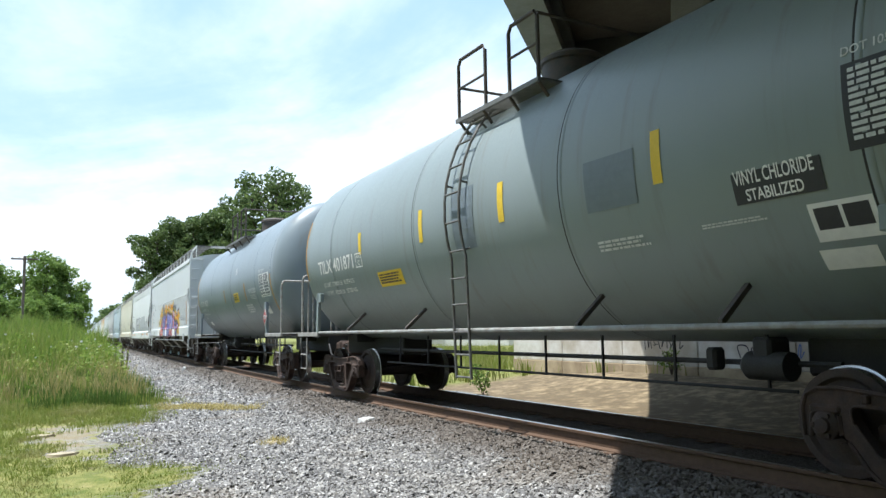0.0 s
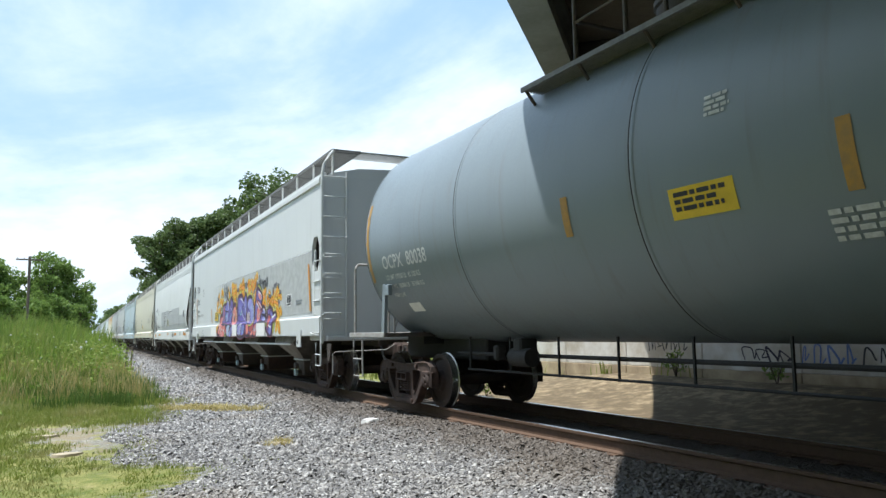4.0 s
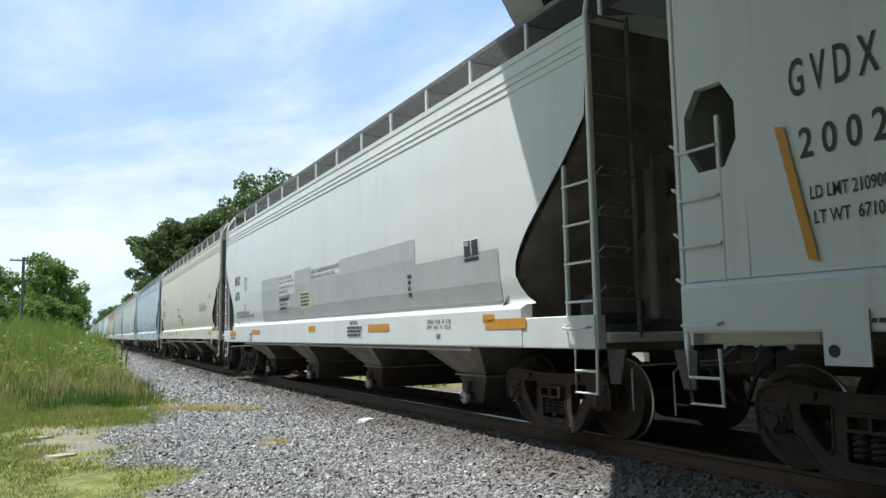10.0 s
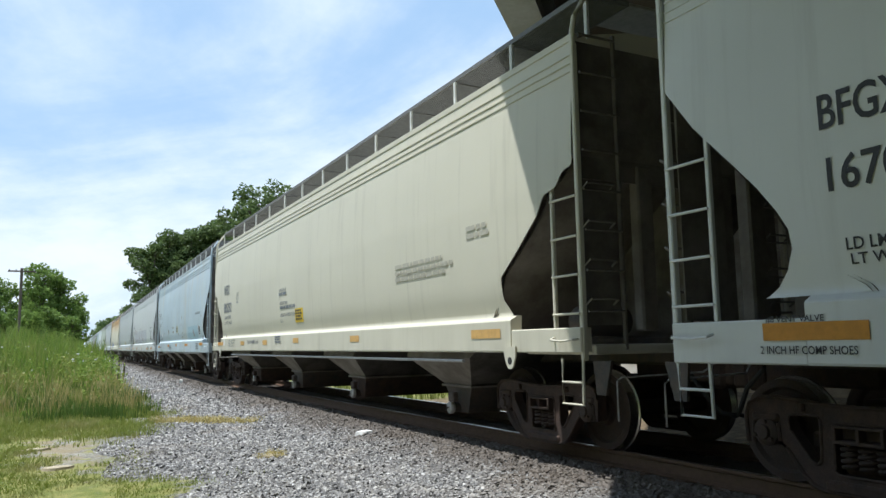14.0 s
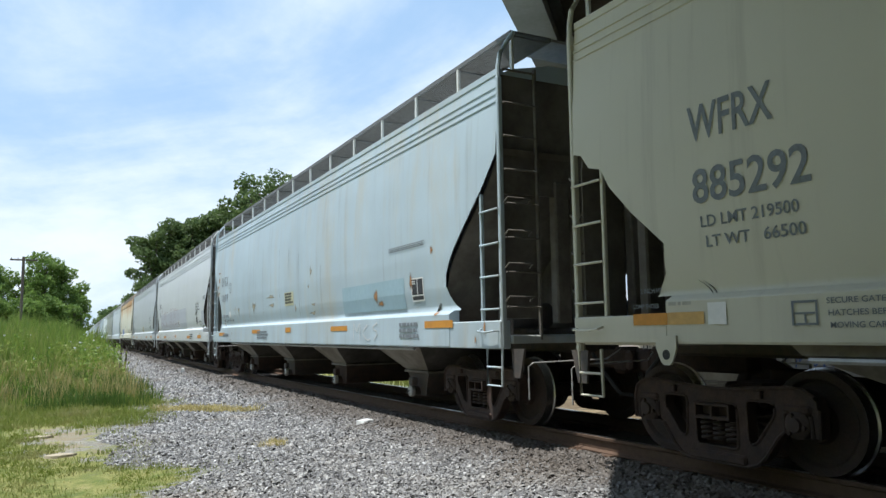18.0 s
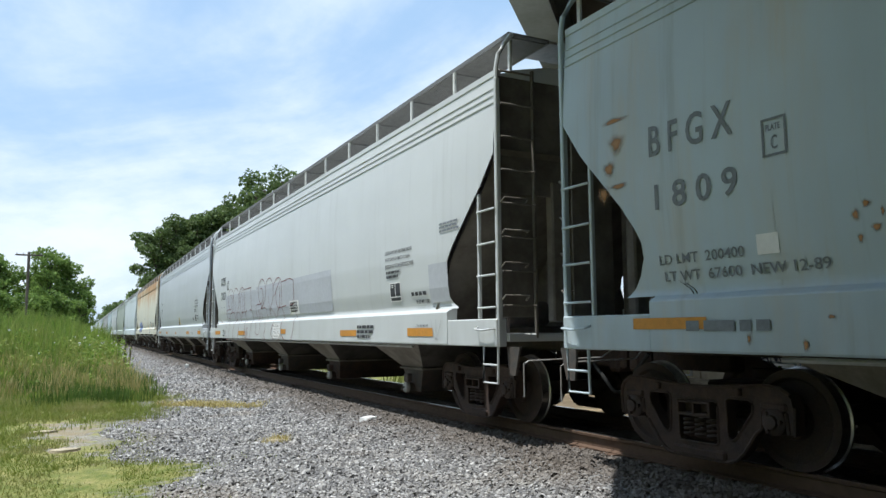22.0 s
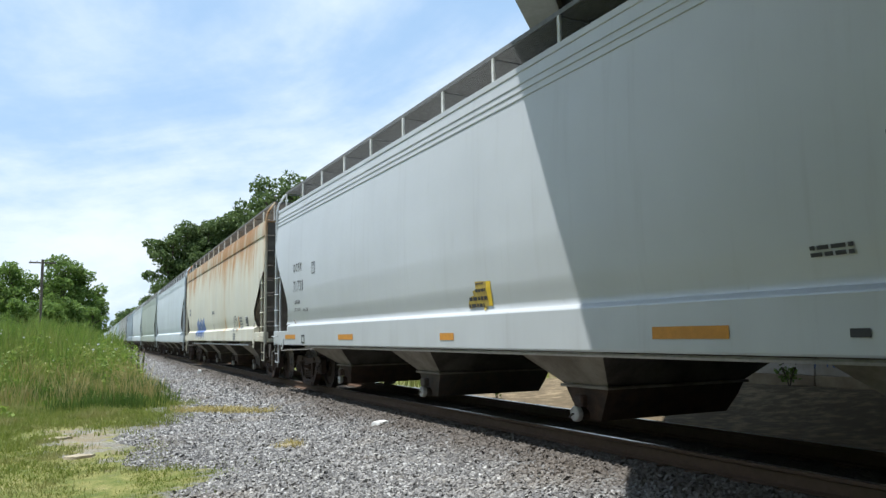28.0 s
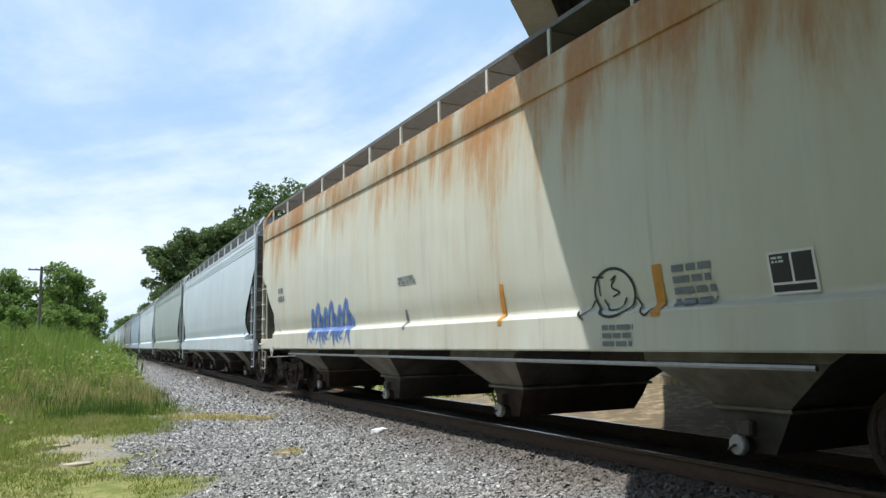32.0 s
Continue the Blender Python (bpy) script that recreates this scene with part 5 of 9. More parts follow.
            grab = Shape().tube([(d * 1.60, e * (half - .05), 1.22), (d * 1.665, e * (half - .06), 1.215), (d * 1.67, e * (half - .25), 1.20), (d * 1.665, e * (half - .44), 1.215), (d * 1.60, e * (half - .45), 1.24)], .014, 6)
            part("grab_iron", grab, sillpaint, car)
            apron = Shape().prism([(e * (half - .02), 1.0), (e * (half + .26), 1.0), (e * (half + .16), .66), (e * (half + .02), .66)], min(d * 1.42, d * 1.45), max(d * 1.42, d * 1.45), "x")
            part("step_apron", apron, DARKGEAR, car)
            for z in (1.62, 2.02, 2.42, 2.82):
                part("end_grab", Shape().tube([(d * 1.53, e * (half + .02), z - .05), (d * 1.53, e * (half + .10), z), (d * 1.18, e * (half + .10), z), (d * 1.18, e * (half + .02), z - .05)], .013, 6), endpaint, car)
        lever = Shape().tube([(-1.42, e * (half + .30), .42), (-1.42, e * (half + .30), .80), (-1.36, e * (half + .30), .84), (-.3, e * (half + .34), .86), (-.12, e * (half + .40), .98)], .010, 6)
        part("uncoupling_lever", lever, RAILGREY, car)
    # running boards with their supports and end crossovers
    gl = 2 * half - .1
    g = shared(("grate", round(gl, 2)), lambda: grate_mesh(gl).mesh("running_board", GRATE, 0))
    for d in (-1, 1):
        part("running_board", g, None, car, "steel grating walkway", at=pose(d * 1.02, 0, zt + .58))
        for y in np.linspace(-half + .06, half - .06, 14):
            s = Shape()
            s.box(min(d * 1.30, d * 1.335), max(d * 1.30, d * 1.335), y - .03, y + .03, zt + .05, zt + .56, 0.006)
            s.box(min(d * .75, d * 1.30), max(d * .75, d * 1.30), y - .012, y + .012, zt + .525, zt + .543, 0.004, 1)
            part("board_support", shared(("sup", d, zt, round(y, 2)), lambda: s.mesh("board_support", [WHITEPAINT, GRATE])), None, car)
    for e in (1, -1):
        part("crossover_board", shared(("cross",), lambda: Shape().box(-.7, .7, -.3, .3, -.02, .02, 0.005).mesh("crossover_board", GALV)), None, car, at=pose(0, e * (half - .36), zt + .58))
    for y in np.linspace(-half * .72, half * .72, 5):
        part("hatch", shared(("hatch",), lambda: Shape().box(-.38, .38, -.55, .55, 0, .10, 0.03).mesh("hatch", GALV)), None, car, at=pose(0, y, zt + .25))
    # hopper bays, gates and outlet tubes
    bl = (2 * half - 3.5) / bays
    for i in range(bays):
        y = -half + 1.6 + bl * (i + .5)
        s = Shape()
        # the end bays carry on the slope of the end sheets
        steep = {1.50: ye - 1.75, 1.0: ye - 2.45}
        for z, w, q in ((1.50, 1.30, 1.15), (1.0, 1.48, .84), (.60, 1.06, .40)):
            qa = max(q, steep.get(z, 0) + y) if i == 0 else q
            qb = max(q, steep.get(z, 0) - y) if i == bays - 1 else q
            s.v += [(-w, y - qa, z), (w, y - qa, z), (w, y + qb, z), (-w, y + qb, z)]
        s.f = [(4 * k + j, 4 * k + (j + 1) % 4, 4 * k + 4 + (j + 1) % 4, 4 * k + 4 + j) for k in (0, 1) for j in range(4)] + [(0, 3, 2, 1), (8, 9, 10, 11)]
        # faces across the track take the darker material, as painted-in shade
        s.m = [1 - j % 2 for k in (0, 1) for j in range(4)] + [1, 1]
        bay = part("hopper_bay", s, [GRIMESHADE, BAYSHADE], car, "grimy sloping hopper bay with shade put into its colour", smooth=0.3)
        part("outlet_flange", Shape().box(-1.10, 1.10, y - .44, y + .44, .565, .60, 0.008), sillpaint if flat else GRIMESHADE, bay)
        gate = Shape()
        gate.add([(sx * w, y + q, z) for z, w, u in ((.565, 1.05, .39), (.40, 1.03, .30), (.20, .98, .16)) for sx, q in ((-1, -u), (1, -u), (1, u), (-1, u))],
                 [(4 * k + j, 4 * k + (j + 1) % 4, 4 * k + 4 + (j + 1) % 4, 4 * k + 4 + j) for k in (0, 1) for j in range(4)] + [(0, 3, 2, 1), (8, 9, 10, 11)])
        gate.lathe([(-1.10, .075), (-.6, .075), (.6, .075), (1.10, .075)], "x", (0, y + .10, .27), 14)
        gate.box(-1.2, -1.1, y - .1, y + .06, .36, .50, 0.02)
        part("outlet_gate", gate, IRON if i % 2 else DARKGEAR, bay)
        part("outlet_cap", Shape().lathe([(-1.16, .001), (-1.16, .078), (-1.145, .09), (-1.10, .09), (-1.09, .08)], "x", (0, y + .10, .27), 18), capmat or CAPGREY, bay, "pale round outlet cap")
        handle = Shape().tube([(-1.165, y + .10, .27), (-1.185, y + .10, .27), (-1.185, y + .16, .23)], .012, 6)
        part("cap_latch", handle, DARKGEAR, bay)
    part("centre_sill", Shape().box(-.30, .30, -half + .1, half - .1, .92, 1.25, 0.03), DARKGEAR, car)
    part("brake_pipe", Shape().tube([(-1.52, -half + 2.6, .965), (-1.52, half - 2.6, .965)], .024, 6), WHITEPAINT if flat else GALV, car)
    for e in (1, -1) if eyes else ():
        for d in (-1, 1):
            ye2 = e * (half - eyes)
            rim = [(-.17, 1.30), (-.17, .92), (.17, .92), (.17, 1.30)] if flat else [(-.12, 1.15), (-.12, 1.04), (-.065, .92), (-.03, .895), (.03, .895), (.065, .92), (.12, 1.04), (.12, 1.15)]
            eye = Shape().prism([(ye2 + a, b) for a, b in rim], min(d * 1.612, d * 1.632), max(d * 1.612, d * 1.632), "x")
            plate = part("roping_plate", eye, sillpaint, car)
            part("eye_hole", Shape().lathe([(d * 1.6, .001), (d * 1.6, .045), (d * 1.6335, .045), (d * 1.6335, .001)], "x", (0, ye2 + (.09 if flat else 0), 1.02 if flat else .985), 14), BLACK, plate)
    e = half - 1.0
    part("brake_valve", Shape().box(-.9, -.3, e - .35, e + .15, 1.17, 1.75, 0.05), DARKGEAR, car, "dark brake valve on the end platform")
    part("air_reservoir", Shape().lathe([(-.5, .001), (-.45, .12), (-.4, .17), (.25, .17), (.3, .12), (.34, .001)], "x", (-.65, -half + .75, 1.42), 16), PALEINK if label.startswith("silv") else DARKGEAR, car, "air reservoir on the end platform")
    part("brake_rod", Shape().tube([(-1.2, -half + .4, 1.16), (-1.2, -half + .4, 2.1)], .03, 6), DARKGEAR, car)
    for e in (1, -1):
        truck(car, e * (half - (1.3 if e > 0 else 1.48)), spin)
    coupling(car, half)
    return car, Skin(car, FLAT_SKIN if flat else ROUND_SKIN)


# ---- tank car ----
def tank_car(label, half, rad, zc, wide, shell_end, paint, ladder, truck_y, belts, walkway, loops, pipe=None, cyl=-4.2, struts=(), deck=1.35):
    car = tagged(new("tank_car"), label, "tank car", group="cars of the freight train")
    s = Shape()
    lo, hi = shell_end
    dome = .68
    arc = [math.pi / 2 * k / 14 for k in range(15)]
    full = 2 / 2.7           # a dished head with a tight knuckle
    line = [(lo + dome * (1 - math.cos(a) ** full), max(rad * math.sin(a) ** full, .001)) for a in arc] + [(hi - dome + dome * math.sin(a) ** full, max(rad * abs(math.cos(a)) ** full, .001)) for a in arc]
    s.lathe(line, "y", (0, 0, zc), 72)
    kx = wide / rad

    def slim(shape):
        shape.v = [(q[0] * kx, q[1], q[2]) for q in shape.v]
        return shape
    part("shell", slim(s), paint, car, smooth=0.8)
    for y in belts:
        part("jacket_seam", slim(Shape().lathe([(y - .03, rad + .001), (y - .02, rad + .007), (y + .02, rad + .007), (y + .03, rad + .001)], "y", (0, 0, zc), 72)), paint, car)
        part("jacket_joint", slim(Shape().lathe([(y + .03, rad + .001), (y + .034, rad + .003), (y + .046, rad + .003), (y + .05, rad + .001)], "y", (0, 0, zc), 72)), BLACK, car)
    # stub sills, saddles and side rails
    for e in (1, -1):
        y = e * truck_y
        lo, hi = sorted((e * (truck_y - 1.7), e * half))
        part("stub_sill", Shape().box(-.32, .32, lo, hi, .74, 1.18, 0.03), BLACK, car)
        sd = Shape()
        for k in range(10):
            a0, a1 = -2.05 + .096 * k, -2.05 + .096 * (k + 1)
            pts = [((rad + .01) * math.cos(a), zc + (rad + .01) * math.sin(a)) for a in (a0, a1)]
            sd.add([(pts[0][0], y - .25, pts[0][1]), (pts[1][0], y - .25, pts[1][1]), (pts[1][0], y + .25, pts[1][1]), (pts[0][0], y + .25, pts[0][1]), (pts[0][0] * .98, y - .25, 1.0), (pts[1][0] * .98, y - .25, 1.0), (pts[1][0] * .98, y + .25, 1.0), (pts[0][0] * .98, y + .25, 1.0)],
                   [(0, 1, 5, 4), (2, 3, 7, 6), (1, 2, 6, 5), (0, 4, 7, 3), (4, 5, 6, 7)])
        part("saddle", slim(sd), BLACK, car)
        lo, hi = sorted((e * (half - deck), e * half))
        part("end_platform", Shape().box(-1.46, 1.46, lo, hi, 1.13, 1.20, 0.01), DARKGEAR, car)
        part("end_sill", Shape().box(-1.50, 1.50, min(e * (half - .06), e * half) + .001, max(e * (half - .06), e * half) + .001, 1.125, 1.21, 0.01), RAILGREY, car)
        for d in (-1, 1):
            ed = Shape().box(min(d * 1.47, d * 1.51), max(d * 1.47, d * 1.51), lo, hi, 1.125, 1.21, 0.008)
            part("platform_edge", ed, RAILGREY, car)
            ya, yb = e * (half - .15), e * (half - deck + .10)
            hr = Shape()
            hr.tube([(d * 1.45, ya, 1.2), (d * 1.45, ya, 2.36), (d * 1.43, ya, 2.43), (d * 1.38, ya, 2.47), (d * .3, ya, 2.47)], .026, 8)
            hr.tube([(d * .78, ya, 1.2), (d * .78, ya, 2.46)], .02, 8)
            hr.tube([(d * .66, ya, 1.2), (d * .66, ya, 2.46)], .02, 8)
            hr.tube([(d * .66, ya, 1.25), (d * .35, ya, 2.1)], .012, 6)
            part("handrail", hr, RAILGREY, car, "grey tubular end handrail")
            br = Shape().prism([(yb - e * .10, 1.2), (yb + e * .02, 1.2), (yb - e * .06, 2.02), (yb - e * .16, 2.02)], d * 1.44, d * 1.50, "x")
            br.box(min(d * 1.42, d * 1.50), max(d * 1.42, d * 1.50), min(yb - e * .28, yb - e * .06), max(yb - e * .28, yb - e * .06), 1.82, 2.0, 0.01)
            part("placard_bracket", br, paint, car)
            st = Shape()
            xs = d * 1.48
            st.tube([(xs, ya, 1.1), (xs, ya - e * .02, .44), (xs, ya - e * .44, .44), (xs, ya - e * .42, 1.1)], .018, 6)
            st.tube([(xs, ya, .74), (xs, ya - e * .43, .74)], .014, 6)
            part("sill_step", st, RAILGREY, car)
        truck(car, e * (truck_y - .2))
    yr = half - 1.3
    for d in (-1, 1) if pipe else ():
        part("side_rail", Shape().tube([(d * 1.46, -yr, 1.2), (d * 1.46, yr, 1.2)], .031, 10), pipe, car, "long pale side rail")
        for y in struts:
            part("rail_strut", Shape().prism([(d * 1.46, 1.19), (d * 1.46, 1.26), (d * 1.05, 1.62), (d * 1.05, 1.56)], y - .025, y + .025, "y"), DARKGEAR, car)
    # top platform, housing and railing
    z = zc + rad
    part("valve_housing", Shape().lathe([(z - .15, .42), (z + .28, .42), (z + .30, .45), (z + .36, .45), (z + .42, .36), (z + .45, .001)], "z", (0, sum(walkway) / 2, 0), 28), DARKGEAR, car, "round dark valve housing on top")
    zw = z - .41
    plat, span = sum(walkway) / 2, walkway[0] - walkway[1]
    for d in (-1, 1):
        walkm = shared(("tank_walk", round(span, 2)), lambda: grate_mesh(span).mesh("top_walk", GRATE, 0))
        part("top_walk", walkm, None, car, "steel grating walkway", at=pose(d * 1.02, plat, zw))
        for y in np.linspace(walkway[1] + .05, walkway[0] - .05, 4):
            part("walk_leg", Shape().tube([(d * 1.30, y, zw), (d * 1.14, y, zc + rad * math.sqrt(1 - (1.14 / wide) ** 2) - .03)], .022, 6), DARKGEAR, car)
        for ya, yb in loops:
            rl = Shape()
            rl.tube([(d * 1.28, ya, zw), (d * 1.28, ya, zw + .82), (d * 1.28, ya - .06, zw + .9), (d * 1.28, yb + .06, zw + .9), (d * 1.28, yb, zw + .82), (d * 1.28, yb, zw)], .026, 8)
            rl.tube([(d * 1.28, ya, zw + .48), (d * 1.28, yb, zw + .48)], .018, 8)
            part("top_railing", rl, DARKGEAR, car)
    for y, h in ((loops[0][0], .5), (loops[-1][1], .86)):
        part("top_railing", Shape().tube([(-1.28, y, zw + h), (1.28, y, zw + h)], .022, 8), DARKGEAR, car)
    if ladder is not None:
        ld = Shape()
        kr = rad + .09

        def rung_at(a):
            return (-kr * math.cos(a) * kx - .02, zc + kr * math.sin(a))
        foot = [(-1.50, .56), (-1.52, 1.2)]
        arc = [rung_at(a) for a in np.linspace(-.35, 1.2, 12)]
        for y in (ladder - .2, ladder + .2):
            ld.tube([(q[0], y, q[1]) for q in foot + arc], .02, 8)
            for a in (-.3, .2, .7):
                q = rung_at(a)
                ld.tube([(q[0], y, q[1]), (-rad * math.cos(a) * kx, y, zc + rad * math.sin(a))], .015, 6)
        for q in [(-1.50, .585), (-1.51, .88), (-1.52, 1.18), (-1.54, 1.55), (-1.555, 1.9)] + [rung_at(a) for a in np.linspace(-.3, 1.18, 8)]:
            ld.tube([(q[0], ladder - .2, q[1]), (q[0], ladder + .2, q[1])], .015, 6)
        part("ladder", ld, LADDERGREY, car, "dull steel ladder up the flank")
    # piping and rigging slung below
    rg = Shape()
    rg.tube([(-.55, -truck_y + 1.2, .86), (-.55, truck_y - 1.2, .86)], .03, 6)
    rg.tube([(-.6, -truck_y + 1.6, .62), (-.6, truck_y - 1.6, .62)], .018, 6)
    for y in np.arange(-truck_y + 1.9, truck_y - 1.4, 1.15):
        rg.box(-.60, -.575, y - .012, y + .012, .60, zc - rad + .08)
    part("brake_rigging", rg, BLACK, car, "dark brake pipes and hangers under the tank")
    cy = Shape().lathe([(-.25, .001), (-.25, .13), (.18, .13), (.24, .08), (.24, .001)], "y", (-.66, cyl, .84), 18)
    part("slack_adjuster", Shape().box(-.72, -.55, cyl + .55, cyl + .68, .78, 1.0, 0.03), BLACK, car)
    part("cylinder_bracket", Shape().box(-.75, -.45, cyl - .1, cyl + .1, .9, 1.1, 0.03), BLACK, car)
    part("brake_cylinder", cy, BLACK, car)
    coupling(car, half)
    return car, Skin(car, tank=(rad, zc, kx))


# ---- paints of the cars ----
P_TANKA = car_paint("paint_grey_green_tank", (0.23, 0.27, 0.27), 0.42, rough=0.38, fade=0.08)
P_TANKB = car_paint("paint_slate_tank", (0.215, 0.255, 0.28), 0.35, rough=0.36, fade=0.12)
P_C = car_paint("paint_light_grey", (0.60, 0.615, 0.605), 0.14, rough=0.42, fade=0.06)
P_D = car_paint("paint_pale_grey", (0.67, 0.68, 0.655), 0.13, rough=0.45, fade=0.08)
P_E = car_paint("paint_cream", (0.60, 0.57, 0.46), 0.22, rough=0.48, fade=0.06)
P_F = car_paint("paint_pale_blue", (0.46, 0.55, 0.60), 0.3, 0.45, rough=0.45, fade=0.14)
P_G = car_paint("paint_off_white", (0.585, 0.60, 0.595), 0.14, rough=0.36, fade=0.08)
P_H = car_paint("paint_silver_white", (0.545, 0.565, 0.58), 0.11, rough=0.36, fade=0.08, metal=0.12)
P_I = car_paint("paint_rusty_cream", (0.66, 0.645, 0.55), 0.25, 0.85, rough=0.55, fade=0.1, rust_high=0.2)
P_J = car_paint("paint_blue_white", (0.60, 0.65, 0.68), 0.25, rough=0.42)
P_K = car_paint("paint_grey_green", (0.38, 0.42, 0.38), 0.35, rough=0.5)
P_L = car_paint("paint_steel_blue", (0.36, 0.43, 0.50), 0.3, rough=0.5)
P_M = car_paint("paint_dull_grey", (0.30, 0.31, 0.32), 0.4, rough=0.55)

AMBER = plain("amber_stripe", (0.50, 0.27, 0.05), 0.55, scale=12, bump=0, tint=(0.36, 0.22, 0.08))
fleet = []          # each car with the place of its middle along the line when the clip starts

tank_a, mk = tank_car("grey-green tank car with a side ladder and yellow stripes", 7.35, 1.785, 2.825, 1.55, (-6.95, 7.2), P_TANKA, -0.1, 6.05, (-5.8, -2.39, 1.32, 5.02), (0.3, -1.75), ((0.28, -0.46), (-1.05, -1.69)), SIDERAIL, struts=(4.39, 1.82, -2.48, -4.4))
fleet.append((tank_a, 8.8))
tank_b, mk_b = tank_car("dark slate-grey tank car with pale lettering", 7.05, 1.785, 2.825, 1.55, (-6.87, 6.65), P_TANKB, None, 5.8, (-6.13, -4.25, -0.7, 2.85, 6.1), (1.47, -1.78), ((0.42, -0.41), (-0.98, -1.72)), cyl=2.6, deck=1.6)
hazard(tank_b, -1.55, -5.6, 1.62)
fleet.append((tank_b, 24.65))
car_c, mk_c = hopper("light grey covered hopper car with a large colourful graffiti panel", 9.23, P_C, flat=True, capmat=CAPBLUE, eyes=1.5)
fleet.append((car_c, 42.27))
car_d, mk_d = hopper("pale grey covered hopper car with a darker grey paint patch", 9.1, P_D)
fleet.append((car_d, 61.7))
car_e, mk_e = hopper("cream covered hopper car with plain sides", 9.82, P_E, cut=ANGLED_CUT, eyes=1.30)
fleet.append((car_e, 81.8))
car_f, mk_f = hopper("pale blue covered hopper car with rust stains", 9.24, P_F)
fleet.append((car_f, 102.2))
car_g, mk_g = hopper("off-white covered hopper car with thin red graffiti outlines", 9.88, P_G)
fleet.append((car_g, 122.55))
car_h, mk_h = hopper("silvery white covered hopper car with a torn yellow placard", 10.03, P_H, eyes=0.9)
fleet.append((car_h, 143.5))
car_i, mk_i = hopper("rust-streaked cream covered hopper car with blue and black graffiti", 9.8, P_I, cut=ANGLED_CUT, ribs=False, eyes=1.30)
fleet.append((car_i, 164.6))

TANKPATCH = plain("tank_patch", (0.165, 0.20, 0.225), 0.45, scale=1.5, bump=0, vary=0.1)
PALEYELLOW = plain("pale_yellow_placard", (0.60, 0.58, 0.38), 0.55, scale=9, bump=0, vary=0.1)
ORANGEPALE = plain("pale_orange_reflector", (0.66, 0.40, 0.13), 0.5, scale=12, bump=0, vary=0.2)
LILACGREY = plain("lilac_grey_patch", (0.505, 0.52, 0.555), 0.5, scale=1.2, bump=0, vary=0.08)
FAINTINK = plain("faint_ink", (0.50, 0.475, 0.395), 0.6, scale=20, bump=0)
BLUEPATCH = plain("blue_patch", (0.36, 0.50, 0.57), 0.5, scale=1.2, bump=0, vary=0.12)


def spray_paint(name, col):
    return plain(name, col, 0.5, scale=5, bump=0, vary=0.22)


def soft_paint(name, col, core=0.35):
    """Spray paint that thins out towards the rim of its patch."""
    def build(n, b):
        at = n.add("Attribute")
        at.attribute_name = "spray"
        p = n.pos()
        c = n.mix(n.noise(p, 4, 3), col, tuple(x * .75 for x in col))
        n.link(c, b.inputs["Base Color"])
        rim = n.math("ADD", n.math("SUBTRACT", 1.0, at.outputs["Fac"]), n.math("MULTIPLY", n.math("SUBTRACT", n.noise(p, 5, 4), 0.5), 0.5))
        n.link(n.span(rim, 0.95, core, 0.0, 0.93), b.inputs["Alpha"])
        b.inputs["Roughness"].default_value = 0.55
    return material(name, build)


YELLOWDIRTY = plain("faded_yellow", (0.52, 0.40, 0.07), 0.6, scale=9, bump=0.1, tint=(0.34, 0.22, 0.06))
YELLOWSOFT, ORANGESOFT, GREYSOFT = soft_paint("yellow_mist", (0.86, 0.58, 0.07), 0.25), soft_paint("orange_mist", (0.78, 0.29, 0.03), 0.0), soft_paint("grey_mist", (0.10, 0.10, 0.13))
LIMESOFT = soft_paint("lime_mist", (0.53, 0.57, 0.13), 0.1)
BLUESOFT = soft_paint("blue_mist", (0.14, 0.24, 0.56), 0.3)
BANDSOFT = soft_paint("band_grey_mist", (0.555, 0.57, 0.56), -0.4)
RUSTFAINT = soft_paint("ochre_mist", (0.46, 0.40, 0.27), 0.0)
RUSTSOFT = soft_paint("rust_mist", (0.42, 0.20, 0.06), 0.1)
REDSPRAY, REDSPRAY2, BLUESPRAY = spray_paint("red_spray", (0.23, 0.07, 0.075)), spray_paint("brick_red_spray", (0.45, 0.09, 0.09)), spray_paint("faded_blue_spray", (0.13, 0.20, 0.46))
LIMESPRAY, ROSESPRAY, SKYSPRAY = spray_paint("lime_spray", (0.53, 0.57, 0.13)), spray_paint("rose_grey_spray", (0.50, 0.40, 0.42)), spray_paint("sky_spray", (0.42, 0.50, 0.66))
NAVYSPRAY, TEALSPRAY, WINESPRAY = spray_paint("navy_spray", (0.025, 0.02, 0.045)), spray_paint("teal_spray", (0.30, 0.60, 0.68)), spray_paint("wine_spray", (0.17, 0.02, 0.045))


def fade_paint(name, one, two, three):
    """Spray colours that run into each other in soft clouds."""
    def build(n, b):
        p = n.pos()
        c = n.mix(n.span(n.noise(p, 2.6, 3, 0.5), 0.38, 0.62), one, two)
        c = n.mix(n.span(n.noise(p, 3.7, 2, 0.4), 0.54, 0.68, 0.0, 0.85), c, three)
        n.link(c, b.inputs["Base Color"])
        b.inputs["Roughness"].default_value = 0.5
    return material(name, build)


VIOLETFADE = fade_paint("violet_blend", (0.11, 0.075, 0.30), (0.19, 0.13, 0.42), (0.12, 0.18, 0.45))
INDIGOFADE = fade_paint("indigo_blend", (0.15, 0.11, 0.42), (0.20, 0.19, 0.50), (0.09, 0.06, 0.24))
LILACFADE = fade_paint("lilac_blend", (0.30, 0.27, 0.58), (0.22, 0.22, 0.52), (0.36, 0.50, 0.66))
CORALFADE = fade_paint("coral_blend", (0.66, 0.20, 0.17), (0.58, 0.17, 0.17), (0.66, 0.42, 0.42))

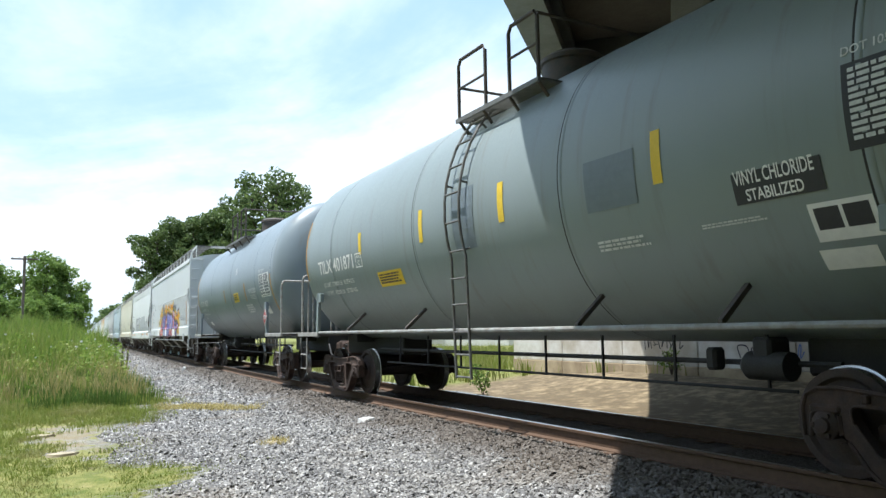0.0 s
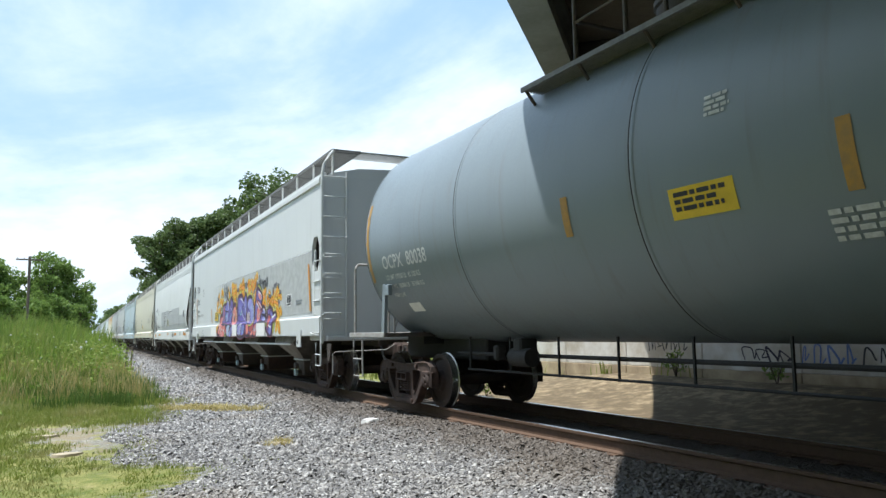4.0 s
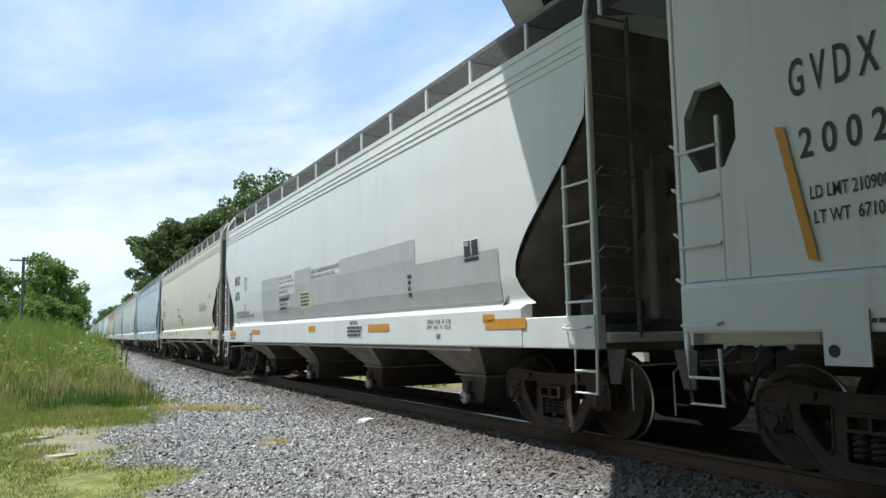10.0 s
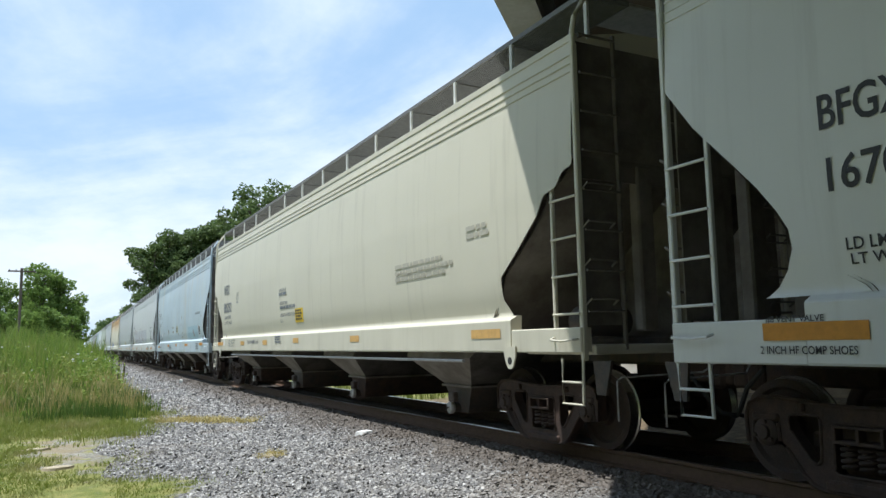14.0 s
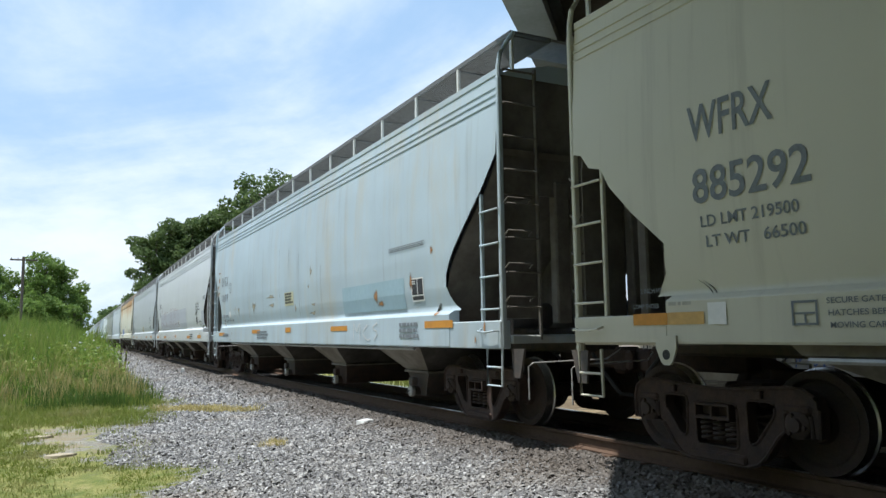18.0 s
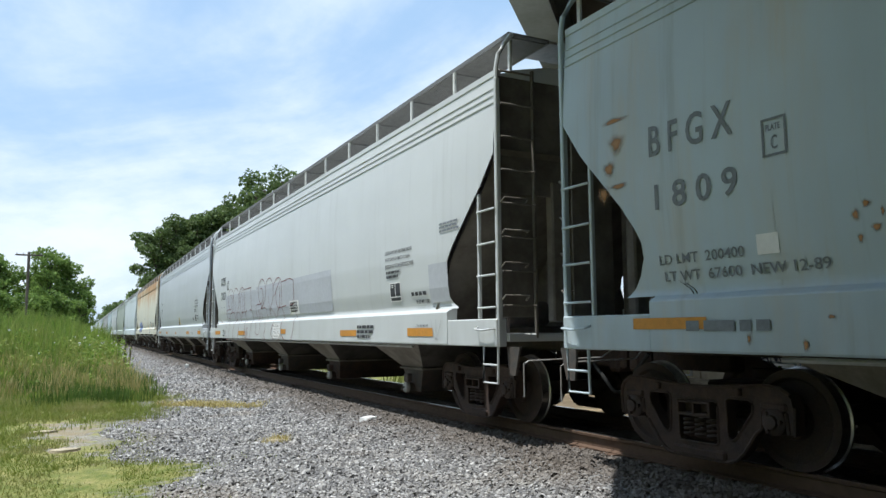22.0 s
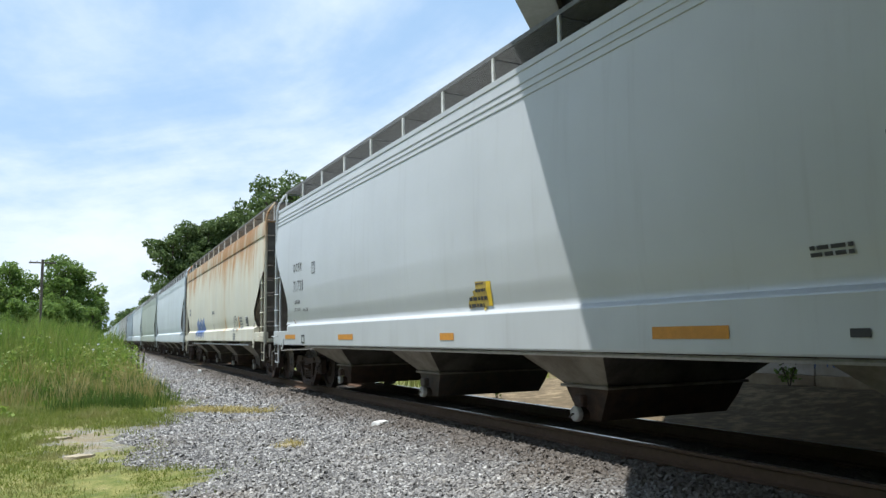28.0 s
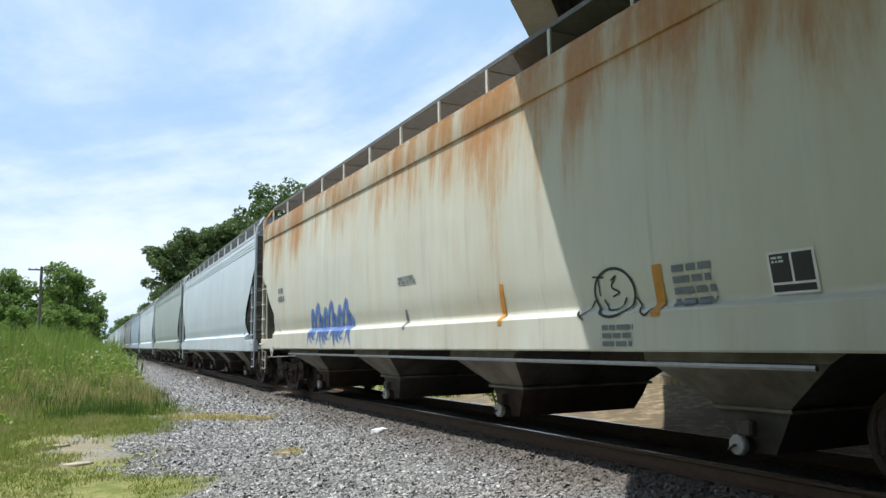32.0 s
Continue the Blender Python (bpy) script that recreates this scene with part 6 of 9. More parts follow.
# marks of the grey-green tank car
mk.text("TILX 401871", 5.85, 2.37, 1.93, 0.27, SIGNWHITE, label="pale painted car lettering")
mk.text("LD LMT  179800 LB   81550 KG", 5.74, 2.10, 1.67, 0.09, SIGNWHITE)
mk.text("LT WT   83200 LB   37750 KG", 5.72, 1.92, 1.65, 0.09, SIGNWHITE)
mk.border(3.79, 2.36, 3.49, 2.62, 0.02, SIGNWHITE)
mk.text("PLATE", 3.73, 2.53, 0.18, 0.05, SIGNWHITE)
mk.text("C", 3.68, 2.40, 0.08, 0.09, SIGNWHITE)
mk.rect(-3.78, 2.51, -3.90, 3.01, YELLOW, "stripe", "yellow reflective stripe", 1)
mk.rect(-1.11, 2.52, -1.24, 3.02, YELLOW, "stripe", "yellow reflective stripe", 1)
mk.rect(1.12, 2.52, 1.00, 3.01, YELLOW, "stripe", "yellow reflective stripe", 1)
mk.rect(3.58, 2.58, 3.46, 2.97, YELLOW, "stripe", "yellow reflective stripe", 1)
mk.rect(6.64, 2.3, 6.57, 3.6, AMBER, "stripe", "amber reflective stripe", 1)
mk.rect(0.06, 2.28, -0.5, 3.12, TANKPATCH, "patch_panel", "darker grey panel behind the ladder", 1)
mk.rect(2.93, 1.93, 1.97, 2.2, YELLOW, "placard", "yellow placard with unreadable lines", 1)
mk.bars(2.87, 1.97, 2.03, 2.16, 4, INK, 4)
mk.rect(-4.64, 2.17, -5.44, 2.43, INK, "placard", "black placard with white lettering", 1)
mk.text("VINYL CHLORIDE", -4.66, 2.33, 0.72, 0.12, SIGNWHITE)
mk.text("STABILIZED", -4.75, 2.19, 0.52, 0.10, SIGNWHITE)
mk.rect(-5.24, 1.76, -5.75, 2.08, SIGNWHITE, "label_panel", "white-edged black stencil panel", 1)
mk.rect(-5.28, 1.86, -5.48, 2.04, INK, "stencil_field", "", 2)
mk.rect(-5.51, 1.86, -5.71, 2.04, INK, "stencil_field", "", 2)
mk.rect(-5.2, 1.5, -5.65, 1.69, SIGNWHITE, "paint_patch", "white paint patch", 1)
mk.rect(-2.8, 2.38, -3.55, 2.91, TANKPATCH, "paint_patch", "darker grey repainted square", 1)
mk.bars(-2.83, 1.94, -3.6, 2.07, 3, PALEINK, 5)
mk.bars(-4.22, 2.01, -4.97, 2.06, 2, PALEINK, 6)
mk.rect(-5.67, 2.4, -6.82, 3.02, INK, "data_panel", "black test data panel", 1)
mk.bars(-5.72, 2.45, -6.77, 2.98, 11, PALEINK, 7)
mk.text("DOT 105J300W", -5.67, 3.06, 0.62, 0.09, PALEINK)

# marks of the slate tank car
mk_b.text("OCPX  80038", 5.49, 2.25, 1.64, 0.23, PALEINK, label="pale painted car lettering")
mk_b.text("LD LMT 179200 LB   81 300 KG", 5.48, 2.06, 1.28, 0.09, PALEINK)
mk_b.text("LT WT   83800 LB   38 000 KG", 5.46, 1.90, 1.27, 0.08, PALEINK)
mk_b.text("NEW 11-90", 5.44, 1.73, 0.42, 0.08, PALEINK)
mk_b.rect(6.10, 2.05, 5.98, 3.45, AMBER, "stripe", "amber reflective stripe", 1)
mk_b.rect(5.11, 1.4, 4.69, 1.59, SIGNWHITE, "paint_patch", "white paint patch", 1)
mk_b.rect(-2.79, 2.14, -2.91, 2.68, AMBER, "stripe", "amber reflective stripe", 1)
mk_b.rect(0.46, 2.2, 0.34, 2.64, AMBER, "stripe", "amber reflective stripe", 1)
mk_b.rect(-6.01, 1.67, -6.13, 2.71, AMBER, "stripe", "amber reflective stripe", 1)
mk_b.rect(-1.12, 2.16, -1.85, 2.45, YELLOW, "placard", "yellow placard with unreadable lines", 1)
mk_b.bars(-1.1800000000000002, 2.21, -1.79, 2.41, 3, INK, 8)
mk_b.text("VINYL CHLORIDE", -3.3, 2.33, 0.97, 0.14, PALEINK)
mk_b.text("STABILIZED", -3.47, 2.16, 0.67, 0.13, PALEINK)
mk_b.bars(-2.59, 1.74, -3.54, 2.03, 4, PALEINK, 9)
mk_b.bars(-1.61, 2.98, -1.89, 3.18, 4, PALEINK, 10)
mk_b.rect(-4.79, 2.16, -5.89, 2.78, SIGNWHITE, "data_panel", "white test data table", 1)
mk_b.rect(-4.82, 2.190, -5.86, 2.202, INK, "table_line", "", 2)
mk_b.rect(-4.82, 2.273, -5.86, 2.285, INK, "table_line", "", 2)
mk_b.rect(-4.82, 2.356, -5.86, 2.368, INK, "table_line", "", 2)
mk_b.rect(-4.82, 2.439, -5.86, 2.451, INK, "table_line", "", 2)
mk_b.rect(-4.82, 2.522, -5.86, 2.534, INK, "table_line", "", 2)
mk_b.rect(-4.82, 2.605, -5.86, 2.617, INK, "table_line", "", 2)
mk_b.rect(-4.82, 2.688, -5.86, 2.700, INK, "table_line", "", 2)
mk_b.rect(-5.34, 2.19, -5.352, 2.74, INK, "table_line", "", 2)
mk_b.rect(-5.56, 2.19, -5.572, 2.74, INK, "table_line", "", 2)
mk_b.rect(-5.72, 2.19, -5.737, 2.74, INK, "table_line", "", 2)
mk_b.bars(-4.84, 2.20, -5.29, 2.76, 7, FADEINK, 11)
mk_b.bars(-5.38, 2.20, -5.84, 2.76, 7, FADEINK, 12)
mk_b.text("DOT 105J300W", -4.79, 2.81, 0.62, 0.09, PALEINK)
mk_b.rect(-4.84, 1.66, -5.22, 1.88, SIGNWHITE, "paint_patch", "white paint patch", 1)

# marks of the light grey hopper car
mk_c.text("G V D X", 8.06, 2.88, 0.68, 0.29, INK, label="black painted car lettering")
mk_c.text("2 0 0 2", 8.01, 2.41, 0.66, 0.23, INK, label="black painted car lettering")
mk_c.text("LD LMT 210900", 7.95, 2.10, 0.58, 0.10, INK)
mk_c.text("LT WT  67100", 7.93, 1.92, 0.56, 0.10, INK)
mk_c.text("NEW 3-96", 6.85, 1.94, 0.39, 0.08, INK)
mk_c.border(6.55, 2.71, 6.3, 2.97, 0.02, INK)
mk_c.text("PLATE", 6.50, 2.88, 0.15, 0.05, INK)
mk_c.text("C", 6.46, 2.75, 0.07, 0.09, INK)
mk_c.shape([(8.2, 2.7), (8.12, 2.68), (7.91, 1.66), (7.99, 1.67)], ORANGE, "stripe", "orange reflective stripe", 15)
mk_c.shape([(4.4, 2.15), (4.31, 2.14), (4.21, 1.65), (4.29, 1.66)], ORANGE, "stripe", "orange reflective stripe", 15)
mk_c.shape([(-8.31, 2.7), (-8.43, 2.68), (-8.6, 1.67), (-8.48, 1.68)], ORANGE, "stripe", "orange reflective stripe", 15)
mk_c.rect(1.79, 1.67, 1.67, 2.12, ORANGE, "stripe", "orange reflective stripe", 15)
mk_c.rect(-0.27, 1.67, -0.39, 2.12, ORANGE, "stripe", "orange reflective stripe", 15)
mk_c.rect(3.6, 1.71, 2.92, 2.0, YELLOW, "placard", "yellow placard with unreadable lines", 14)
mk_c.bars(3.55, 1.74, 2.97, 1.97, 4, INK, 13, layer=15)
mk_c.rect(-6.5, 1.85, -6.91, 2.13, SIGNWHITE, "label_panel", "white-edged black consolidated stencil", 1)
mk_c.rect(-6.525, 1.928, -6.697, 2.113, INK, "stencil_field", "", 2)
mk_c.rect(-6.717, 1.928, -6.885, 2.113, INK, "stencil_field", "", 2)
mk_c.rect(-6.525, 1.867, -6.885, 1.912, INK, "stencil_field", "", 2)
mk_c.bars(-6.541, 2.046, -6.664, 2.096, 2, PALEINK, 3)
mk_c.bars(-7.34, 1.84, -7.9, 1.96, 2, FADEINK, 14)
mk_c.bars(7.55, 1.19, 7.06, 1.24, 1, INK, 15)
mk_c.border(6.35, 1.18, 6.12, 1.38, 0.02, INK)
mk_c.rect(4.35, 1.17, 3.15, 1.5, SIGNWHITE, "paint_patch", "white paint patch", 3)
mk_c.rect(0.12, 1.17, -0.62, 1.52, SIGNWHITE, "paint_patch", "white paint patch", 14)
mk_c.rect(-3.4, 1.17, -4.42, 1.51, SIGNWHITE, "paint_patch", "white paint patch", 14)
mk_c.text("EXW 10-8 H 8-5", -3.7, 1.41, 0.5, 0.06, INK)
mk_c.text("EW  9-8 H 15-1", -3.7, 1.31, 0.5, 0.06, INK)
mk_c.text("CU FT 5851", -3.7, 1.21, 0.37, 0.06, INK)

# marks of the pale grey hopper car
mk_d.text("BFGX", 7.58, 2.66, 0.64, 0.26, INK, label="black painted car lettering")
mk_d.text("1670", 7.55, 2.21, 0.54, 0.25, INK, label="black painted car lettering")
mk_d.text("LD LMT 196000 LBS 88900 KGS LO", 7.47, 1.79, 1.66, 0.09, INK)
mk_d.text("LT WT  67000 LBS 30400 KGS  NEW 7-89", 7.45, 1.69, 2.08, 0.08, INK)
mk_d.border(6.35, 2.47, 6.05, 2.8, 0.02, INK)
mk_d.text("PLATE", 6.29, 2.69, 0.18, 0.06, INK)
mk_d.text("C", 6.24, 2.52, 0.08, 0.12, INK)
mk_d.rect(6.48, 1.92, 6.28, 2.06, PATCHGREY, "paint_patch", "grey paint square", 1)
mk_d.rect(8.16, 1.18, 7.33, 1.31, ORANGE, "stripe", "orange reflective stripe", 1)
mk_d.text("#8 VENT VALVE", 8.13, 1.31, 0.48, 0.05, INK)
mk_d.text("2 INCH HF COMP SHOES", 8.19, 1.08, 0.77, 0.06, INK)
mk_d.rect(5.34, 1.22, 4.48, 1.33, ORANGE, "stripe", "orange reflective stripe", 1)
mk_d.rect(0.26, 1.25, -0.19, 1.36, ORANGE, "stripe", "orange reflective stripe", 1)
mk_d.rect(-3.1, 1.22, -4.0, 1.34, ORANGE, "stripe", "orange reflective stripe")
mk_d.rect(-7.0, 1.22, -7.9, 1.34, ORANGE, "stripe", "orange reflective stripe")
mk_d.border(5.58, 1.05, 5.36, 1.24, 0.03, INK)
mk_d.rect(4.36, 1.56, 2.71, 2.59, PATCHGREY, "paint_patch", "darker grey repainted patch")
mk_d.rect(2.71, 1.56, 1.38, 2.12, PATCHGREY, "paint_patch", "darker grey repainted patch")
mk_d.rect(1.38, 1.56, 0.17, 2.61, PATCHGREY, "paint_patch", "darker grey repainted patch")
mk_d.rect(0.17, 1.56, -1.6, 2.35, PATCHGREY, "paint_patch", "darker grey repainted patch")
mk_d.rect(-1.6, 1.56, -4.95, 2.59, PATCHGREY, "paint_patch", "darker grey repainted patch")
mk_d.rect(-4.95, 1.56, -7.3, 2.2, PATCHGREY, "paint_patch", "darker grey repainted patch")
mk_d.rect(2.73, 2.1, 1.43, 2.58, LABELGREY, "label_patch", "white label patch", 1)
mk_d.rect(2.69, 1.7, 1.8, 2.09, LABELGREY, "label_patch", "white label patch", 1)
mk_d.text("CAUTION: DO NOT USE STEAM", 2.69, 2.48, 1.05, 0.07, INK)
mk_d.text("BOILING WATER OR SHARP OBJECTS", 2.69, 2.375, 1.22, 0.07, INK)
mk_d.text("TO CLEAN. ENTER CAR WITH CLEAN", 2.69, 2.27, 1.2, 0.07, INK)
mk_d.text("SOFT SOLED SHOES", 2.69, 2.165, 0.72, 0.07, INK)
mk_d.bars(2.65, 1.97, 1.85, 2.05, 1, INK, 117)
mk_d.text("APPLIED 8-89", 2.64, 1.87, 0.55, 0.065, INK)
mk_d.bars(2.63, 1.76, 2.0, 1.84, 1, INK, 119)
mk_d.text("CONSULT OWNER BEFORE WELDING ON CAR BODY", 0.15, 2.45, 1.75, 0.085, INK)
mk_d.text("SHARP OBJECTS MUST NOT CONTACT LINING", 0.15, 2.33, 1.5, 0.085, INK)
mk_d.rect(0.99, 1.74, 0.24, 2.11, PALEYELLOW, "placard", "pale yellow placard with unreadable lines", 3)
mk_d.bars(0.94, 1.78, 0.29, 2.08, 4, INK, 16)
mk_d.text("CAUTION", -2.2, 1.35, 0.4, 0.07, INK)
mk_d.bars(-2.1, 1.12, -2.9, 1.32, 3, INK, 17)
mk_d.rect(-6.44, 2.08, -6.86, 2.39, SIGNWHITE, "label_panel", "white-edged black consolidated stencil", 1)
mk_d.rect(-6.465, 2.167, -6.642, 2.371, INK, "stencil_field", "", 2)
mk_d.rect(-6.663, 2.167, -6.835, 2.371, INK, "stencil_field", "", 2)
mk_d.rect(-6.465, 2.099, -6.835, 2.148, INK, "stencil_field", "", 2)
mk_d.bars(-6.482, 2.297, -6.608, 2.353, 2, PALEINK, 3)
mk_d.bars(-4.66, 1.7, -4.81, 2.07, 4, INK, 40)
mk_d.text("EXW 10-8  H  3-8", -5.38, 1.31, 0.70, 0.06, INK)
mk_d.text("EW  8-0  H  15-2", -5.38, 1.24, 0.70, 0.05, INK)
mk_d.text("5800", -5.65, 1.10, 0.14, 0.07, INK)
mk_d.rect(-6.94, 1.3, -7.22, 1.4, ORANGE, "stripe", "orange reflective stripe", 1)

# marks of the cream hopper car
mk_e.text("WFRX", 8.18, 2.79, 0.85, 0.31, FADEINK, label="dark painted car lettering")
mk_e.text("885292", 8.16, 2.25, 1.11, 0.30, FADEINK, label="dark painted car lettering")
mk_e.text("LD LMT 219500", 8.1, 2.05, 0.93, 0.10, FADEINK)
mk_e.text("LT WT   66500", 8.06, 1.88, 0.93, 0.10, FADEINK)
mk_e.border(6.35, 2.48, 6.12, 2.77, 0.02, FADEINK)
mk_e.text("PLATE", 6.30, 2.67, 0.14, 0.05, FADEINK)
mk_e.text("C", 6.27, 2.53, 0.06, 0.10, FADEINK)
mk_e.rect(8.93, 1.245, 8.50, 1.35, ORANGE, "stripe", "orange reflective stripe", 1)
mk_e.rect(8.495, 1.245, 8.09, 1.35, ORANGEPALE, "stripe", "pale orange reflective stripe", 1)
mk_e.text("2 INCH HF", 8.91, 1.535, 0.27, 0.045, FADEINK)
mk_e.text("COMP SHOES", 8.93, 1.395, 0.33, 0.04, FADEINK)
mk_e.bars(8.48, 1.39, 8.2, 1.44, 1, FAINTINK, 71)
mk_e.rect(5.66, 1.24, 5.2, 1.35, ORANGEPALE, "stripe", "pale orange reflective stripe", 1)
mk_e.rect(3.13, 1.23, 2.68, 1.35, ORANGEPALE, "stripe", "pale orange reflective stripe", 1)
mk_e.rect(0.41, 1.26, -0.01, 1.37, ORANGEPALE, "stripe", "pale orange reflective stripe", 1)
mk_e.rect(-3.2, 1.25, -3.65, 1.36, ORANGEPALE, "stripe", "pale orange reflective stripe")
mk_e.rect(-7.6, 1.25, -8.3, 1.36, ORANGEPALE, "stripe", "pale orange reflective stripe")
mk_e.text("DO NOT HAMMER ON CAR", 4.85, 1.27, 1.28, 0.10, FADEINK)
mk_e.text("EXTERIOR PAINT", 1.66, 2.47, 0.6, 0.075, FADEINK)
mk_e.bars(1.66, 2.34, 0.81, 2.45, 1, FADEINK, 152)
mk_e.text("INTERIOR LINING", 1.6, 2.16, 0.65, 0.075, FADEINK)
mk_e.bars(1.6, 2.02, 0.30, 2.13, 1, FADEINK, 154)
mk_e.text("APPLIED TO INTERIOR OF CAR", 1.6, 1.88, 1.25, 0.075, FADEINK)
mk_e.text("05-19", 1.6, 1.74, 0.2, 0.075, FADEINK)
mk_e.rect(0.39, 1.71, -0.21, 2.02, YELLOW, "placard", "yellow placard with unreadable lines", 1)
mk_e.bars(0.34, 1.74, -0.15999999999999998, 1.99, 4, INK, 20)
mk_e.bars(1.92, 1.25, 1.4, 1.44, 3, FADEINK, 21)
mk_e.border(7.27, 1.22, 7.06, 1.40, 0.018, FADEINK)
mk_e.rect(7.25, 1.30, 7.08, 1.315, FADEINK, "stencil_line")
mk_e.rect(7.17, 1.24, 7.155, 1.30, FADEINK, "stencil_line")
mk_e.text("SECURE GATES AND", 6.99, 1.37, 0.62, 0.042, FADEINK)
mk_e.text("HATCHES BEFORE", 6.98, 1.285, 0.54, 0.042, FADEINK)
mk_e.text("MOVING CAR", 6.97, 1.20, 0.40, 0.042, FADEINK)
mk_e.bars(-5.2, 2.12, -7.2, 2.42, 3, FAINTINK, 23)
mk_e.bars(-7.5, 2.5, -8.1, 2.7, 2, FAINTINK, 24)
mk_e.rect(8.05, 1.24, 7.86, 1.42, SIGNWHITE, "paint_patch", "white paint square")

# marks of the pale blue hopper car
mk_f.text("B F G X", 7.88, 2.77, 0.95, 0.29, FADEINK, label="worn stencilled car lettering")
mk_f.text("1 8 0 9", 7.83, 2.27, 0.92, 0.24, FADEINK, label="worn stencilled car lettering")
mk_f.text("LD LMT  200400", 7.83, 1.77, 0.93, 0.09, FADEINK)
mk_f.text("LT WT  67600  NEW 12-89", 7.79, 1.62, 1.61, 0.09, FADEINK)
mk_f.border(6.66, 2.51, 6.44, 2.81, 0.02, FADEINK)
mk_f.text("PLATE", 6.62, 2.71, 0.13, 0.05, FADEINK)
mk_f.text("C", 6.58, 2.56, 0.06, 0.11, FADEINK)
mk_f.rect(8.15, 1.20, 7.28, 1.30, ORANGE, "stripe", "orange reflective stripe", 1)
mk_f.rect(3.52, 1.25, 2.64, 1.35, ORANGE, "stripe", "orange reflective stripe", 1)
mk_f.rect(0.19, 1.26, -0.25, 1.37, ORANGE, "stripe", "orange reflective stripe", 1)
mk_f.rect(-3.04, 1.26, -3.96, 1.35, ORANGE, "stripe", "orange reflective stripe", 1)
mk_f.rect(-7.19, 1.27, -8.05, 1.37, ORANGE, "stripe", "orange reflective stripe", 1)
mk_f.rect(6.78, 1.77, 6.58, 1.93, SIGNWHITE, "paint_patch", "white paint square", 1)
mk_f.bars(7.5, 1.13, 6.45, 1.27, 1, FADEINK, 179)
mk_f.rect(-6.66, 1.67, -7.08, 2.02, SIGNWHITE, "label_panel", "white-edged black consolidated stencil", 1)
mk_f.rect(-6.685, 1.768, -6.862, 1.999, INK, "stencil_field", "", 2)
mk_f.rect(-6.883, 1.768, -7.055, 1.999, INK, "stencil_field", "", 2)
mk_f.rect(-6.685, 1.691, -7.055, 1.747, INK, "stencil_field", "", 2)
mk_f.bars(-6.702, 1.915, -6.828, 1.978, 2, PALEINK, 3)
mk_f.bars(-5.87, 2.47, -7.32, 2.55, 3, FADEINK, 25)
mk_f.rect(0.39, 1.87, -0.34, 2.18, PALEYELLOW, "placard", "pale yellow placard with unreadable lines", 1)
mk_f.bars(0.34, 1.9000000000000001, -0.29000000000000004, 2.16, 4, INK, 26)
mk_f.bars(2.94, 1.09, 1.72, 1.31, 3, FADEINK, 27)
mk_f.rect(-3.6, 1.58, -6.4, 2.05, BLUEPATCH, "paint_patch", "bluer repainted patch", 0)
mk_f.bars(-6.3, 1.1, -7.0, 1.36, 3, FADEINK, 28)
mk_f.stroke([(-4.3, 1.1), (-4.3, 1.38), (-4.45, 1.25), (-4.6, 1.38), (-4.6, 1.1)], 0.025, PALEINK)
mk_f.stroke([(-4.95, 1.35), (-4.75, 1.22), (-4.95, 1.1), (-5.1, 1.12)], 0.025, PALEINK)
mk_f.stroke([(-5.4, 1.38), (-5.2, 1.3), (-5.4, 1.22), (-5.25, 1.1)], 0.025, PALEINK)

# marks of the off-white hopper car
mk_g.text("OCPX", 8.03, 2.72, 0.74, 0.27, INK, label="black painted car lettering")
mk_g.text("71531", 7.99, 2.25, 0.79, 0.25, INK, label="black painted car lettering")
mk_g.bars(7.96, 1.99, 7.28, 2.01, 1, FADEINK, 29)
mk_g.bars(7.92, 1.84, 7.28, 1.86, 1, FADEINK, 30)
mk_g.border(6.99, 2.55, 6.73, 2.82, 0.02, INK)
mk_g.text("PLATE", 6.94, 2.73, 0.16, 0.05, INK)
mk_g.text("C", 6.90, 2.59, 0.07, 0.10, INK)
mk_g.rect(8.85, 1.12, 7.96, 1.24, ORANGE, "stripe", "orange reflective stripe", 1)
mk_g.rect(5.07, 1.11, 4.18, 1.23, ORANGE, "stripe", "orange reflective stripe", 1)
mk_g.rect(0.14, 1.15, -0.29, 1.26, ORANGE, "stripe", "orange reflective stripe", 1)
mk_g.rect(-7.27, 1.12, -8.15, 1.24, ORANGE, "stripe", "orange reflective stripe", 1)
mk_g.rect(-4.18, 1.11, -5.05, 1.22, ORANGE, "stripe", "orange reflective stripe", 1)
mk_g.border(7.46, 1.07, 7.22, 1.25, 0.03, INK)
mk_g.rect(-6.49, 1.66, -6.93, 1.97, SIGNWHITE, "label_panel", "white-edged black consolidated stencil", 1)
mk_g.rect(-6.516, 1.747, -6.701, 1.951, INK, "stencil_field", "", 2)
mk_g.rect(-6.723, 1.747, -6.904, 1.951, INK, "stencil_field", "", 2)
mk_g.rect(-6.516, 1.679, -6.904, 1.728, INK, "stencil_field", "", 2)
mk_g.bars(-6.534, 1.877, -6.666, 1.933, 2, PALEINK, 3)
mk_g.text("CAUTION: DO NOT USE STEAM, BOILING", -6.35, 2.42, 1.05, 0.065, INK)
mk_g.text("WATER OR SHARP OBJECTS TO CLEAN.", -6.35, 2.31, 1.0, 0.065, INK)
mk_g.text("ENTER CAR WITH CLEAN SOFT SOLED SHOES", -6.35, 2.20, 1.1, 0.065, INK)
mk_g.bars(-6.38, 2.02, -6.95, 2.16, 2, INK, 31)
mk_g.bars(-7.32, 1.69, -8.00, 1.78, 1, INK, 217)
mk_g.text("APPLIED MRT 11-2008", -7.45, 1.60, 0.46, 0.06, INK)
mk_g.text("2 INCH HF COMP SHOES", -7.59, 1.26, 0.40, 0.03, INK)
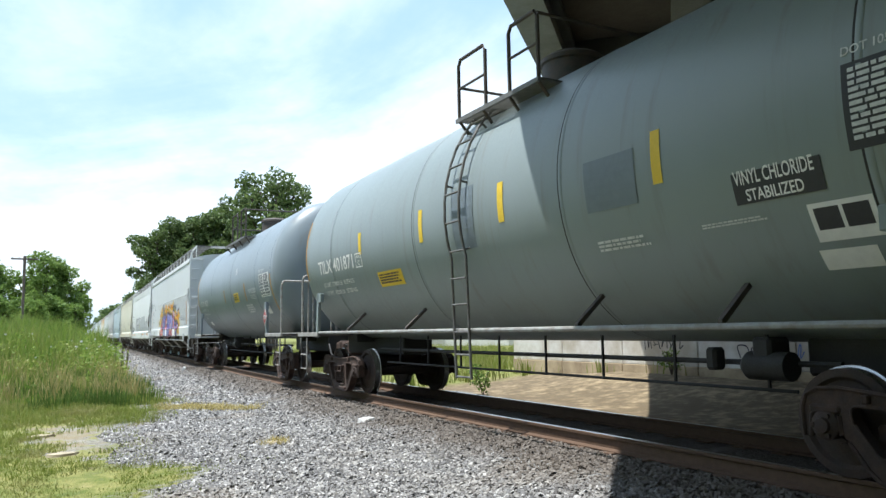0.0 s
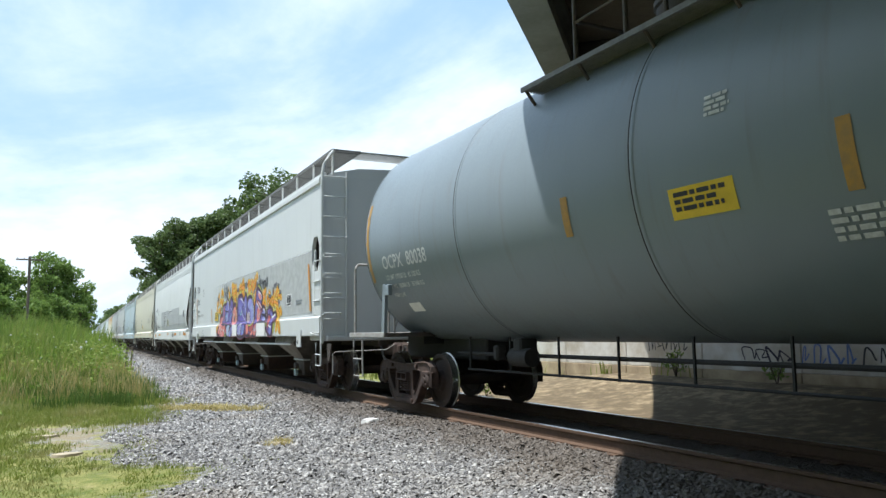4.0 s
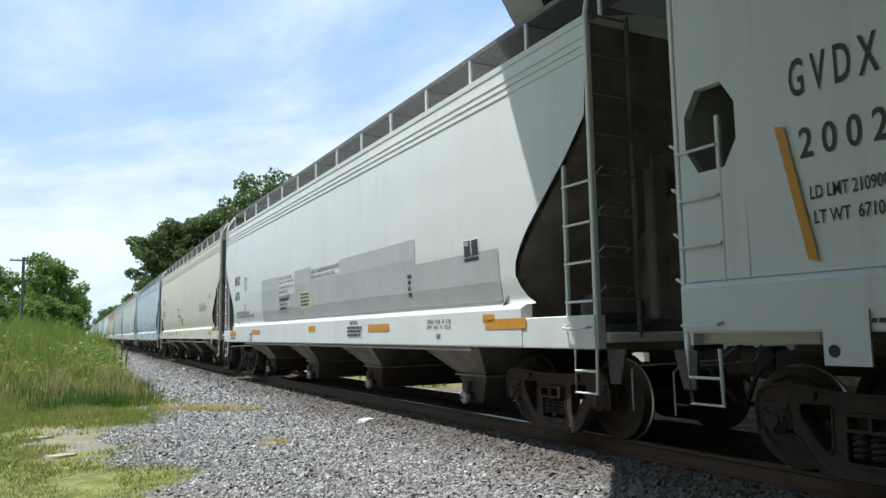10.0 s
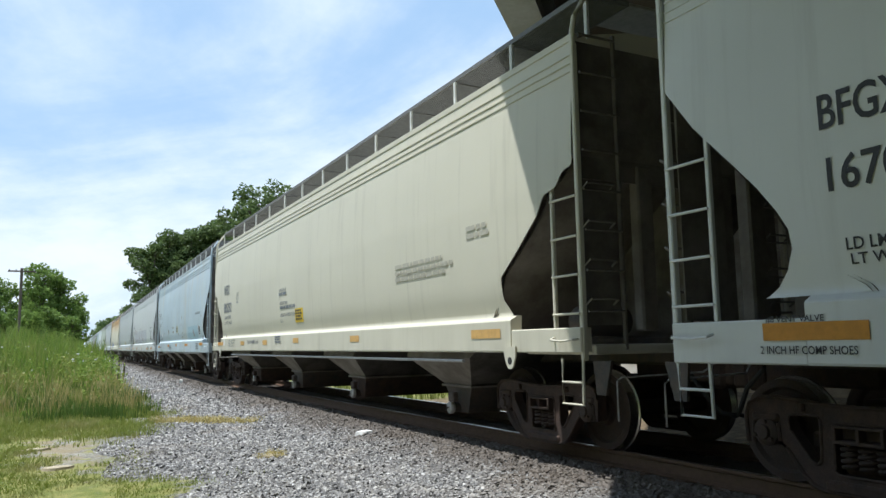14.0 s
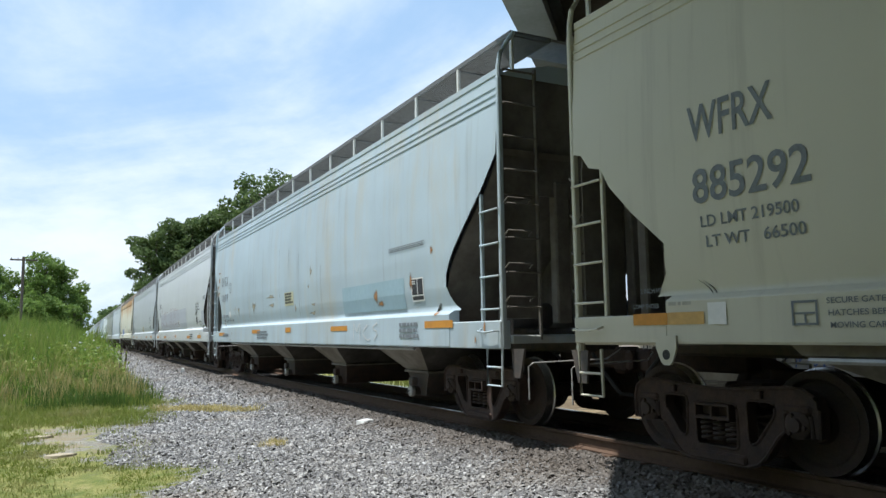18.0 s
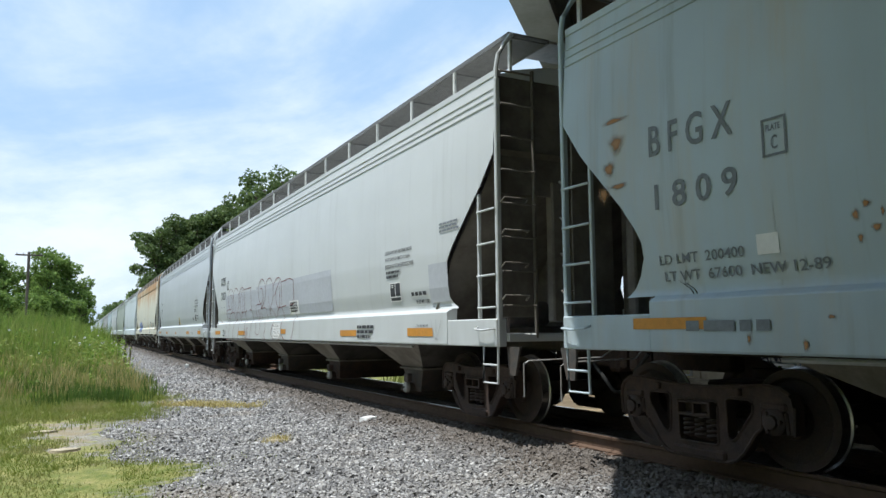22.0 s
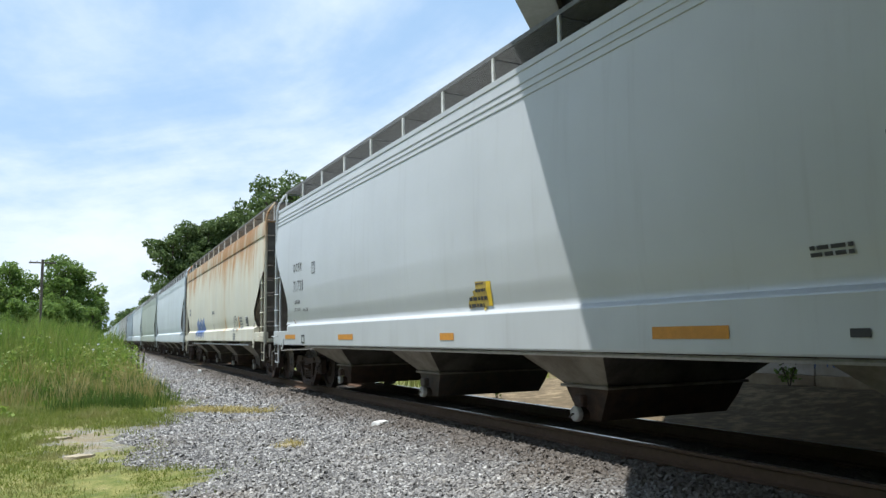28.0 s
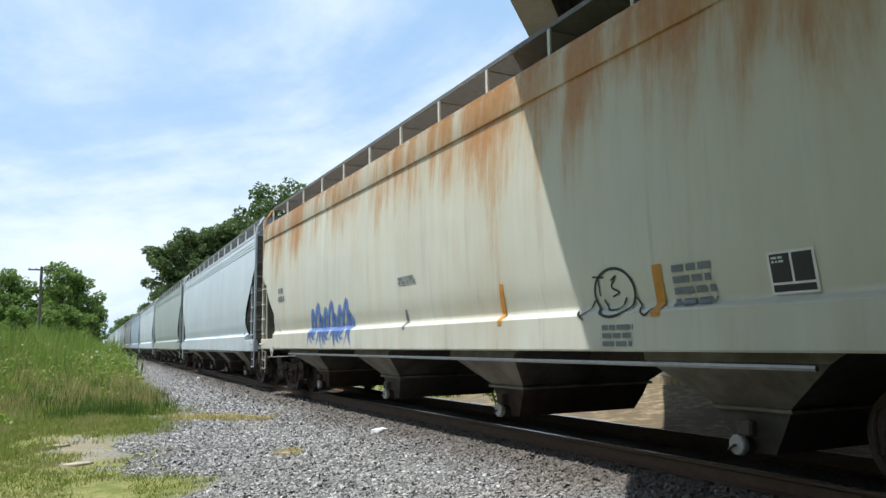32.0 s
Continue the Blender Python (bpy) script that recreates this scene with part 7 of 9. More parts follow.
mk_g.bars(-5.1, 1.05, -5.9, 1.3, 3, INK, 32)
mk_g.bars(-8.35, 2.55, -9.0, 2.7, 3, FADEINK, 33)
mk_g.rect(7.2, 1.6, 2.9, 2.36, LILACGREY, "paint_patch", "pale lilac-grey repainted patch", 0)
mk_g.rect(2.9, 1.6, -3.55, 2.42, LILACGREY, "paint_patch", "pale lilac-grey repainted patch", 0)
mk_g.rect(-7.95, 1.6, -8.55, 2.15, LILACGREY, "paint_patch", "pale lilac-grey repainted patch", 0)
mk_g.rect(0.92, 1.04, 0.2, 1.4, SIGNWHITE, "paint_patch", "white stencil patch", 2)
mk_g.text("COMPARTMENTS. THIS CAR IS", 0.9, 1.31, 0.62, 0.055, INK)
mk_g.text("EQUIPPED WITH 5236 PNEUMATIC", 0.9, 1.23, 0.68, 0.055, INK)
mk_g.text("OUTLETS. CAUTION: REMOVE BOTH", 0.9, 1.15, 0.68, 0.055, INK)
mk_g.text("CAPS BEFORE OPERATING OUTLETS", 0.9, 1.07, 0.68, 0.055, INK)
mk_g.rect(-0.45, 1.6, -1.2, 1.91, SIGNWHITE, "placard", "white placard with unreadable lines", 2)
mk_g.bars(-0.5, 1.63, -1.15, 1.88, 4, INK, 34)
def red(line):
    mk_g.stroke(line, 0.02, REDSPRAY, "graffiti_outline", "thin red sprayed outline", 4)


# the same thin red letters, sprayed twice along the side
red([(6.48, 1.9), (6.71, 2.01), (6.78, 2.23), (6.66, 2.46), (6.34, 2.55), (6.05, 2.41), (5.96, 2.21), (6.02, 1.98), (6.23, 1.83), (6.5, 1.77)])
red([(6.5, 2.32), (6.35, 2.35), (6.19, 2.27), (6.19, 2.1), (6.3, 1.94), (6.48, 1.9)])
red([(6.48, 1.9), (6.96, 1.9), (7.1, 1.77), (6.93, 1.4), (7.01, 1.19), (6.94, 1.01), (6.73, 0.95), (6.57, 0.99), (6.47, 1.25), (6.37, 1.46)])
red([(6.84, 1.8), (6.74, 1.44)])
red([(6.7, 1.79), (6.63, 1.47)])
red([(6.51, 1.77), (5.96, 1.81), (5.85, 1.64), (5.7, 1.44), (5.83, 1.24), (5.89, 1.08), (5.75, 0.92)])
red([(6.02, 2.25), (5.84, 2.47), (5.54, 2.53), (5.28, 2.42), (5.16, 2.22), (5.23, 1.98), (5.39, 1.83), (5.54, 1.74), (5.65, 1.53), (5.66, 2.15)])
red([(5.36, 1.8), (5.21, 1.76), (5.1, 1.6), (4.96, 1.41), (5.07, 1.23), (5.15, 1.11), (4.99, 0.94)])
red([(5.19, 2.22), (5.02, 2.42), (4.72, 2.51), (4.49, 2.45), (4.41, 2.33), (4.42, 2.07), (4.44, 1.76)])
red([(5.14, 2.06), (4.58, 2.45)])
red([(4.97, 2.13), (4.98, 1.89), (4.86, 1.78), (4.69, 1.81), (4.63, 2.04), (4.62, 2.27)])
red([(4.99, 1.5), (4.94, 1.65), (4.72, 1.75), (4.49, 1.79), (4.34, 1.7), (4.3, 1.53), (4.18, 1.41), (4.26, 1.22), (4.35, 1.09), (4.49, 0.95)])
red([(4.44, 1.75), (4.12, 1.82)])
red([(4.41, 2.44), (3.95, 2.44), (3.54, 2.45)])
red([(3.54, 2.45), (3.55, 2.07), (3.55, 1.83)])
red([(3.55, 1.83), (3.8, 1.81)])
red([(3.58, 1.82), (3.43, 1.71), (3.39, 1.53), (3.3, 1.43), (3.38, 1.28), (3.48, 1.11), (3.63, 0.97)])
red([(4.15, 1.34), (4.13, 0.98), (4.02, 1.22), (3.96, 0.98), (3.89, 1.35)])
red([(3.84, 1.34), (3.82, 0.97)])
red([(3.9, 1.15), (3.83, 1.16)])
red([(2.32, 1.93), (2.58, 2.04), (2.66, 2.32), (2.53, 2.5), (2.21, 2.6), (1.92, 2.46), (1.83, 2.23), (1.98, 2), (2.39, 1.83)])
red([(2.41, 2.35), (2.18, 2.33), (2.1, 2.15), (2.28, 1.95)])
red([(2.32, 1.93), (2.88, 1.93), (3, 1.75), (2.77, 1.43), (2.83, 1.2), (2.67, 1.12), (2.4, 1.16), (2.3, 1.42), (2.41, 1.72)])
red([(2.68, 1.81), (2.67, 1.5)])
red([(2.55, 1.82), (2.57, 1.54)])
red([(2.42, 1.82), (1.89, 1.82), (1.77, 1.65), (1.74, 1.51), (1.73, 1.26), (1.84, 1.12), (1.68, 0.98)])
red([(1.85, 2.31), (1.7, 2.51), (1.37, 2.57), (1.12, 2.46), (1.02, 2.25), (1.1, 2.02), (1.28, 1.87), (1.39, 1.79), (1.47, 1.64), (1.52, 2.13)])
red([(1.29, 1.8), (1.08, 1.68), (0.86, 1.47), (1, 1.3), (1.12, 1.17), (0.9, 1.02), (0.73, 0.99)])
red([(1.04, 2.28), (0.84, 2.46), (0.53, 2.53), (0.29, 2.46), (0.22, 2.28), (0.23, 2.06), (0.23, 1.82)])
red([(0.95, 2.07), (0.37, 2.46)])
red([(0.79, 2.16), (0.76, 1.92), (0.62, 1.8), (0.48, 1.81), (0.42, 1.99), (0.43, 2.31)])
red([(0.78, 1.57), (0.66, 1.72), (0.37, 1.8), (0.19, 1.72), (0.13, 1.57), (0.04, 1.47), (0.13, 1.3), (0.16, 1.17), (0.35, 1)])
red([(0.24, 1.8), (-0.17, 1.82)])
red([(0.26, 2.4), (-0.15, 2.42), (-0.52, 2.44), (-0.83, 2.38)])
red([(-0.83, 2.38), (-0.83, 2.09), (-0.82, 1.84)])
red([(-0.82, 1.84), (-0.46, 1.82)])
red([(-0.7, 1.83), (-0.83, 1.71), (-0.97, 1.49), (-0.97, 1.35), (-0.88, 1.17), (-0.74, 1.01)])
red([(0.09, 1.12), (-0.18, 0.99)])

# marks of the silvery hopper car
mk_h.text("O C P X", 8.21, 2.72, 0.69, 0.20, INK, label="black painted car lettering")
mk_h.text("7 1 7 3 0", 8.2, 2.25, 0.79, 0.26, INK, label="black painted car lettering")
mk_h.text("LD LMT 218300", 8.18, 1.96, 0.47, 0.09, INK)
mk_h.text("LT WT  67700", 8.17, 1.79, 0.48, 0.08, INK)
mk_h.text("NEW 12-98", 7.47, 1.77, 0.36, 0.08, INK)
mk_h.border(6.73, 2.58, 6.5, 2.84, 0.02, INK)
mk_h.text("PLATE", 6.68, 2.75, 0.14, 0.05, INK)
mk_h.text("C", 6.65, 2.62, 0.06, 0.09, INK)
mk_h.rect(8.87, 1.15, 7.98, 1.25, ORANGE, "stripe", "orange reflective stripe", 1)
mk_h.rect(-3.96, 1.13, -4.85, 1.24, ORANGE, "stripe", "orange reflective stripe", 1)
mk_h.rect(0.4, 1.12, -0.03, 1.22, ORANGE, "stripe", "orange reflective stripe", 1)
mk_h.rect(-7.5, 1.12, -8.35, 1.26, ORANGE, "stripe", "orange reflective stripe", 1)
mk_h.rect(4.89, 1.13, 4.05, 1.23, ORANGE, "stripe", "orange reflective stripe", 1)
mk_h.border(7.45, 1.05, 7.22, 1.24, 0.03, INK)
mk_h.text("CAUTION: LINED CAR DO NOT USE STEAM,", -6.25, 2.46, 1.0, 0.07, INK)
mk_h.text("BOILING WATER OR SHARP OBJECTS TO CLEAN.", -6.25, 2.34, 1.05, 0.07, INK)
mk_h.text("ENTER CAR WITH CLEAN SOFT SOLED SHOES", -6.25, 2.22, 1.0, 0.07, INK)
mk_h.bars(-6.25, 2.02, -6.7, 2.16, 2, INK, 36)
mk_h.rect(-6.31, 1.65, -6.75, 1.94, SIGNWHITE, "label_panel", "white-edged black consolidated stencil", 1)
mk_h.rect(-6.336, 1.731, -6.521, 1.923, INK, "stencil_field", "", 2)
mk_h.rect(-6.543, 1.731, -6.724, 1.923, INK, "stencil_field", "", 2)
mk_h.rect(-6.336, 1.667, -6.724, 1.714, INK, "stencil_field", "", 2)
mk_h.bars(-6.354, 1.853, -6.486, 1.905, 2, PALEINK, 3)
mk_h.bars(-6.9, 1.81, -7.39, 1.90, 1, INK, 258)
mk_h.text("APPLIED MRT 05-2013", -6.91, 1.72, 0.49, 0.06, INK)
mk_h.text("2 INCH HF COMP SHOES", -7.91, 1.29, 0.38, 0.04, INK)
mk_h.bars(-5.6, 1.7, -6.0, 1.8, 2, INK, 37)
mk_h.bars(-5.9, 1.1, -6.1, 1.2, 1, INK, 38)
for dy in (-0.16, 0.0, 0.16):
    mk_h.stroke([(-8.78, 1.02), (-8.78 + dy * .6, 1.16), (-8.78 + dy, 1.30)], 0.010, PATCHGREY, "doodle", "faint sprayed tag", 3)
for dy in (-0.16, 0.0, 0.16):
    mk_g.stroke([(-8.25, 1.08), (-8.25 + dy * .6, 1.2), (-8.25 + dy, 1.36)], 0.010, PATCHGREY, "doodle", "faint sprayed tag", 3)

# marks of the rusty hopper car
mk_i.rect(-6.87, 1.52, -7.29, 1.85, SIGNWHITE, "label_panel", "white-edged black consolidated stencil", 1)
mk_i.rect(-6.895, 1.612, -7.072, 1.830, INK, "stencil_field", "", 2)
mk_i.rect(-7.093, 1.612, -7.265, 1.830, INK, "stencil_field", "", 2)
mk_i.rect(-6.895, 1.540, -7.265, 1.593, INK, "stencil_field", "", 2)
mk_i.bars(-6.912, 1.751, -7.038, 1.810, 2, PALEINK, 3)
mk_i.stroke([(-5.03 + .30 * math.cos(a), 1.66 + .24 * math.sin(a)) for a in np.linspace(0, 6.28, 14)[:-1]], 0.03, INK, "graffiti_stroke", "black sprayed outline of a round doodle", 3, True)
mk_i.stroke([(-4.86, 1.6), (-4.95, 1.5), (-5.1, 1.5), (-5.2, 1.6)], 0.02, INK, "graffiti_stroke", "", 3)
mk_i.stroke([(-5.0, 1.78), (-5.08, 1.82), (-5.0, 1.72), (-5.1, 1.66), (-5.0, 1.62)], 0.02, INK, "graffiti_stroke", "", 3)
mk_i.stroke([(-4.72, 1.84), (-4.9, 1.82)], 0.02, INK, "graffiti_stroke", "", 3)
mk_i.stroke([(-4.81, 1.83), (-4.81, 1.64)], 0.02, INK, "graffiti_stroke", "", 3)
mk_i.stroke([(-4.72, 1.6), (-4.55, 1.45), (-4.45, 1.5), (-4.6, 1.4)], 0.02, INK, "graffiti_stroke", "", 3)
mk_i.stroke([(-5.34, 1.6), (-5.5, 1.42), (-5.6, 1.48)], 0.02, INK, "graffiti_stroke", "", 3)
for i in range(9):
    # faded blue scrawl over the sheet and the sill
    y, k = 5.3 - .30 * i, .14 * math.sin(i * 2.1)
    mk_i.mist([(y + .1, 1.08 + .2 * (i % 2)), (y - .04 + k, 1.45), (y - .22 - k, 1.9 + k), (y - .34, 1.6), (y - .12 + k, 1.35), (y - .42, 1.15 + k)], 0.11, BLUESOFT, "graffiti_stroke", "faded blue sprayed scrawl", 2 + .1 * i)
mk_i.rect(-5.6, 1.4, -5.72, 1.88, ORANGE, "stripe", "faded orange stripe")
mk_i.rect(-2.86, 1.4, -2.95, 1.9, ORANGE, "stripe", "faded orange stripe")
mk_i.rect(0.1, 1.4, 0.02, 1.72, FADEINK, "stripe", "faded dark stripe")
mk_i.bars(-5.85, 1.45, -6.35, 1.85, 4, FADEINK, 39)
mk_i.bars(0.3, 2.1, -0.4, 2.25, 2, FADEINK, 40)
mk_i.bars(-4.9, 1.1, -5.4, 1.34, 3, FADEINK, 41)
mk_i.bars(8.0, 2.2, 7.4, 2.6, 2, FADEINK, 42)
mk_c.lay("paint_band", [(y, z) for z in (1.64, 2.3, 2.92, 3.0) for y in (4.6, 0.5, -8.6)], [(3 * i + j, 3 * i + j + 1, 3 * i + j + 4, 3 * i + j + 3) for i in range(3) for j in (0, 1)], BANDSOFT, "slightly darker grey repainted band", -1, [0, 1, 1] * 3 + [0, 0, 0])

# the graffiti on the light grey car: soft clouds and flames, then outlined letters and shine
def flame(line, width, layer):
    """A sprayed tongue of yellow with an orange heart."""
    mk_c.mist(line, width * 1.75, YELLOWSOFT, "graffiti_flame", "yellow sprayed flame", layer)
    mk_c.mist(line, width * .8, ORANGESOFT, "graffiti_flame", "orange heart of a sprayed flame", layer + 1.4)


def body(outline, layer, fill):
    """One sprayed letter: its fill, a dark red lining and a dark outline."""
    outline = [(y, max(z, 1.205)) for y, z in outline]
    mk_c.shape(outline, fill, "graffiti_letter", "violet body of a sprayed letter", layer, 2)
    mk_c.stroke(outline, 0.11, WINESPRAY, "graffiti_outline", "dark red lining of a sprayed letter", layer + .03, True)
    mk_c.stroke(outline, 0.06, NAVYSPRAY, "graffiti_outline", "dark outline of a sprayed letter", layer + .06, True)


def fill(outline, mat):
    """A field of colour inside a letter, edged in black."""
    mk_c.shape(outline, mat, "graffiti_fill", "", 9.5, 2)
    mk_c.stroke(outline, 0.022, NAVYSPRAY, "graffiti_outline", "", 9.6, True)


mk_c.shape([(2.6, 1.21), (2.54, 1.56), (2.45, 1.75), (2, 1.85), (2.19, 2.09), (1.99, 2.22), (1.37, 2.28), (1.23, 2.41), (0.85, 2.22), (0.76, 2.34), (0.5, 2.43), (0.18, 2.29), (0.05, 2.15), (-0.24, 2.23), (-0.55, 2.08), (-0.46, 2.29), (-0.55, 1.19)], LIMESPRAY, "graffiti_letter", "lime halo round the letters", 1, 2)
mk_c.mist([(2.6, 1.21), (2.54, 1.56), (2.45, 1.75), (2, 1.85), (2.19, 2.09), (1.99, 2.22), (1.37, 2.28), (1.23, 2.41), (0.85, 2.22), (0.76, 2.34), (0.5, 2.43), (0.18, 2.29), (0.05, 2.15), (-0.24, 2.23), (-0.55, 2.08), (-0.46, 2.29), (-0.55, 1.19)], 0.13, LIMESOFT, "graffiti_halo", "soft lime rim", 1.05)
mk_c.shape([(-0.55, 1.19), (-0.55, 2.08), (-0.7, 2.44), (-1.06, 2.46), (-1.32, 2.34), (-1.46, 2.24), (-1.76, 2.49), (-1.93, 2.32), (-2.27, 2.36), (-2.65, 2.3), (-2.87, 2.15), (-2.99, 1.89), (-2.97, 1.17)], LIMESPRAY, "graffiti_letter", "lime halo round the letters", 1.2, 2)
mk_c.mist([(-0.55, 1.19), (-0.55, 2.08), (-0.7, 2.44), (-1.06, 2.46), (-1.32, 2.34), (-1.46, 2.24), (-1.76, 2.49), (-1.93, 2.32), (-2.27, 2.36), (-2.65, 2.3), (-2.87, 2.15), (-2.99, 1.89), (-2.97, 1.17)], 0.13, LIMESOFT, "graffiti_halo", "soft lime rim", 1.25)
mk_c.shape([(-2.97, 1.17), (-2.99, 1.89), (-3.06, 2.12), (-3.18, 2.37), (-3.42, 2.5), (-3.96, 2.28), (-3.91, 2.1), (-3.93, 1.93), (-4.03, 1.99), (-4.22, 1.96), (-4.34, 1.83), (-4.38, 1.64), (-4.39, 1.16)], LIMESPRAY, "graffiti_letter", "lime halo round the letters", 1.4, 2)
mk_c.mist([(-2.97, 1.17), (-2.99, 1.89), (-3.06, 2.12), (-3.18, 2.37), (-3.42, 2.5), (-3.96, 2.28), (-3.91, 2.1), (-3.93, 1.93), (-4.03, 1.99), (-4.22, 1.96), (-4.34, 1.83), (-4.38, 1.64), (-4.39, 1.16)], 0.13, LIMESOFT, "graffiti_halo", "soft lime rim", 1.45)
mk_c.shape([(-4.44, 1.21), (-4.47, 1.53), (-4.54, 1.67), (-4.58, 1.86), (-4.82, 1.92), (-5.09, 1.87), (-5.22, 1.78), (-5.45, 1.78), (-5.54, 1.61), (-5.44, 1.48), (-5.35, 1.2)], LIMESPRAY, "graffiti_letter", "lime halo round the letters", 1.6, 2)
mk_c.mist([(-4.44, 1.21), (-4.47, 1.53), (-4.54, 1.67), (-4.58, 1.86), (-4.82, 1.92), (-5.09, 1.87), (-5.22, 1.78), (-5.45, 1.78), (-5.54, 1.61), (-5.44, 1.48), (-5.35, 1.2)], 0.13, LIMESOFT, "graffiti_halo", "soft lime rim", 1.65)
flame([(3.16, 1.94), (3.18, 2.26), (2.89, 2.49)], 0.1, 2)
flame([(2.9, 2.15), (2.94, 2.42), (2.68, 2.64)], 0.11, 2.03)
flame([(2.73, 2.24), (2.38, 2.37), (2.05, 2.15)], 0.11, 2.06)
flame([(2.43, 2.5), (2.23, 2.68), (1.93, 2.45)], 0.11, 2.09)
flame([(2.65, 1.91), (2.52, 2.12), (2.45, 1.73)], 0.08, 2.12)
flame([(2.86, 1.6), (2.84, 1.24)], 0.1, 2.15)
flame([(3.11, 1.53), (3.06, 1.25)], 0.09, 2.18)
flame([(1.11, 2.55), (1.02, 2.79)], 0.06, 2.21)
flame([(0.96, 2.38), (0.81, 2.55), (0.72, 2.64)], 0.08, 2.24)
flame([(0.46, 2.4), (0.28, 2.67), (-0.1, 2.7)], 0.13, 2.27)
flame([(0.21, 2.3), (0.04, 2.49), (-0.25, 2.51)], 0.13, 2.3)
flame([(0.05, 2.24), (-0.18, 2.31), (-0.36, 2.22)], 0.1, 2.33)
flame([(-0.14, 2.85), (-0.23, 2.63), (-0.34, 2.37)], 0.1, 2.36)
flame([(-0.69, 2.54), (-0.91, 2.66), (-1.05, 2.69)], 0.1, 2.39)
flame([(-0.98, 2.52), (-1.33, 2.61), (-1.52, 2.42)], 0.13, 2.42)
flame([(-1.2, 2.75), (-1.34, 2.79), (-1.42, 2.62)], 0.1, 2.45)
flame([(-1.08, 2.39), (-1.32, 2.42), (-1.56, 2.29)], 0.12, 2.48)
flame([(-2.03, 2.55), (-2.17, 2.68), (-2.41, 2.7)], 0.1, 2.51)
flame([(-2.04, 2.4), (-2.26, 2.49), (-2.48, 2.47)], 0.12, 2.54)
flame([(-2.49, 2.51), (-2.57, 2.67), (-2.63, 2.8)], 0.11, 2.57)
flame([(-2.59, 2.38), (-2.64, 2.59), (-2.68, 2.74)], 0.11, 2.6)
flame([(-2.76, 2.76), (-2.86, 2.61), (-3.03, 2.45)], 0.12, 2.63)
flame([(-2.67, 2.28), (-2.81, 2.45), (-2.97, 2.47)], 0.1, 2.66)
flame([(-2.89, 2.73), (-3.04, 2.73), (-3.13, 2.49)], 0.11, 2.69)
flame([(-2.92, 2.28), (-3.03, 2.13), (-2.96, 1.97)], 0.11, 2.72)
flame([(-3.12, 2.44), (-3.03, 2.21), (-2.94, 1.97)], 0.1, 2.75)
flame([(-3.92, 2.12), (-4.12, 2.19), (-4.34, 2.19)], 0.12, 2.78)
flame([(-4.16, 2.07), (-4.29, 1.99), (-4.36, 1.92)], 0.11, 2.81)
flame([(-3.93, 2.19), (-4.07, 2.28), (-4.25, 2.34), (-4.39, 2.27)], 0.12, 2.84)
flame([(-3.92, 2.05), (-4.08, 2.04), (-4.19, 1.94)], 0.11, 2.87)
flame([(-4.5, 2.18), (-4.52, 2.03), (-4.47, 1.91)], 0.08, 2.9)
flame([(-4.65, 2.08), (-4.79, 2.14), (-4.89, 2.09)], 0.12, 2.93)
flame([(-4.66, 1.97), (-4.78, 2.01), (-4.87, 1.96)], 0.12, 2.96)
flame([(-5.16, 1.78), (-5.16, 2.07), (-5.22, 2.25), (-5.29, 2.33)], 0.1, 2.99)
flame([(-5.28, 2.04), (-5.46, 2.21), (-5.65, 2.32), (-5.72, 2.37)], 0.11, 3.02)
flame([(-5.51, 2.09), (-5.74, 2.16), (-5.94, 2.1), (-6, 1.98)], 0.1, 3.05)
flame([(-5.04, 2), (-5.37, 2.01), (-5.62, 1.95), (-5.6, 2.08)], 0.12, 3.08)
flame([(-4.78, 1.93), (-4.89, 2.05), (-5.1, 1.99), (-5.15, 1.88)], 0.1, 3.11)
flame([(-5.5, 1.88), (-5.68, 1.75), (-5.89, 1.61)], 0.11, 3.14)
flame([(-5.78, 1.88), (-5.95, 1.75), (-6.09, 1.66)], 0.09, 3.17)
flame([(-5.52, 1.19), (-5.62, 1.38), (-5.67, 1.52), (-5.5, 1.57)], 0.1, 3.2)
flame([(-5.77, 1.55), (-5.89, 1.39), (-5.94, 1.19)], 0.1, 3.23)
flame([(-5.91, 1.46), (-5.97, 1.3), (-5.99, 1.18)], 0.07, 3.26)
lick = random.Random(8)
crest = ([-5.6, -5.0, -4.4, -4.0, -3.45, -3.0, -2.6, -2.0, -1.5, -1.0, -.5, 0, .5, .9, 1.3, 1.9, 2.4, 2.7, 3.1], [1.75, 1.95, 2.0, 2.2, 2.55, 2.4, 2.4, 2.45, 2.4, 2.5, 2.2, 2.3, 2.45, 2.3, 2.4, 2.2, 1.95, 1.75, 1.6])
for i in range(34):
    # small licks of flame all along the letters' tops
    y = 3.1 - .25 * i + lick.uniform(-.1, .1)
    if 1.0 < y < 1.95 or -4.55 < y < -3.4:
        continue
    z = float(np.interp(y, *crest)) + lick.uniform(.0, .2)
    turn = lick.choice((-1, 1))
    flame([(y, z), (y - .10 * turn, z + .15), (y - .26 * turn, z + lick.uniform(.12, .22))], lick.uniform(.06, .085), 1.65 + .008 * i)
mk_c.blob(3.03, 2.45, 0.18, 0.14, GREYSOFT, 500, "graffiti_cloud", "dark sprayed smudge", 4.5, 0.12)
mk_c.blob(2.38, 2.09, 0.20, 0.08, GREYSOFT, 501, "graffiti_cloud", "dark sprayed smudge", 4.55, 0.12)
mk_c.blob(0.72, 2.62, 0.10, 0.12, GREYSOFT, 502, "graffiti_cloud", "dark sprayed smudge", 4.6, 0.12)
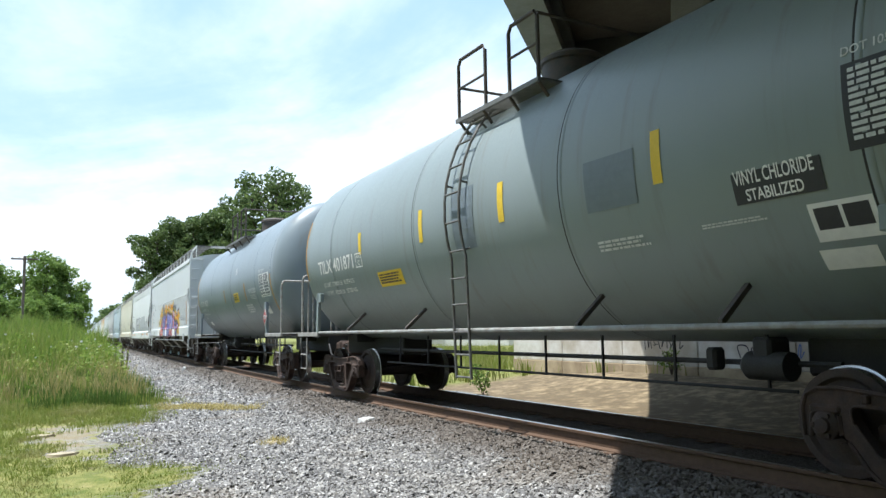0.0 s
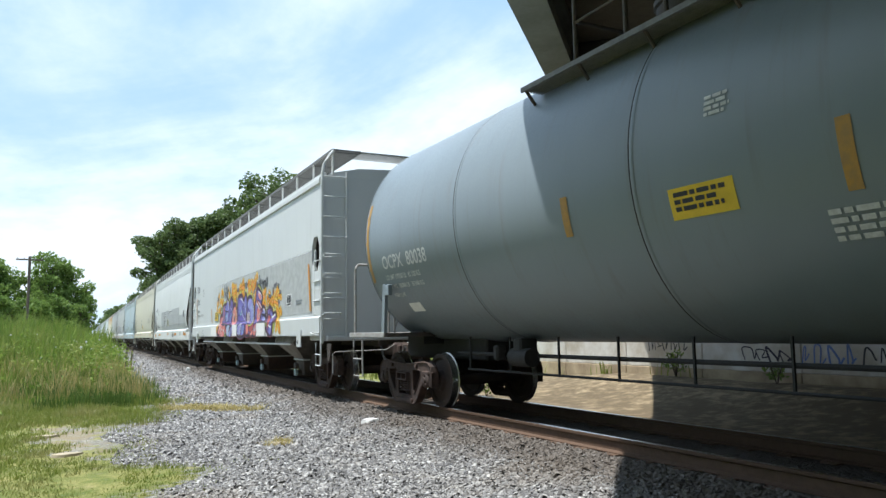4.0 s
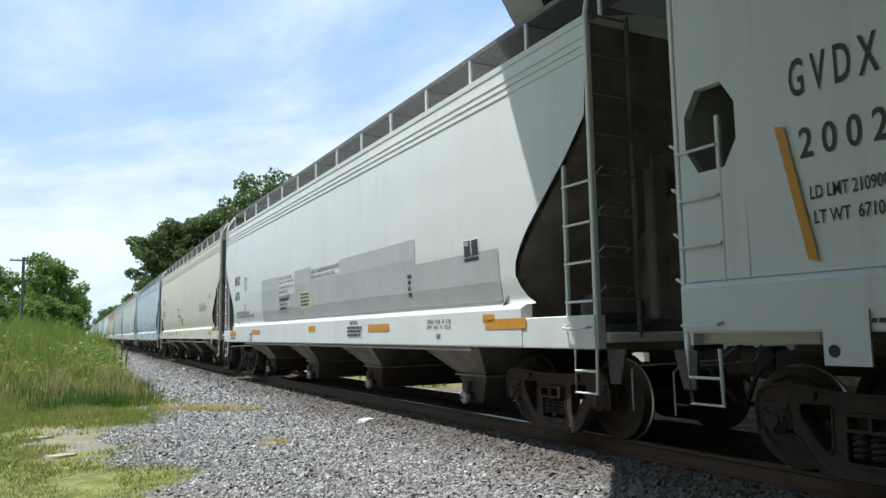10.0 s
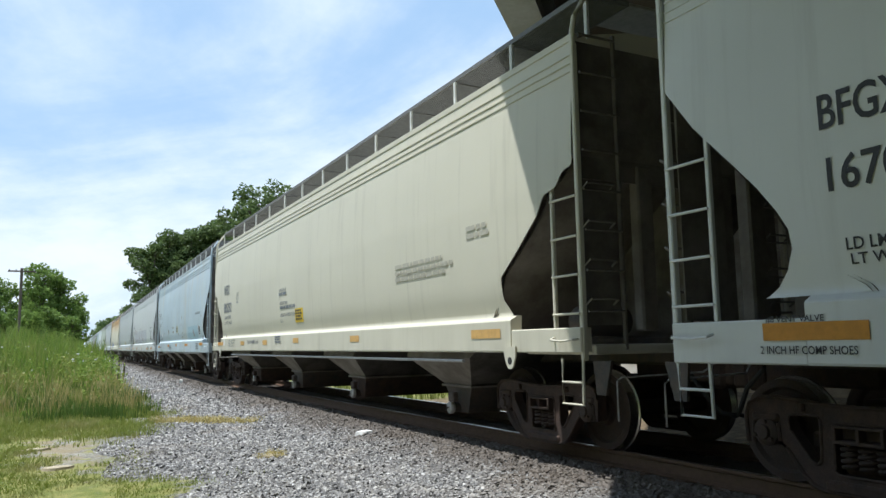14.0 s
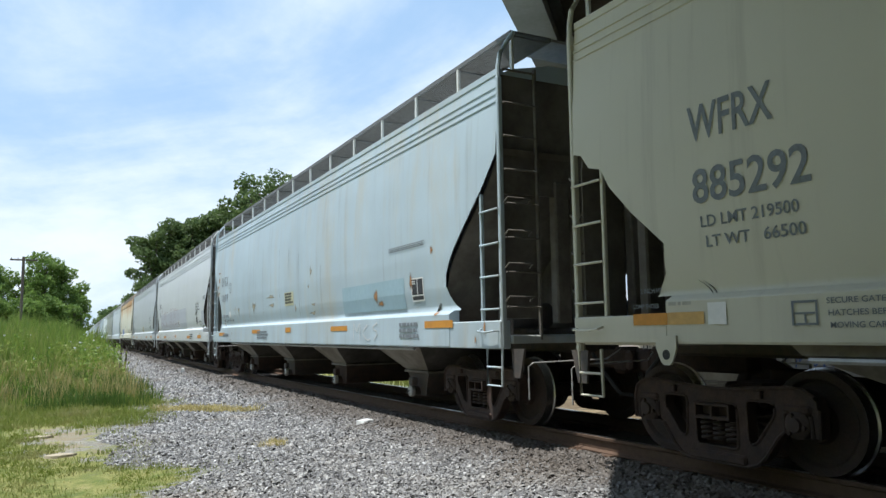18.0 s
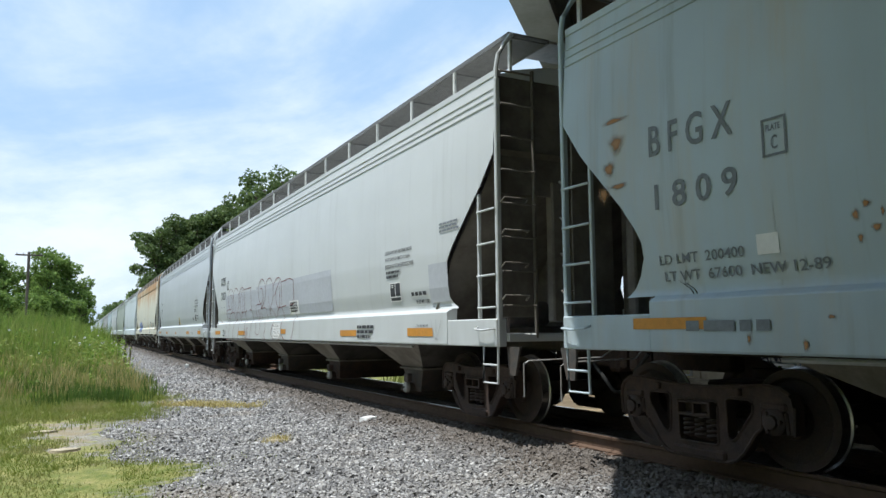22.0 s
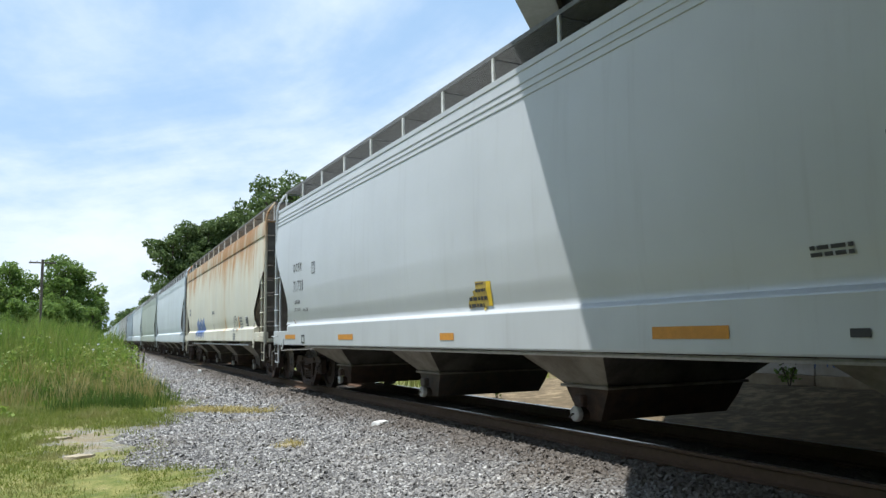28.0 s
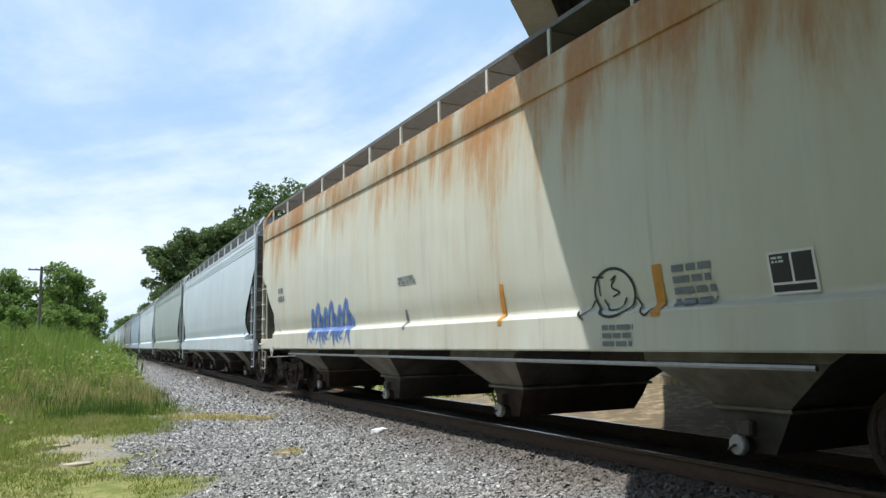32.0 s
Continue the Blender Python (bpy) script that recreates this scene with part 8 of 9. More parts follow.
mk_c.blob(-0.56, 2.57, 0.26, 0.09, GREYSOFT, 503, "graffiti_cloud", "dark sprayed smudge", 4.65, 0.12)
mk_c.blob(-0.34, 2.31, 0.09, 0.09, GREYSOFT, 504, "graffiti_cloud", "dark sprayed smudge", 4.7, 0.12)
mk_c.blob(-1.76, 2.65, 0.26, 0.13, GREYSOFT, 505, "graffiti_cloud", "dark sprayed smudge", 4.75, 0.12)
mk_c.blob(-3.26, 2.58, 0.19, 0.10, GREYSOFT, 506, "graffiti_cloud", "dark sprayed smudge", 4.8, 0.12)
mk_c.blob(-2.88, 2.39, 0.10, 0.09, GREYSOFT, 507, "graffiti_cloud", "dark sprayed smudge", 4.85, 0.12)
mk_c.blob(-4.44, 1.79, 0.06, 0.09, GREYSOFT, 508, "graffiti_cloud", "dark sprayed smudge", 4.9, 0.12)
mk_c.blob(-4.71, 2.19, 0.13, 0.06, GREYSOFT, 509, "graffiti_cloud", "dark sprayed smudge", 4.95, 0.12)
mk_c.blob(-5.14, 2.29, 0.10, 0.17, GREYSOFT, 510, "graffiti_cloud", "dark sprayed smudge", 5, 0.12)
mk_c.blob(-5.29, 2.41, 0.12, 0.08, GREYSOFT, 511, "graffiti_cloud", "dark sprayed smudge", 5.05, 0.12)
mk_c.blob(-5.47, 2.42, 0.14, 0.10, GREYSOFT, 512, "graffiti_cloud", "dark sprayed smudge", 5.1, 0.12)
mk_c.blob(-5.71, 2.39, 0.13, 0.09, GREYSOFT, 513, "graffiti_cloud", "dark sprayed smudge", 5.15, 0.12)
mk_c.blob(-5.89, 2.22, 0.14, 0.07, GREYSOFT, 514, "graffiti_cloud", "dark sprayed smudge", 5.2, 0.12)
mk_c.blob(-4.83, 2.17, 0.21, 0.08, GREYSOFT, 515, "graffiti_cloud", "dark sprayed smudge", 5.25, 0.12)
mk_c.blob(-5.76, 1.99, 0.11, 0.08, GREYSOFT, 516, "graffiti_cloud", "dark sprayed smudge", 5.3, 0.12)
body([(2.83, 1.14), (2.78, 1.37), (2.6, 1.51), (2.55, 1.73), (2.38, 1.85), (2.07, 1.9), (1.83, 1.8), (1.75, 1.51), (1.33, 1.48), (1.12, 1.36), (1, 1.14)], 8, CORALFADE)
body([(2.09, 1.64), (2.01, 2.1), (1.77, 2.2), (1.36, 2.23), (1.21, 2.41), (0.85, 2.21), (0.72, 2.16), (0.68, 2.33), (0.45, 2.39), (0.21, 2.26), (0.16, 2.1), (0.23, 1.94), (0.35, 1.77), (0.37, 1.52), (1.8, 1.56)], 8.1, VIOLETFADE)
body([(0.79, 1.15), (0.75, 1.34), (0.49, 1.46), (0.36, 1.78), (0.18, 2.04), (-0.05, 2.17), (-0.31, 2.11), (-0.49, 1.91), (-0.53, 1.69), (-0.51, 1.4), (-0.48, 1.14)], 8.2, VIOLETFADE)
body([(-0.62, 1.19), (-0.58, 2.21), (-0.78, 2.36), (-1.16, 2.39), (-1.46, 2.24), (-1.58, 2.29), (-1.75, 2.41), (-1.89, 2.33), (-1.97, 2.17), (-2.01, 1.88), (-1.91, 1.74), (-1.85, 1.18)], 8.3, VIOLETFADE)
body([(-1.81, 1.18), (-1.89, 1.6), (-1.98, 2.05), (-2.03, 2.22), (-2.27, 2.28), (-2.59, 2.26), (-2.81, 2.1), (-2.93, 1.84), (-2.94, 1.64), (-2.9, 1.57), (-3.08, 1.51), (-3.04, 1.37), (-2.79, 1.17)], 8.4, VIOLETFADE)
body([(-2.79, 1.17), (-3.02, 1.51), (-3.07, 2.08), (-3.15, 2.12), (-3.22, 2.4), (-3.44, 2.45), (-3.93, 2.24), (-3.88, 2.06), (-3.92, 1.88), (-3.91, 1.57), (-3.43, 1.49), (-3.3, 1.17)], 8.5, VIOLETFADE)
body([(-3.68, 1.57), (-3.89, 1.85), (-4.02, 1.94), (-4.21, 1.91), (-4.33, 1.79), (-4.36, 1.62), (-4.36, 1.53)], 8.6, VIOLETFADE)
body([(-4.42, 1.56), (-4.55, 1.67), (-4.61, 1.85), (-4.84, 1.9), (-5.06, 1.84), (-5.21, 1.72), (-5.44, 1.74), (-5.52, 1.6), (-5.23, 1.49), (-5.15, 1.19), (-4.79, 1.2), (-4.62, 1.28), (-4.45, 1.44)], 8.7, VIOLETFADE)
fill([(2.4, 1.6), (2.35, 1.76), (2.13, 1.85), (1.96, 1.76), (1.99, 1.69), (2.08, 1.64), (2.12, 1.56)], CORALFADE)
fill([(2.4, 1.15), (2.45, 1.28), (2.14, 1.4), (2.02, 1.33), (1.76, 1.38), (1.52, 1.25), (1.56, 1.15)], CORALFADE)
fill([(1.78, 1.41), (1.72, 1.49), (1.53, 1.53), (1.38, 1.5), (1.43, 1.35), (1.59, 1.34)], CORALFADE)
fill([(1.51, 1.15), (1.42, 1.35), (1.27, 1.26), (1.19, 1.14)], LIMESPRAY)
fill([(1.77, 2.06), (1.37, 2.14), (1.16, 2.32), (0.87, 2.16), (0.93, 1.98), (1.38, 1.99)], INDIGOFADE)
fill([(1.48, 1.63), (1.32, 1.92), (0.97, 1.93), (1.03, 1.66)], LILACFADE)
fill([(0.77, 1.64), (0.65, 1.9), (0.35, 1.94), (0.42, 1.73), (0.48, 1.57)], INDIGOFADE)
fill([(0.63, 2.09), (0.57, 2.26), (0.36, 2.3), (0.23, 2.15), (0.3, 1.97), (0.47, 2.07)], INDIGOFADE)
fill([(0.71, 1.15), (0.67, 1.29), (0.49, 1.36), (0.37, 1.19), (0.37, 1.15)], LILACFADE)
fill([(0.44, 1.43), (0.16, 1.52), (0.15, 1.35), (0.3, 1.17), (0.37, 1.26)], LILACFADE)
fill([(1.1, 1.18), (1.19, 1.46), (0.8, 1.53), (0.54, 1.51), (0.71, 1.37), (0.77, 1.17)], SKYSPRAY)
fill([(0.31, 1.48), (0.28, 1.79), (0.12, 2.01), (-0.1, 2.09), (-0.32, 2.03), (-0.44, 1.84), (-0.45, 1.65), (-0.38, 1.53)], CORALFADE)
fill([(-0.77, 1.98), (-0.78, 2.19), (-1.01, 2.33), (-1.36, 2.22), (-1.5, 2.13), (-1.44, 1.99), (-1.3, 2.04), (-1.05, 1.84), (-0.87, 1.91)], INDIGOFADE)
fill([(-0.69, 1.63), (-0.75, 1.8), (-1.09, 1.79), (-1.29, 1.88), (-1.69, 1.67), (-1.63, 1.6)], INDIGOFADE)
fill([(-1.57, 1.92), (-1.6, 2.24), (-1.77, 2.35), (-1.95, 2.11), (-1.85, 1.78), (-1.71, 1.74)], INDIGOFADE)
fill([(-0.71, 1.2), (-0.68, 1.46), (-1, 1.52), (-1.3, 1.53), (-1.12, 1.19)], LILACFADE)
fill([(-1.29, 1.19), (-1.38, 1.48), (-1.74, 1.51), (-1.76, 1.3), (-1.53, 1.19)], INDIGOFADE)
fill([(-2.02, 2.04), (-2.14, 2.18), (-2.38, 2.24), (-2.65, 2.18), (-2.82, 1.98), (-2.88, 1.75), (-2.8, 1.6), (-2.62, 1.56), (-2.45, 1.68), (-2.4, 1.84), (-2.2, 1.94)], LILACFADE)
fill([(-1.94, 1.63), (-2, 1.77), (-2.11, 1.82), (-2.35, 1.8), (-2.34, 1.55), (-2.16, 1.53)], ROSESPRAY)
fill([(-2.31, 1.46), (-2.55, 1.43), (-2.91, 1.52), (-3.05, 1.5), (-2.97, 1.38), (-2.69, 1.29), (-2.41, 1.29)], REDSPRAY2)
fill([(-1.95, 1.5), (-2.29, 1.51), (-2.38, 1.28), (-2.11, 1.2), (-2, 1.2)], CORALFADE)
fill([(-2.46, 1.19), (-2.69, 1.28), (-3.01, 1.37), (-2.89, 1.19)], CORALFADE)
fill([(-3.38, 2.25), (-3.49, 2.37), (-3.83, 2.24), (-3.78, 2.09)], CORALFADE)
fill([(-3.27, 2.14), (-3.44, 2.14), (-3.88, 1.97), (-3.89, 1.87), (-3.73, 1.87), (-3.25, 2.06)], REDSPRAY2)
fill([(-3.24, 1.56), (-3.37, 1.99), (-3.73, 1.86), (-3.68, 1.58)], CORALFADE)
fill([(-3.88, 1.92), (-3.93, 1.85), (-3.72, 1.62), (-3.71, 1.8)], REDSPRAY2)
fill([(-2.94, 1.18), (-3.06, 1.45), (-3.43, 1.51), (-3.4, 1.38), (-3.27, 1.18)], CORALFADE)
fill([(-3.9, 1.71), (-4.01, 1.82), (-4.16, 1.88), (-4.26, 1.82), (-4.28, 1.74), (-4.05, 1.74)], LILACFADE)
fill([(-3.87, 1.59), (-4.07, 1.69), (-4.33, 1.63), (-4.34, 1.55)], LILACFADE)
fill([(-4.79, 1.76), (-5, 1.8), (-5.19, 1.67), (-4.99, 1.64)], INDIGOFADE)
fill([(-4.62, 1.67), (-4.79, 1.7), (-4.97, 1.62), (-4.82, 1.43), (-4.68, 1.31)], REDSPRAY2)
fill([(-4.83, 1.2), (-4.89, 1.4), (-5.15, 1.45), (-5.09, 1.2)], INDIGOFADE)
fill([(-4.47, 1.49), (-4.6, 1.55), (-4.59, 1.34)], LIMESPRAY)
mk_c.shape([(0.03, 1.6), (-0.01, 1.78), (-0.09, 1.82), (-0.15, 1.72), (-0.12, 1.59)], NAVYSPRAY, "graffiti_letter", "", 11, 2)
mk_c.stroke([(2.56, 1.34), (2.37, 1.45), (2.16, 1.49)], 0.035, SIGNWHITE, "graffiti_shine", "", 12)
mk_c.stroke([(2.38, 1.23), (2.2, 1.35), (2.01, 1.41)], 0.035, SIGNWHITE, "graffiti_shine", "", 12)
mk_c.stroke([(1.78, 1.4), (1.59, 1.33), (1.43, 1.24)], 0.035, SIGNWHITE, "graffiti_shine", "", 12)
mk_c.stroke([(2.12, 1.6), (2.08, 1.73), (1.96, 1.76)], 0.03, SIGNWHITE, "graffiti_shine", "", 12)
mk_c.stroke([(1.23, 2.31), (1.11, 2.31), (0.87, 2.17), (0.99, 1.99), (1.04, 1.67)], 0.026, SIGNWHITE, "graffiti_shine", "", 12)
mk_c.stroke([(0.56, 2.07), (0.4, 2.01), (0.22, 1.89)], 0.026, SIGNWHITE, "graffiti_shine", "", 12)
mk_c.stroke([(0.05, 1.6), (0, 1.81), (-0.11, 1.84)], 0.03, SIGNWHITE, "graffiti_shine", "", 12)
mk_c.stroke([(-0.35, 2), (-0.46, 1.84), (-0.47, 1.6)], 0.035, SIGNWHITE, "graffiti_shine", "", 12)
mk_c.stroke([(0.71, 1.17), (0.66, 1.31), (0.48, 1.38)], 0.02, SIGNWHITE, "graffiti_shine", "", 12)
mk_c.stroke([(-1.02, 2.29), (-1.21, 2.25), (-1.44, 2.15)], 0.03, SIGNWHITE, "graffiti_shine", "", 12)
mk_c.stroke([(-1.09, 2.01), (-1.19, 1.89), (-1.43, 1.75), (-1.71, 1.64), (-1.73, 1.57)], 0.026, SIGNWHITE, "graffiti_shine", "", 12)
mk_c.stroke([(-1.56, 2.23), (-1.51, 1.98)], 0.022, SIGNWHITE, "graffiti_shine", "", 12)
mk_c.stroke([(-1.66, 2.12), (-1.86, 1.82)], 0.022, SIGNWHITE, "graffiti_shine", "", 12)
mk_c.stroke([(-0.94, 1.46), (-1.31, 1.53), (-1.12, 1.24)], 0.03, SIGNWHITE, "graffiti_shine", "", 12)
mk_c.stroke([(-0.88, 1.22), (-1.18, 1.46)], 0.025, SIGNWHITE, "graffiti_shine", "", 12)
mk_c.stroke([(-2.66, 2.21), (-2.85, 2.01), (-2.91, 1.7), (-2.8, 1.57)], 0.03, SIGNWHITE, "graffiti_shine", "", 12)
mk_c.stroke([(-2.02, 1.76), (-2.15, 1.82), (-2.36, 1.8), (-2.35, 1.55)], 0.02, SIGNWHITE, "graffiti_shine", "", 12)
mk_c.stroke([(-3.49, 2.38), (-3.84, 2.25), (-3.79, 2.1)], 0.035, SIGNWHITE, "graffiti_shine", "", 12)
mk_c.stroke([(-3.25, 2.08), (-3.67, 1.89)], 0.03, SIGNWHITE, "graffiti_shine", "", 12)
mk_c.stroke([(-3.49, 2.08), (-3.9, 1.91)], 0.03, SIGNWHITE, "graffiti_shine", "", 12)
mk_c.stroke([(-3.74, 1.85), (-3.69, 1.65)], 0.025, SIGNWHITE, "graffiti_shine", "", 12)
mk_c.stroke([(-4.09, 1.86), (-4.21, 1.86), (-4.31, 1.75)], 0.035, SIGNWHITE, "graffiti_shine", "", 12)
mk_c.stroke([(-5.05, 1.62), (-5.27, 1.66), (-5.44, 1.7)], 0.05, SIGNWHITE, "graffiti_shine", "", 12)
mk_c.stroke([(-4.81, 1.44), (-5.1, 1.37)], 0.045, SIGNWHITE, "graffiti_shine", "", 12)
mk_c.stroke([(1.4, 1.7), (1.23, 1.89), (1.1, 1.69)], 0.03, TEALSPRAY, "graffiti_shine", "", 11.5)
mk_c.stroke([(0.72, 1.66), (0.58, 1.79), (0.42, 1.87)], 0.03, TEALSPRAY, "graffiti_shine", "", 11.5)
mk_c.stroke([(-0.22, 1.72), (-0.33, 1.83), (-0.39, 1.74)], 0.045, TEALSPRAY, "graffiti_shine", "", 11.5)
mk_c.stroke([(0.2, 1.76), (0.1, 1.88)], 0.04, TEALSPRAY, "graffiti_shine", "", 11.5)
mk_c.stroke([(-0.84, 1.98), (-0.92, 1.85), (-1.15, 1.8), (-1.2, 1.96)], 0.035, TEALSPRAY, "graffiti_shine", "", 11.5)
mk_c.stroke([(-1.38, 1.45), (-1.54, 1.26), (-1.73, 1.44)], 0.035, TEALSPRAY, "graffiti_shine", "", 11.5)
mk_c.stroke([(-2.81, 1.96), (-2.84, 1.75), (-2.75, 1.63)], 0.04, TEALSPRAY, "graffiti_shine", "", 11.5)
mk_c.stroke([(-3.07, 1.39), (-3.19, 1.31), (-3.4, 1.45)], 0.035, TEALSPRAY, "graffiti_shine", "", 11.5)
mk_c.stroke([(-3.34, 1.81), (-3.49, 1.67), (-3.64, 1.77)], 0.025, TEALSPRAY, "graffiti_shine", "", 11.5)
mk_c.stroke([(1.62, 1.65), (1.51, 1.81), (1.37, 1.83)], 0.03, TEALSPRAY, "graffiti_shine", "", 11.5)
mk_c.stroke([(-2.3, 1.48), (-2.56, 1.46), (-2.88, 1.53), (-2.94, 1.59)], 0.045, LIMESPRAY, "graffiti_shine", "", 11.6)
mk_c.stroke([(-3.91, 1.73), (-4.1, 1.73), (-4.33, 1.68)], 0.05, NAVYSPRAY, "graffiti_shine", "", 11.7)
mk_c.stroke([(0.36, 1.17), (0.17, 1.37)], 0.03, NAVYSPRAY, "graffiti_shine", "", 11.7)
mk_c.stroke([(1.77, 2.03), (1.38, 1.98), (0.9, 1.96)], 0.03, NAVYSPRAY, "graffiti_shine", "", 11.7)
mk_c.stroke([(1.44, 1.29), (1.47, 1.19)], 0.022, INK, "graffiti_tag", "", 12.5)
mk_c.stroke([(1.4, 1.28), (1.42, 1.18)], 0.022, INK, "graffiti_tag", "", 12.5)
mk_c.stroke([(1.35, 1.24), (1.29, 1.26), (1.34, 1.18), (1.29, 1.18)], 0.022, INK, "graffiti_tag", "", 12.5)
mk_c.text("YSD", 1.56, 1.19, 0.17, 0.11, INK)
mk_c.stroke([(1.89, 2.83), (1.77, 2.47), (1.65, 2.79), (1.6, 2.45), (1.51, 2.84)], 0.035, INK, "graffiti_tag", "", 10)
mk_c.stroke([(1.53, 2.56), (1.32, 2.77), (1.39, 2.46), (1.5, 2.49)], 0.035, INK, "graffiti_tag", "", 10)
mk_c.stroke([(1.25, 2.85), (1.28, 2.44), (1.12, 2.65), (1.23, 2.55)], 0.035, INK, "graffiti_tag", "", 10)
mk_c.stroke([(1.13, 2.5), (1.04, 2.68), (1.14, 2.61)], 0.035, INK, "graffiti_tag", "", 10)
mk_c.stroke([(1.01, 2.49), (0.99, 2.47)], 0.035, INK, "graffiti_tag", "", 10)
mk_c.stroke([(-3.49, 2.54), (-3.59, 2.8), (-3.67, 2.51), (-3.51, 2.66)], 0.04, INK, "graffiti_tag", "", 10)
mk_c.stroke([(-3.82, 2.69), (-3.72, 2.56), (-3.86, 2.4), (-3.92, 2.62), (-3.83, 2.55)], 0.04, INK, "graffiti_tag", "", 10)
mk_c.stroke([(-3.96, 2.67), (-4.02, 2.54), (-4.13, 2.66), (-4.01, 2.37)], 0.04, INK, "graffiti_tag", "", 10)
mk_c.stroke([(-4.17, 2.63), (-4.1, 2.47), (-4.23, 2.42), (-4.25, 2.58), (-4.17, 2.63)], 0.04, INK, "graffiti_tag", "", 10)
mk_c.stroke([(-4.39, 2.67), (-4.28, 2.55), (-4.38, 2.45), (-4.41, 2.54)], 0.04, INK, "graffiti_tag", "", 10)
mk_c.stroke([(-4.43, 2.63), (-4.49, 2.7), (-4.43, 2.47), (-4.52, 2.51)], 0.04, INK, "graffiti_tag", "", 10)
mk_c.stroke([(-4.52, 2.68), (-4.52, 2.45)], 0.04, INK, "graffiti_tag", "", 10)
mk_c.stroke([(-4.56, 2.38), (-4.57, 2.37)], 0.04, INK, "graffiti_tag", "", 10)
mk_c.stroke([(-4.63, 2.34), (-4.64, 2.33)], 0.04, INK, "graffiti_tag", "", 10)

# scrawls on the wall under the overpass
mk_w = Skin(wall, ([-1.0, 3.0], [15.6, 15.6]))
scrawl = random.Random(3)
for y0, z0, mat in ((16.6, .55, INK), (13.2, .35, NAVYSPRAY), (11.6, .3, BLUESPRAY), (10.1, .4, INK), (7.6, .35, NAVYSPRAY), (4.4, .3, INK)):
    y, tall = y0, scrawl.uniform(.35, .6)
    for k in range(scrawl.choice((3, 4, 5))):
        # letters of uneven size and slant
        w, h, lean = scrawl.uniform(.14, .34), tall * scrawl.uniform(.7, 1.1), scrawl.uniform(-.12, .12)
        line = [(y, z0 + scrawl.uniform(-.06, .06)), (y - lean, z0 + h), (y - w * .6, z0 + h * scrawl.uniform(.3, 1.0)), (y - w * scrawl.uniform(.2, .9), z0 + scrawl.uniform(0, .15)), (y - w, z0 + h * scrawl.uniform(.2, .9))]
        mk_w.stroke(line, scrawl.uniform(.03, .055), mat, "scrawl", "dark sprayed scrawl", 1 + .1 * k)
        y -= w + scrawl.uniform(.02, .12)

mk_f.stroke([(3.81, 3.17), (3.78, 2.59)], 0.011, FADEINK, "dent_line", "thin dark scratch", 2)
mk_f.stroke([(2.5, 3.42), (2.45, 2.5), (2.46, 1.75)], 0.011, FADEINK, "dent_line", "thin dark scratch", 2)
mk_f.stroke([(4.21, 2.39), (4.17, 2.06), (4.03, 1.68)], 0.011, FADEINK, "dent_line", "thin dark scratch", 2)
mk_f.stroke([(0.84, 3.28), (0.83, 2.42), (0.8, 1.52)], 0.011, FADEINK, "dent_line", "thin dark scratch", 2)
mk_f.stroke([(0.02, 3.17), (0.04, 2.75)], 0.011, FADEINK, "dent_line", "thin dark scratch", 2)
mk_f.stroke([(-0.79, 2.99), (-0.79, 2.19), (-0.81, 1.57)], 0.011, FADEINK, "dent_line", "thin dark scratch", 2)
mk_f.stroke([(-2.35, 2.6), (-2.35, 2.12), (-2.36, 1.71)], 0.011, FADEINK, "dent_line", "thin dark scratch", 2)
mk_f.blob(3.50, 1.97, 0.29, 0.17, RUSTFAINT, 600, "rust_stain", "faint ochre rust smear", 1, 0.3)
mk_f.blob(1.59, 1.94, 0.39, 0.06, RUSTFAINT, 601, "rust_stain", "faint ochre rust smear", 1, 0.3)
mk_f.blob(1.64, 2.15, 0.50, 0.06, RUSTFAINT, 602, "rust_stain", "faint ochre rust smear", 1, 0.3)
mk_f.blob(-1.71, 1.65, 0.30, 0.05, RUSTFAINT, 603, "rust_stain", "faint ochre rust smear", 1, 0.3)
mk_f.blob(-1.81, 1.83, 0.21, 0.04, RUSTFAINT, 604, "rust_stain", "faint ochre rust smear", 1, 0.3)
mk_f.blob(-1.51, 2.22, 0.07, 0.05, RUSTFAINT, 605, "rust_stain", "faint ochre rust smear", 1, 0.3)
mk_f.blob(-1.68, 2.52, 0.11, 0.13, RUSTFAINT, 606, "rust_stain", "faint ochre rust smear", 1, 0.3)
mk_f.blob(-0.47, 1.79, 0.10, 0.11, RUSTFAINT, 607, "rust_stain", "faint ochre rust smear", 1, 0.3)
mk_f.blob(5.40, 1.92, 0.14, 0.16, RUSTFAINT, 608, "rust_stain", "faint ochre rust smear", 1, 0.3)
mk_f.blob(8.36, 3.24, 0.24, 0.04, RUSTSOFT, 519, "rust_stain", "orange-brown rust stain", 2, 0.12)
mk_f.blob(8.32, 3.0, 0.14, 0.14, RUSTSOFT, 520, "rust_stain", "orange-brown rust stain", 2, 0.12)
mk_f.blob(8.43, 2.77, 0.11, 0.10, RUSTSOFT, 521, "rust_stain", "orange-brown rust stain", 2, 0.12)
mk_f.blob(8.31, 2.58, 0.17, 0.04, RUSTSOFT, 522, "rust_stain", "orange-brown rust stain", 2, 0.12)
mk_f.blob(8.52, 2.53, 0.11, 0.12, RUSTSOFT, 523, "rust_stain", "orange-brown rust stain", 2, 0.12)
mk_f.blob(5.96, 1.97, 0.04, 0.06, RUSTSOFT, 524, "rust_stain", "orange-brown rust stain", 2, 0.12)
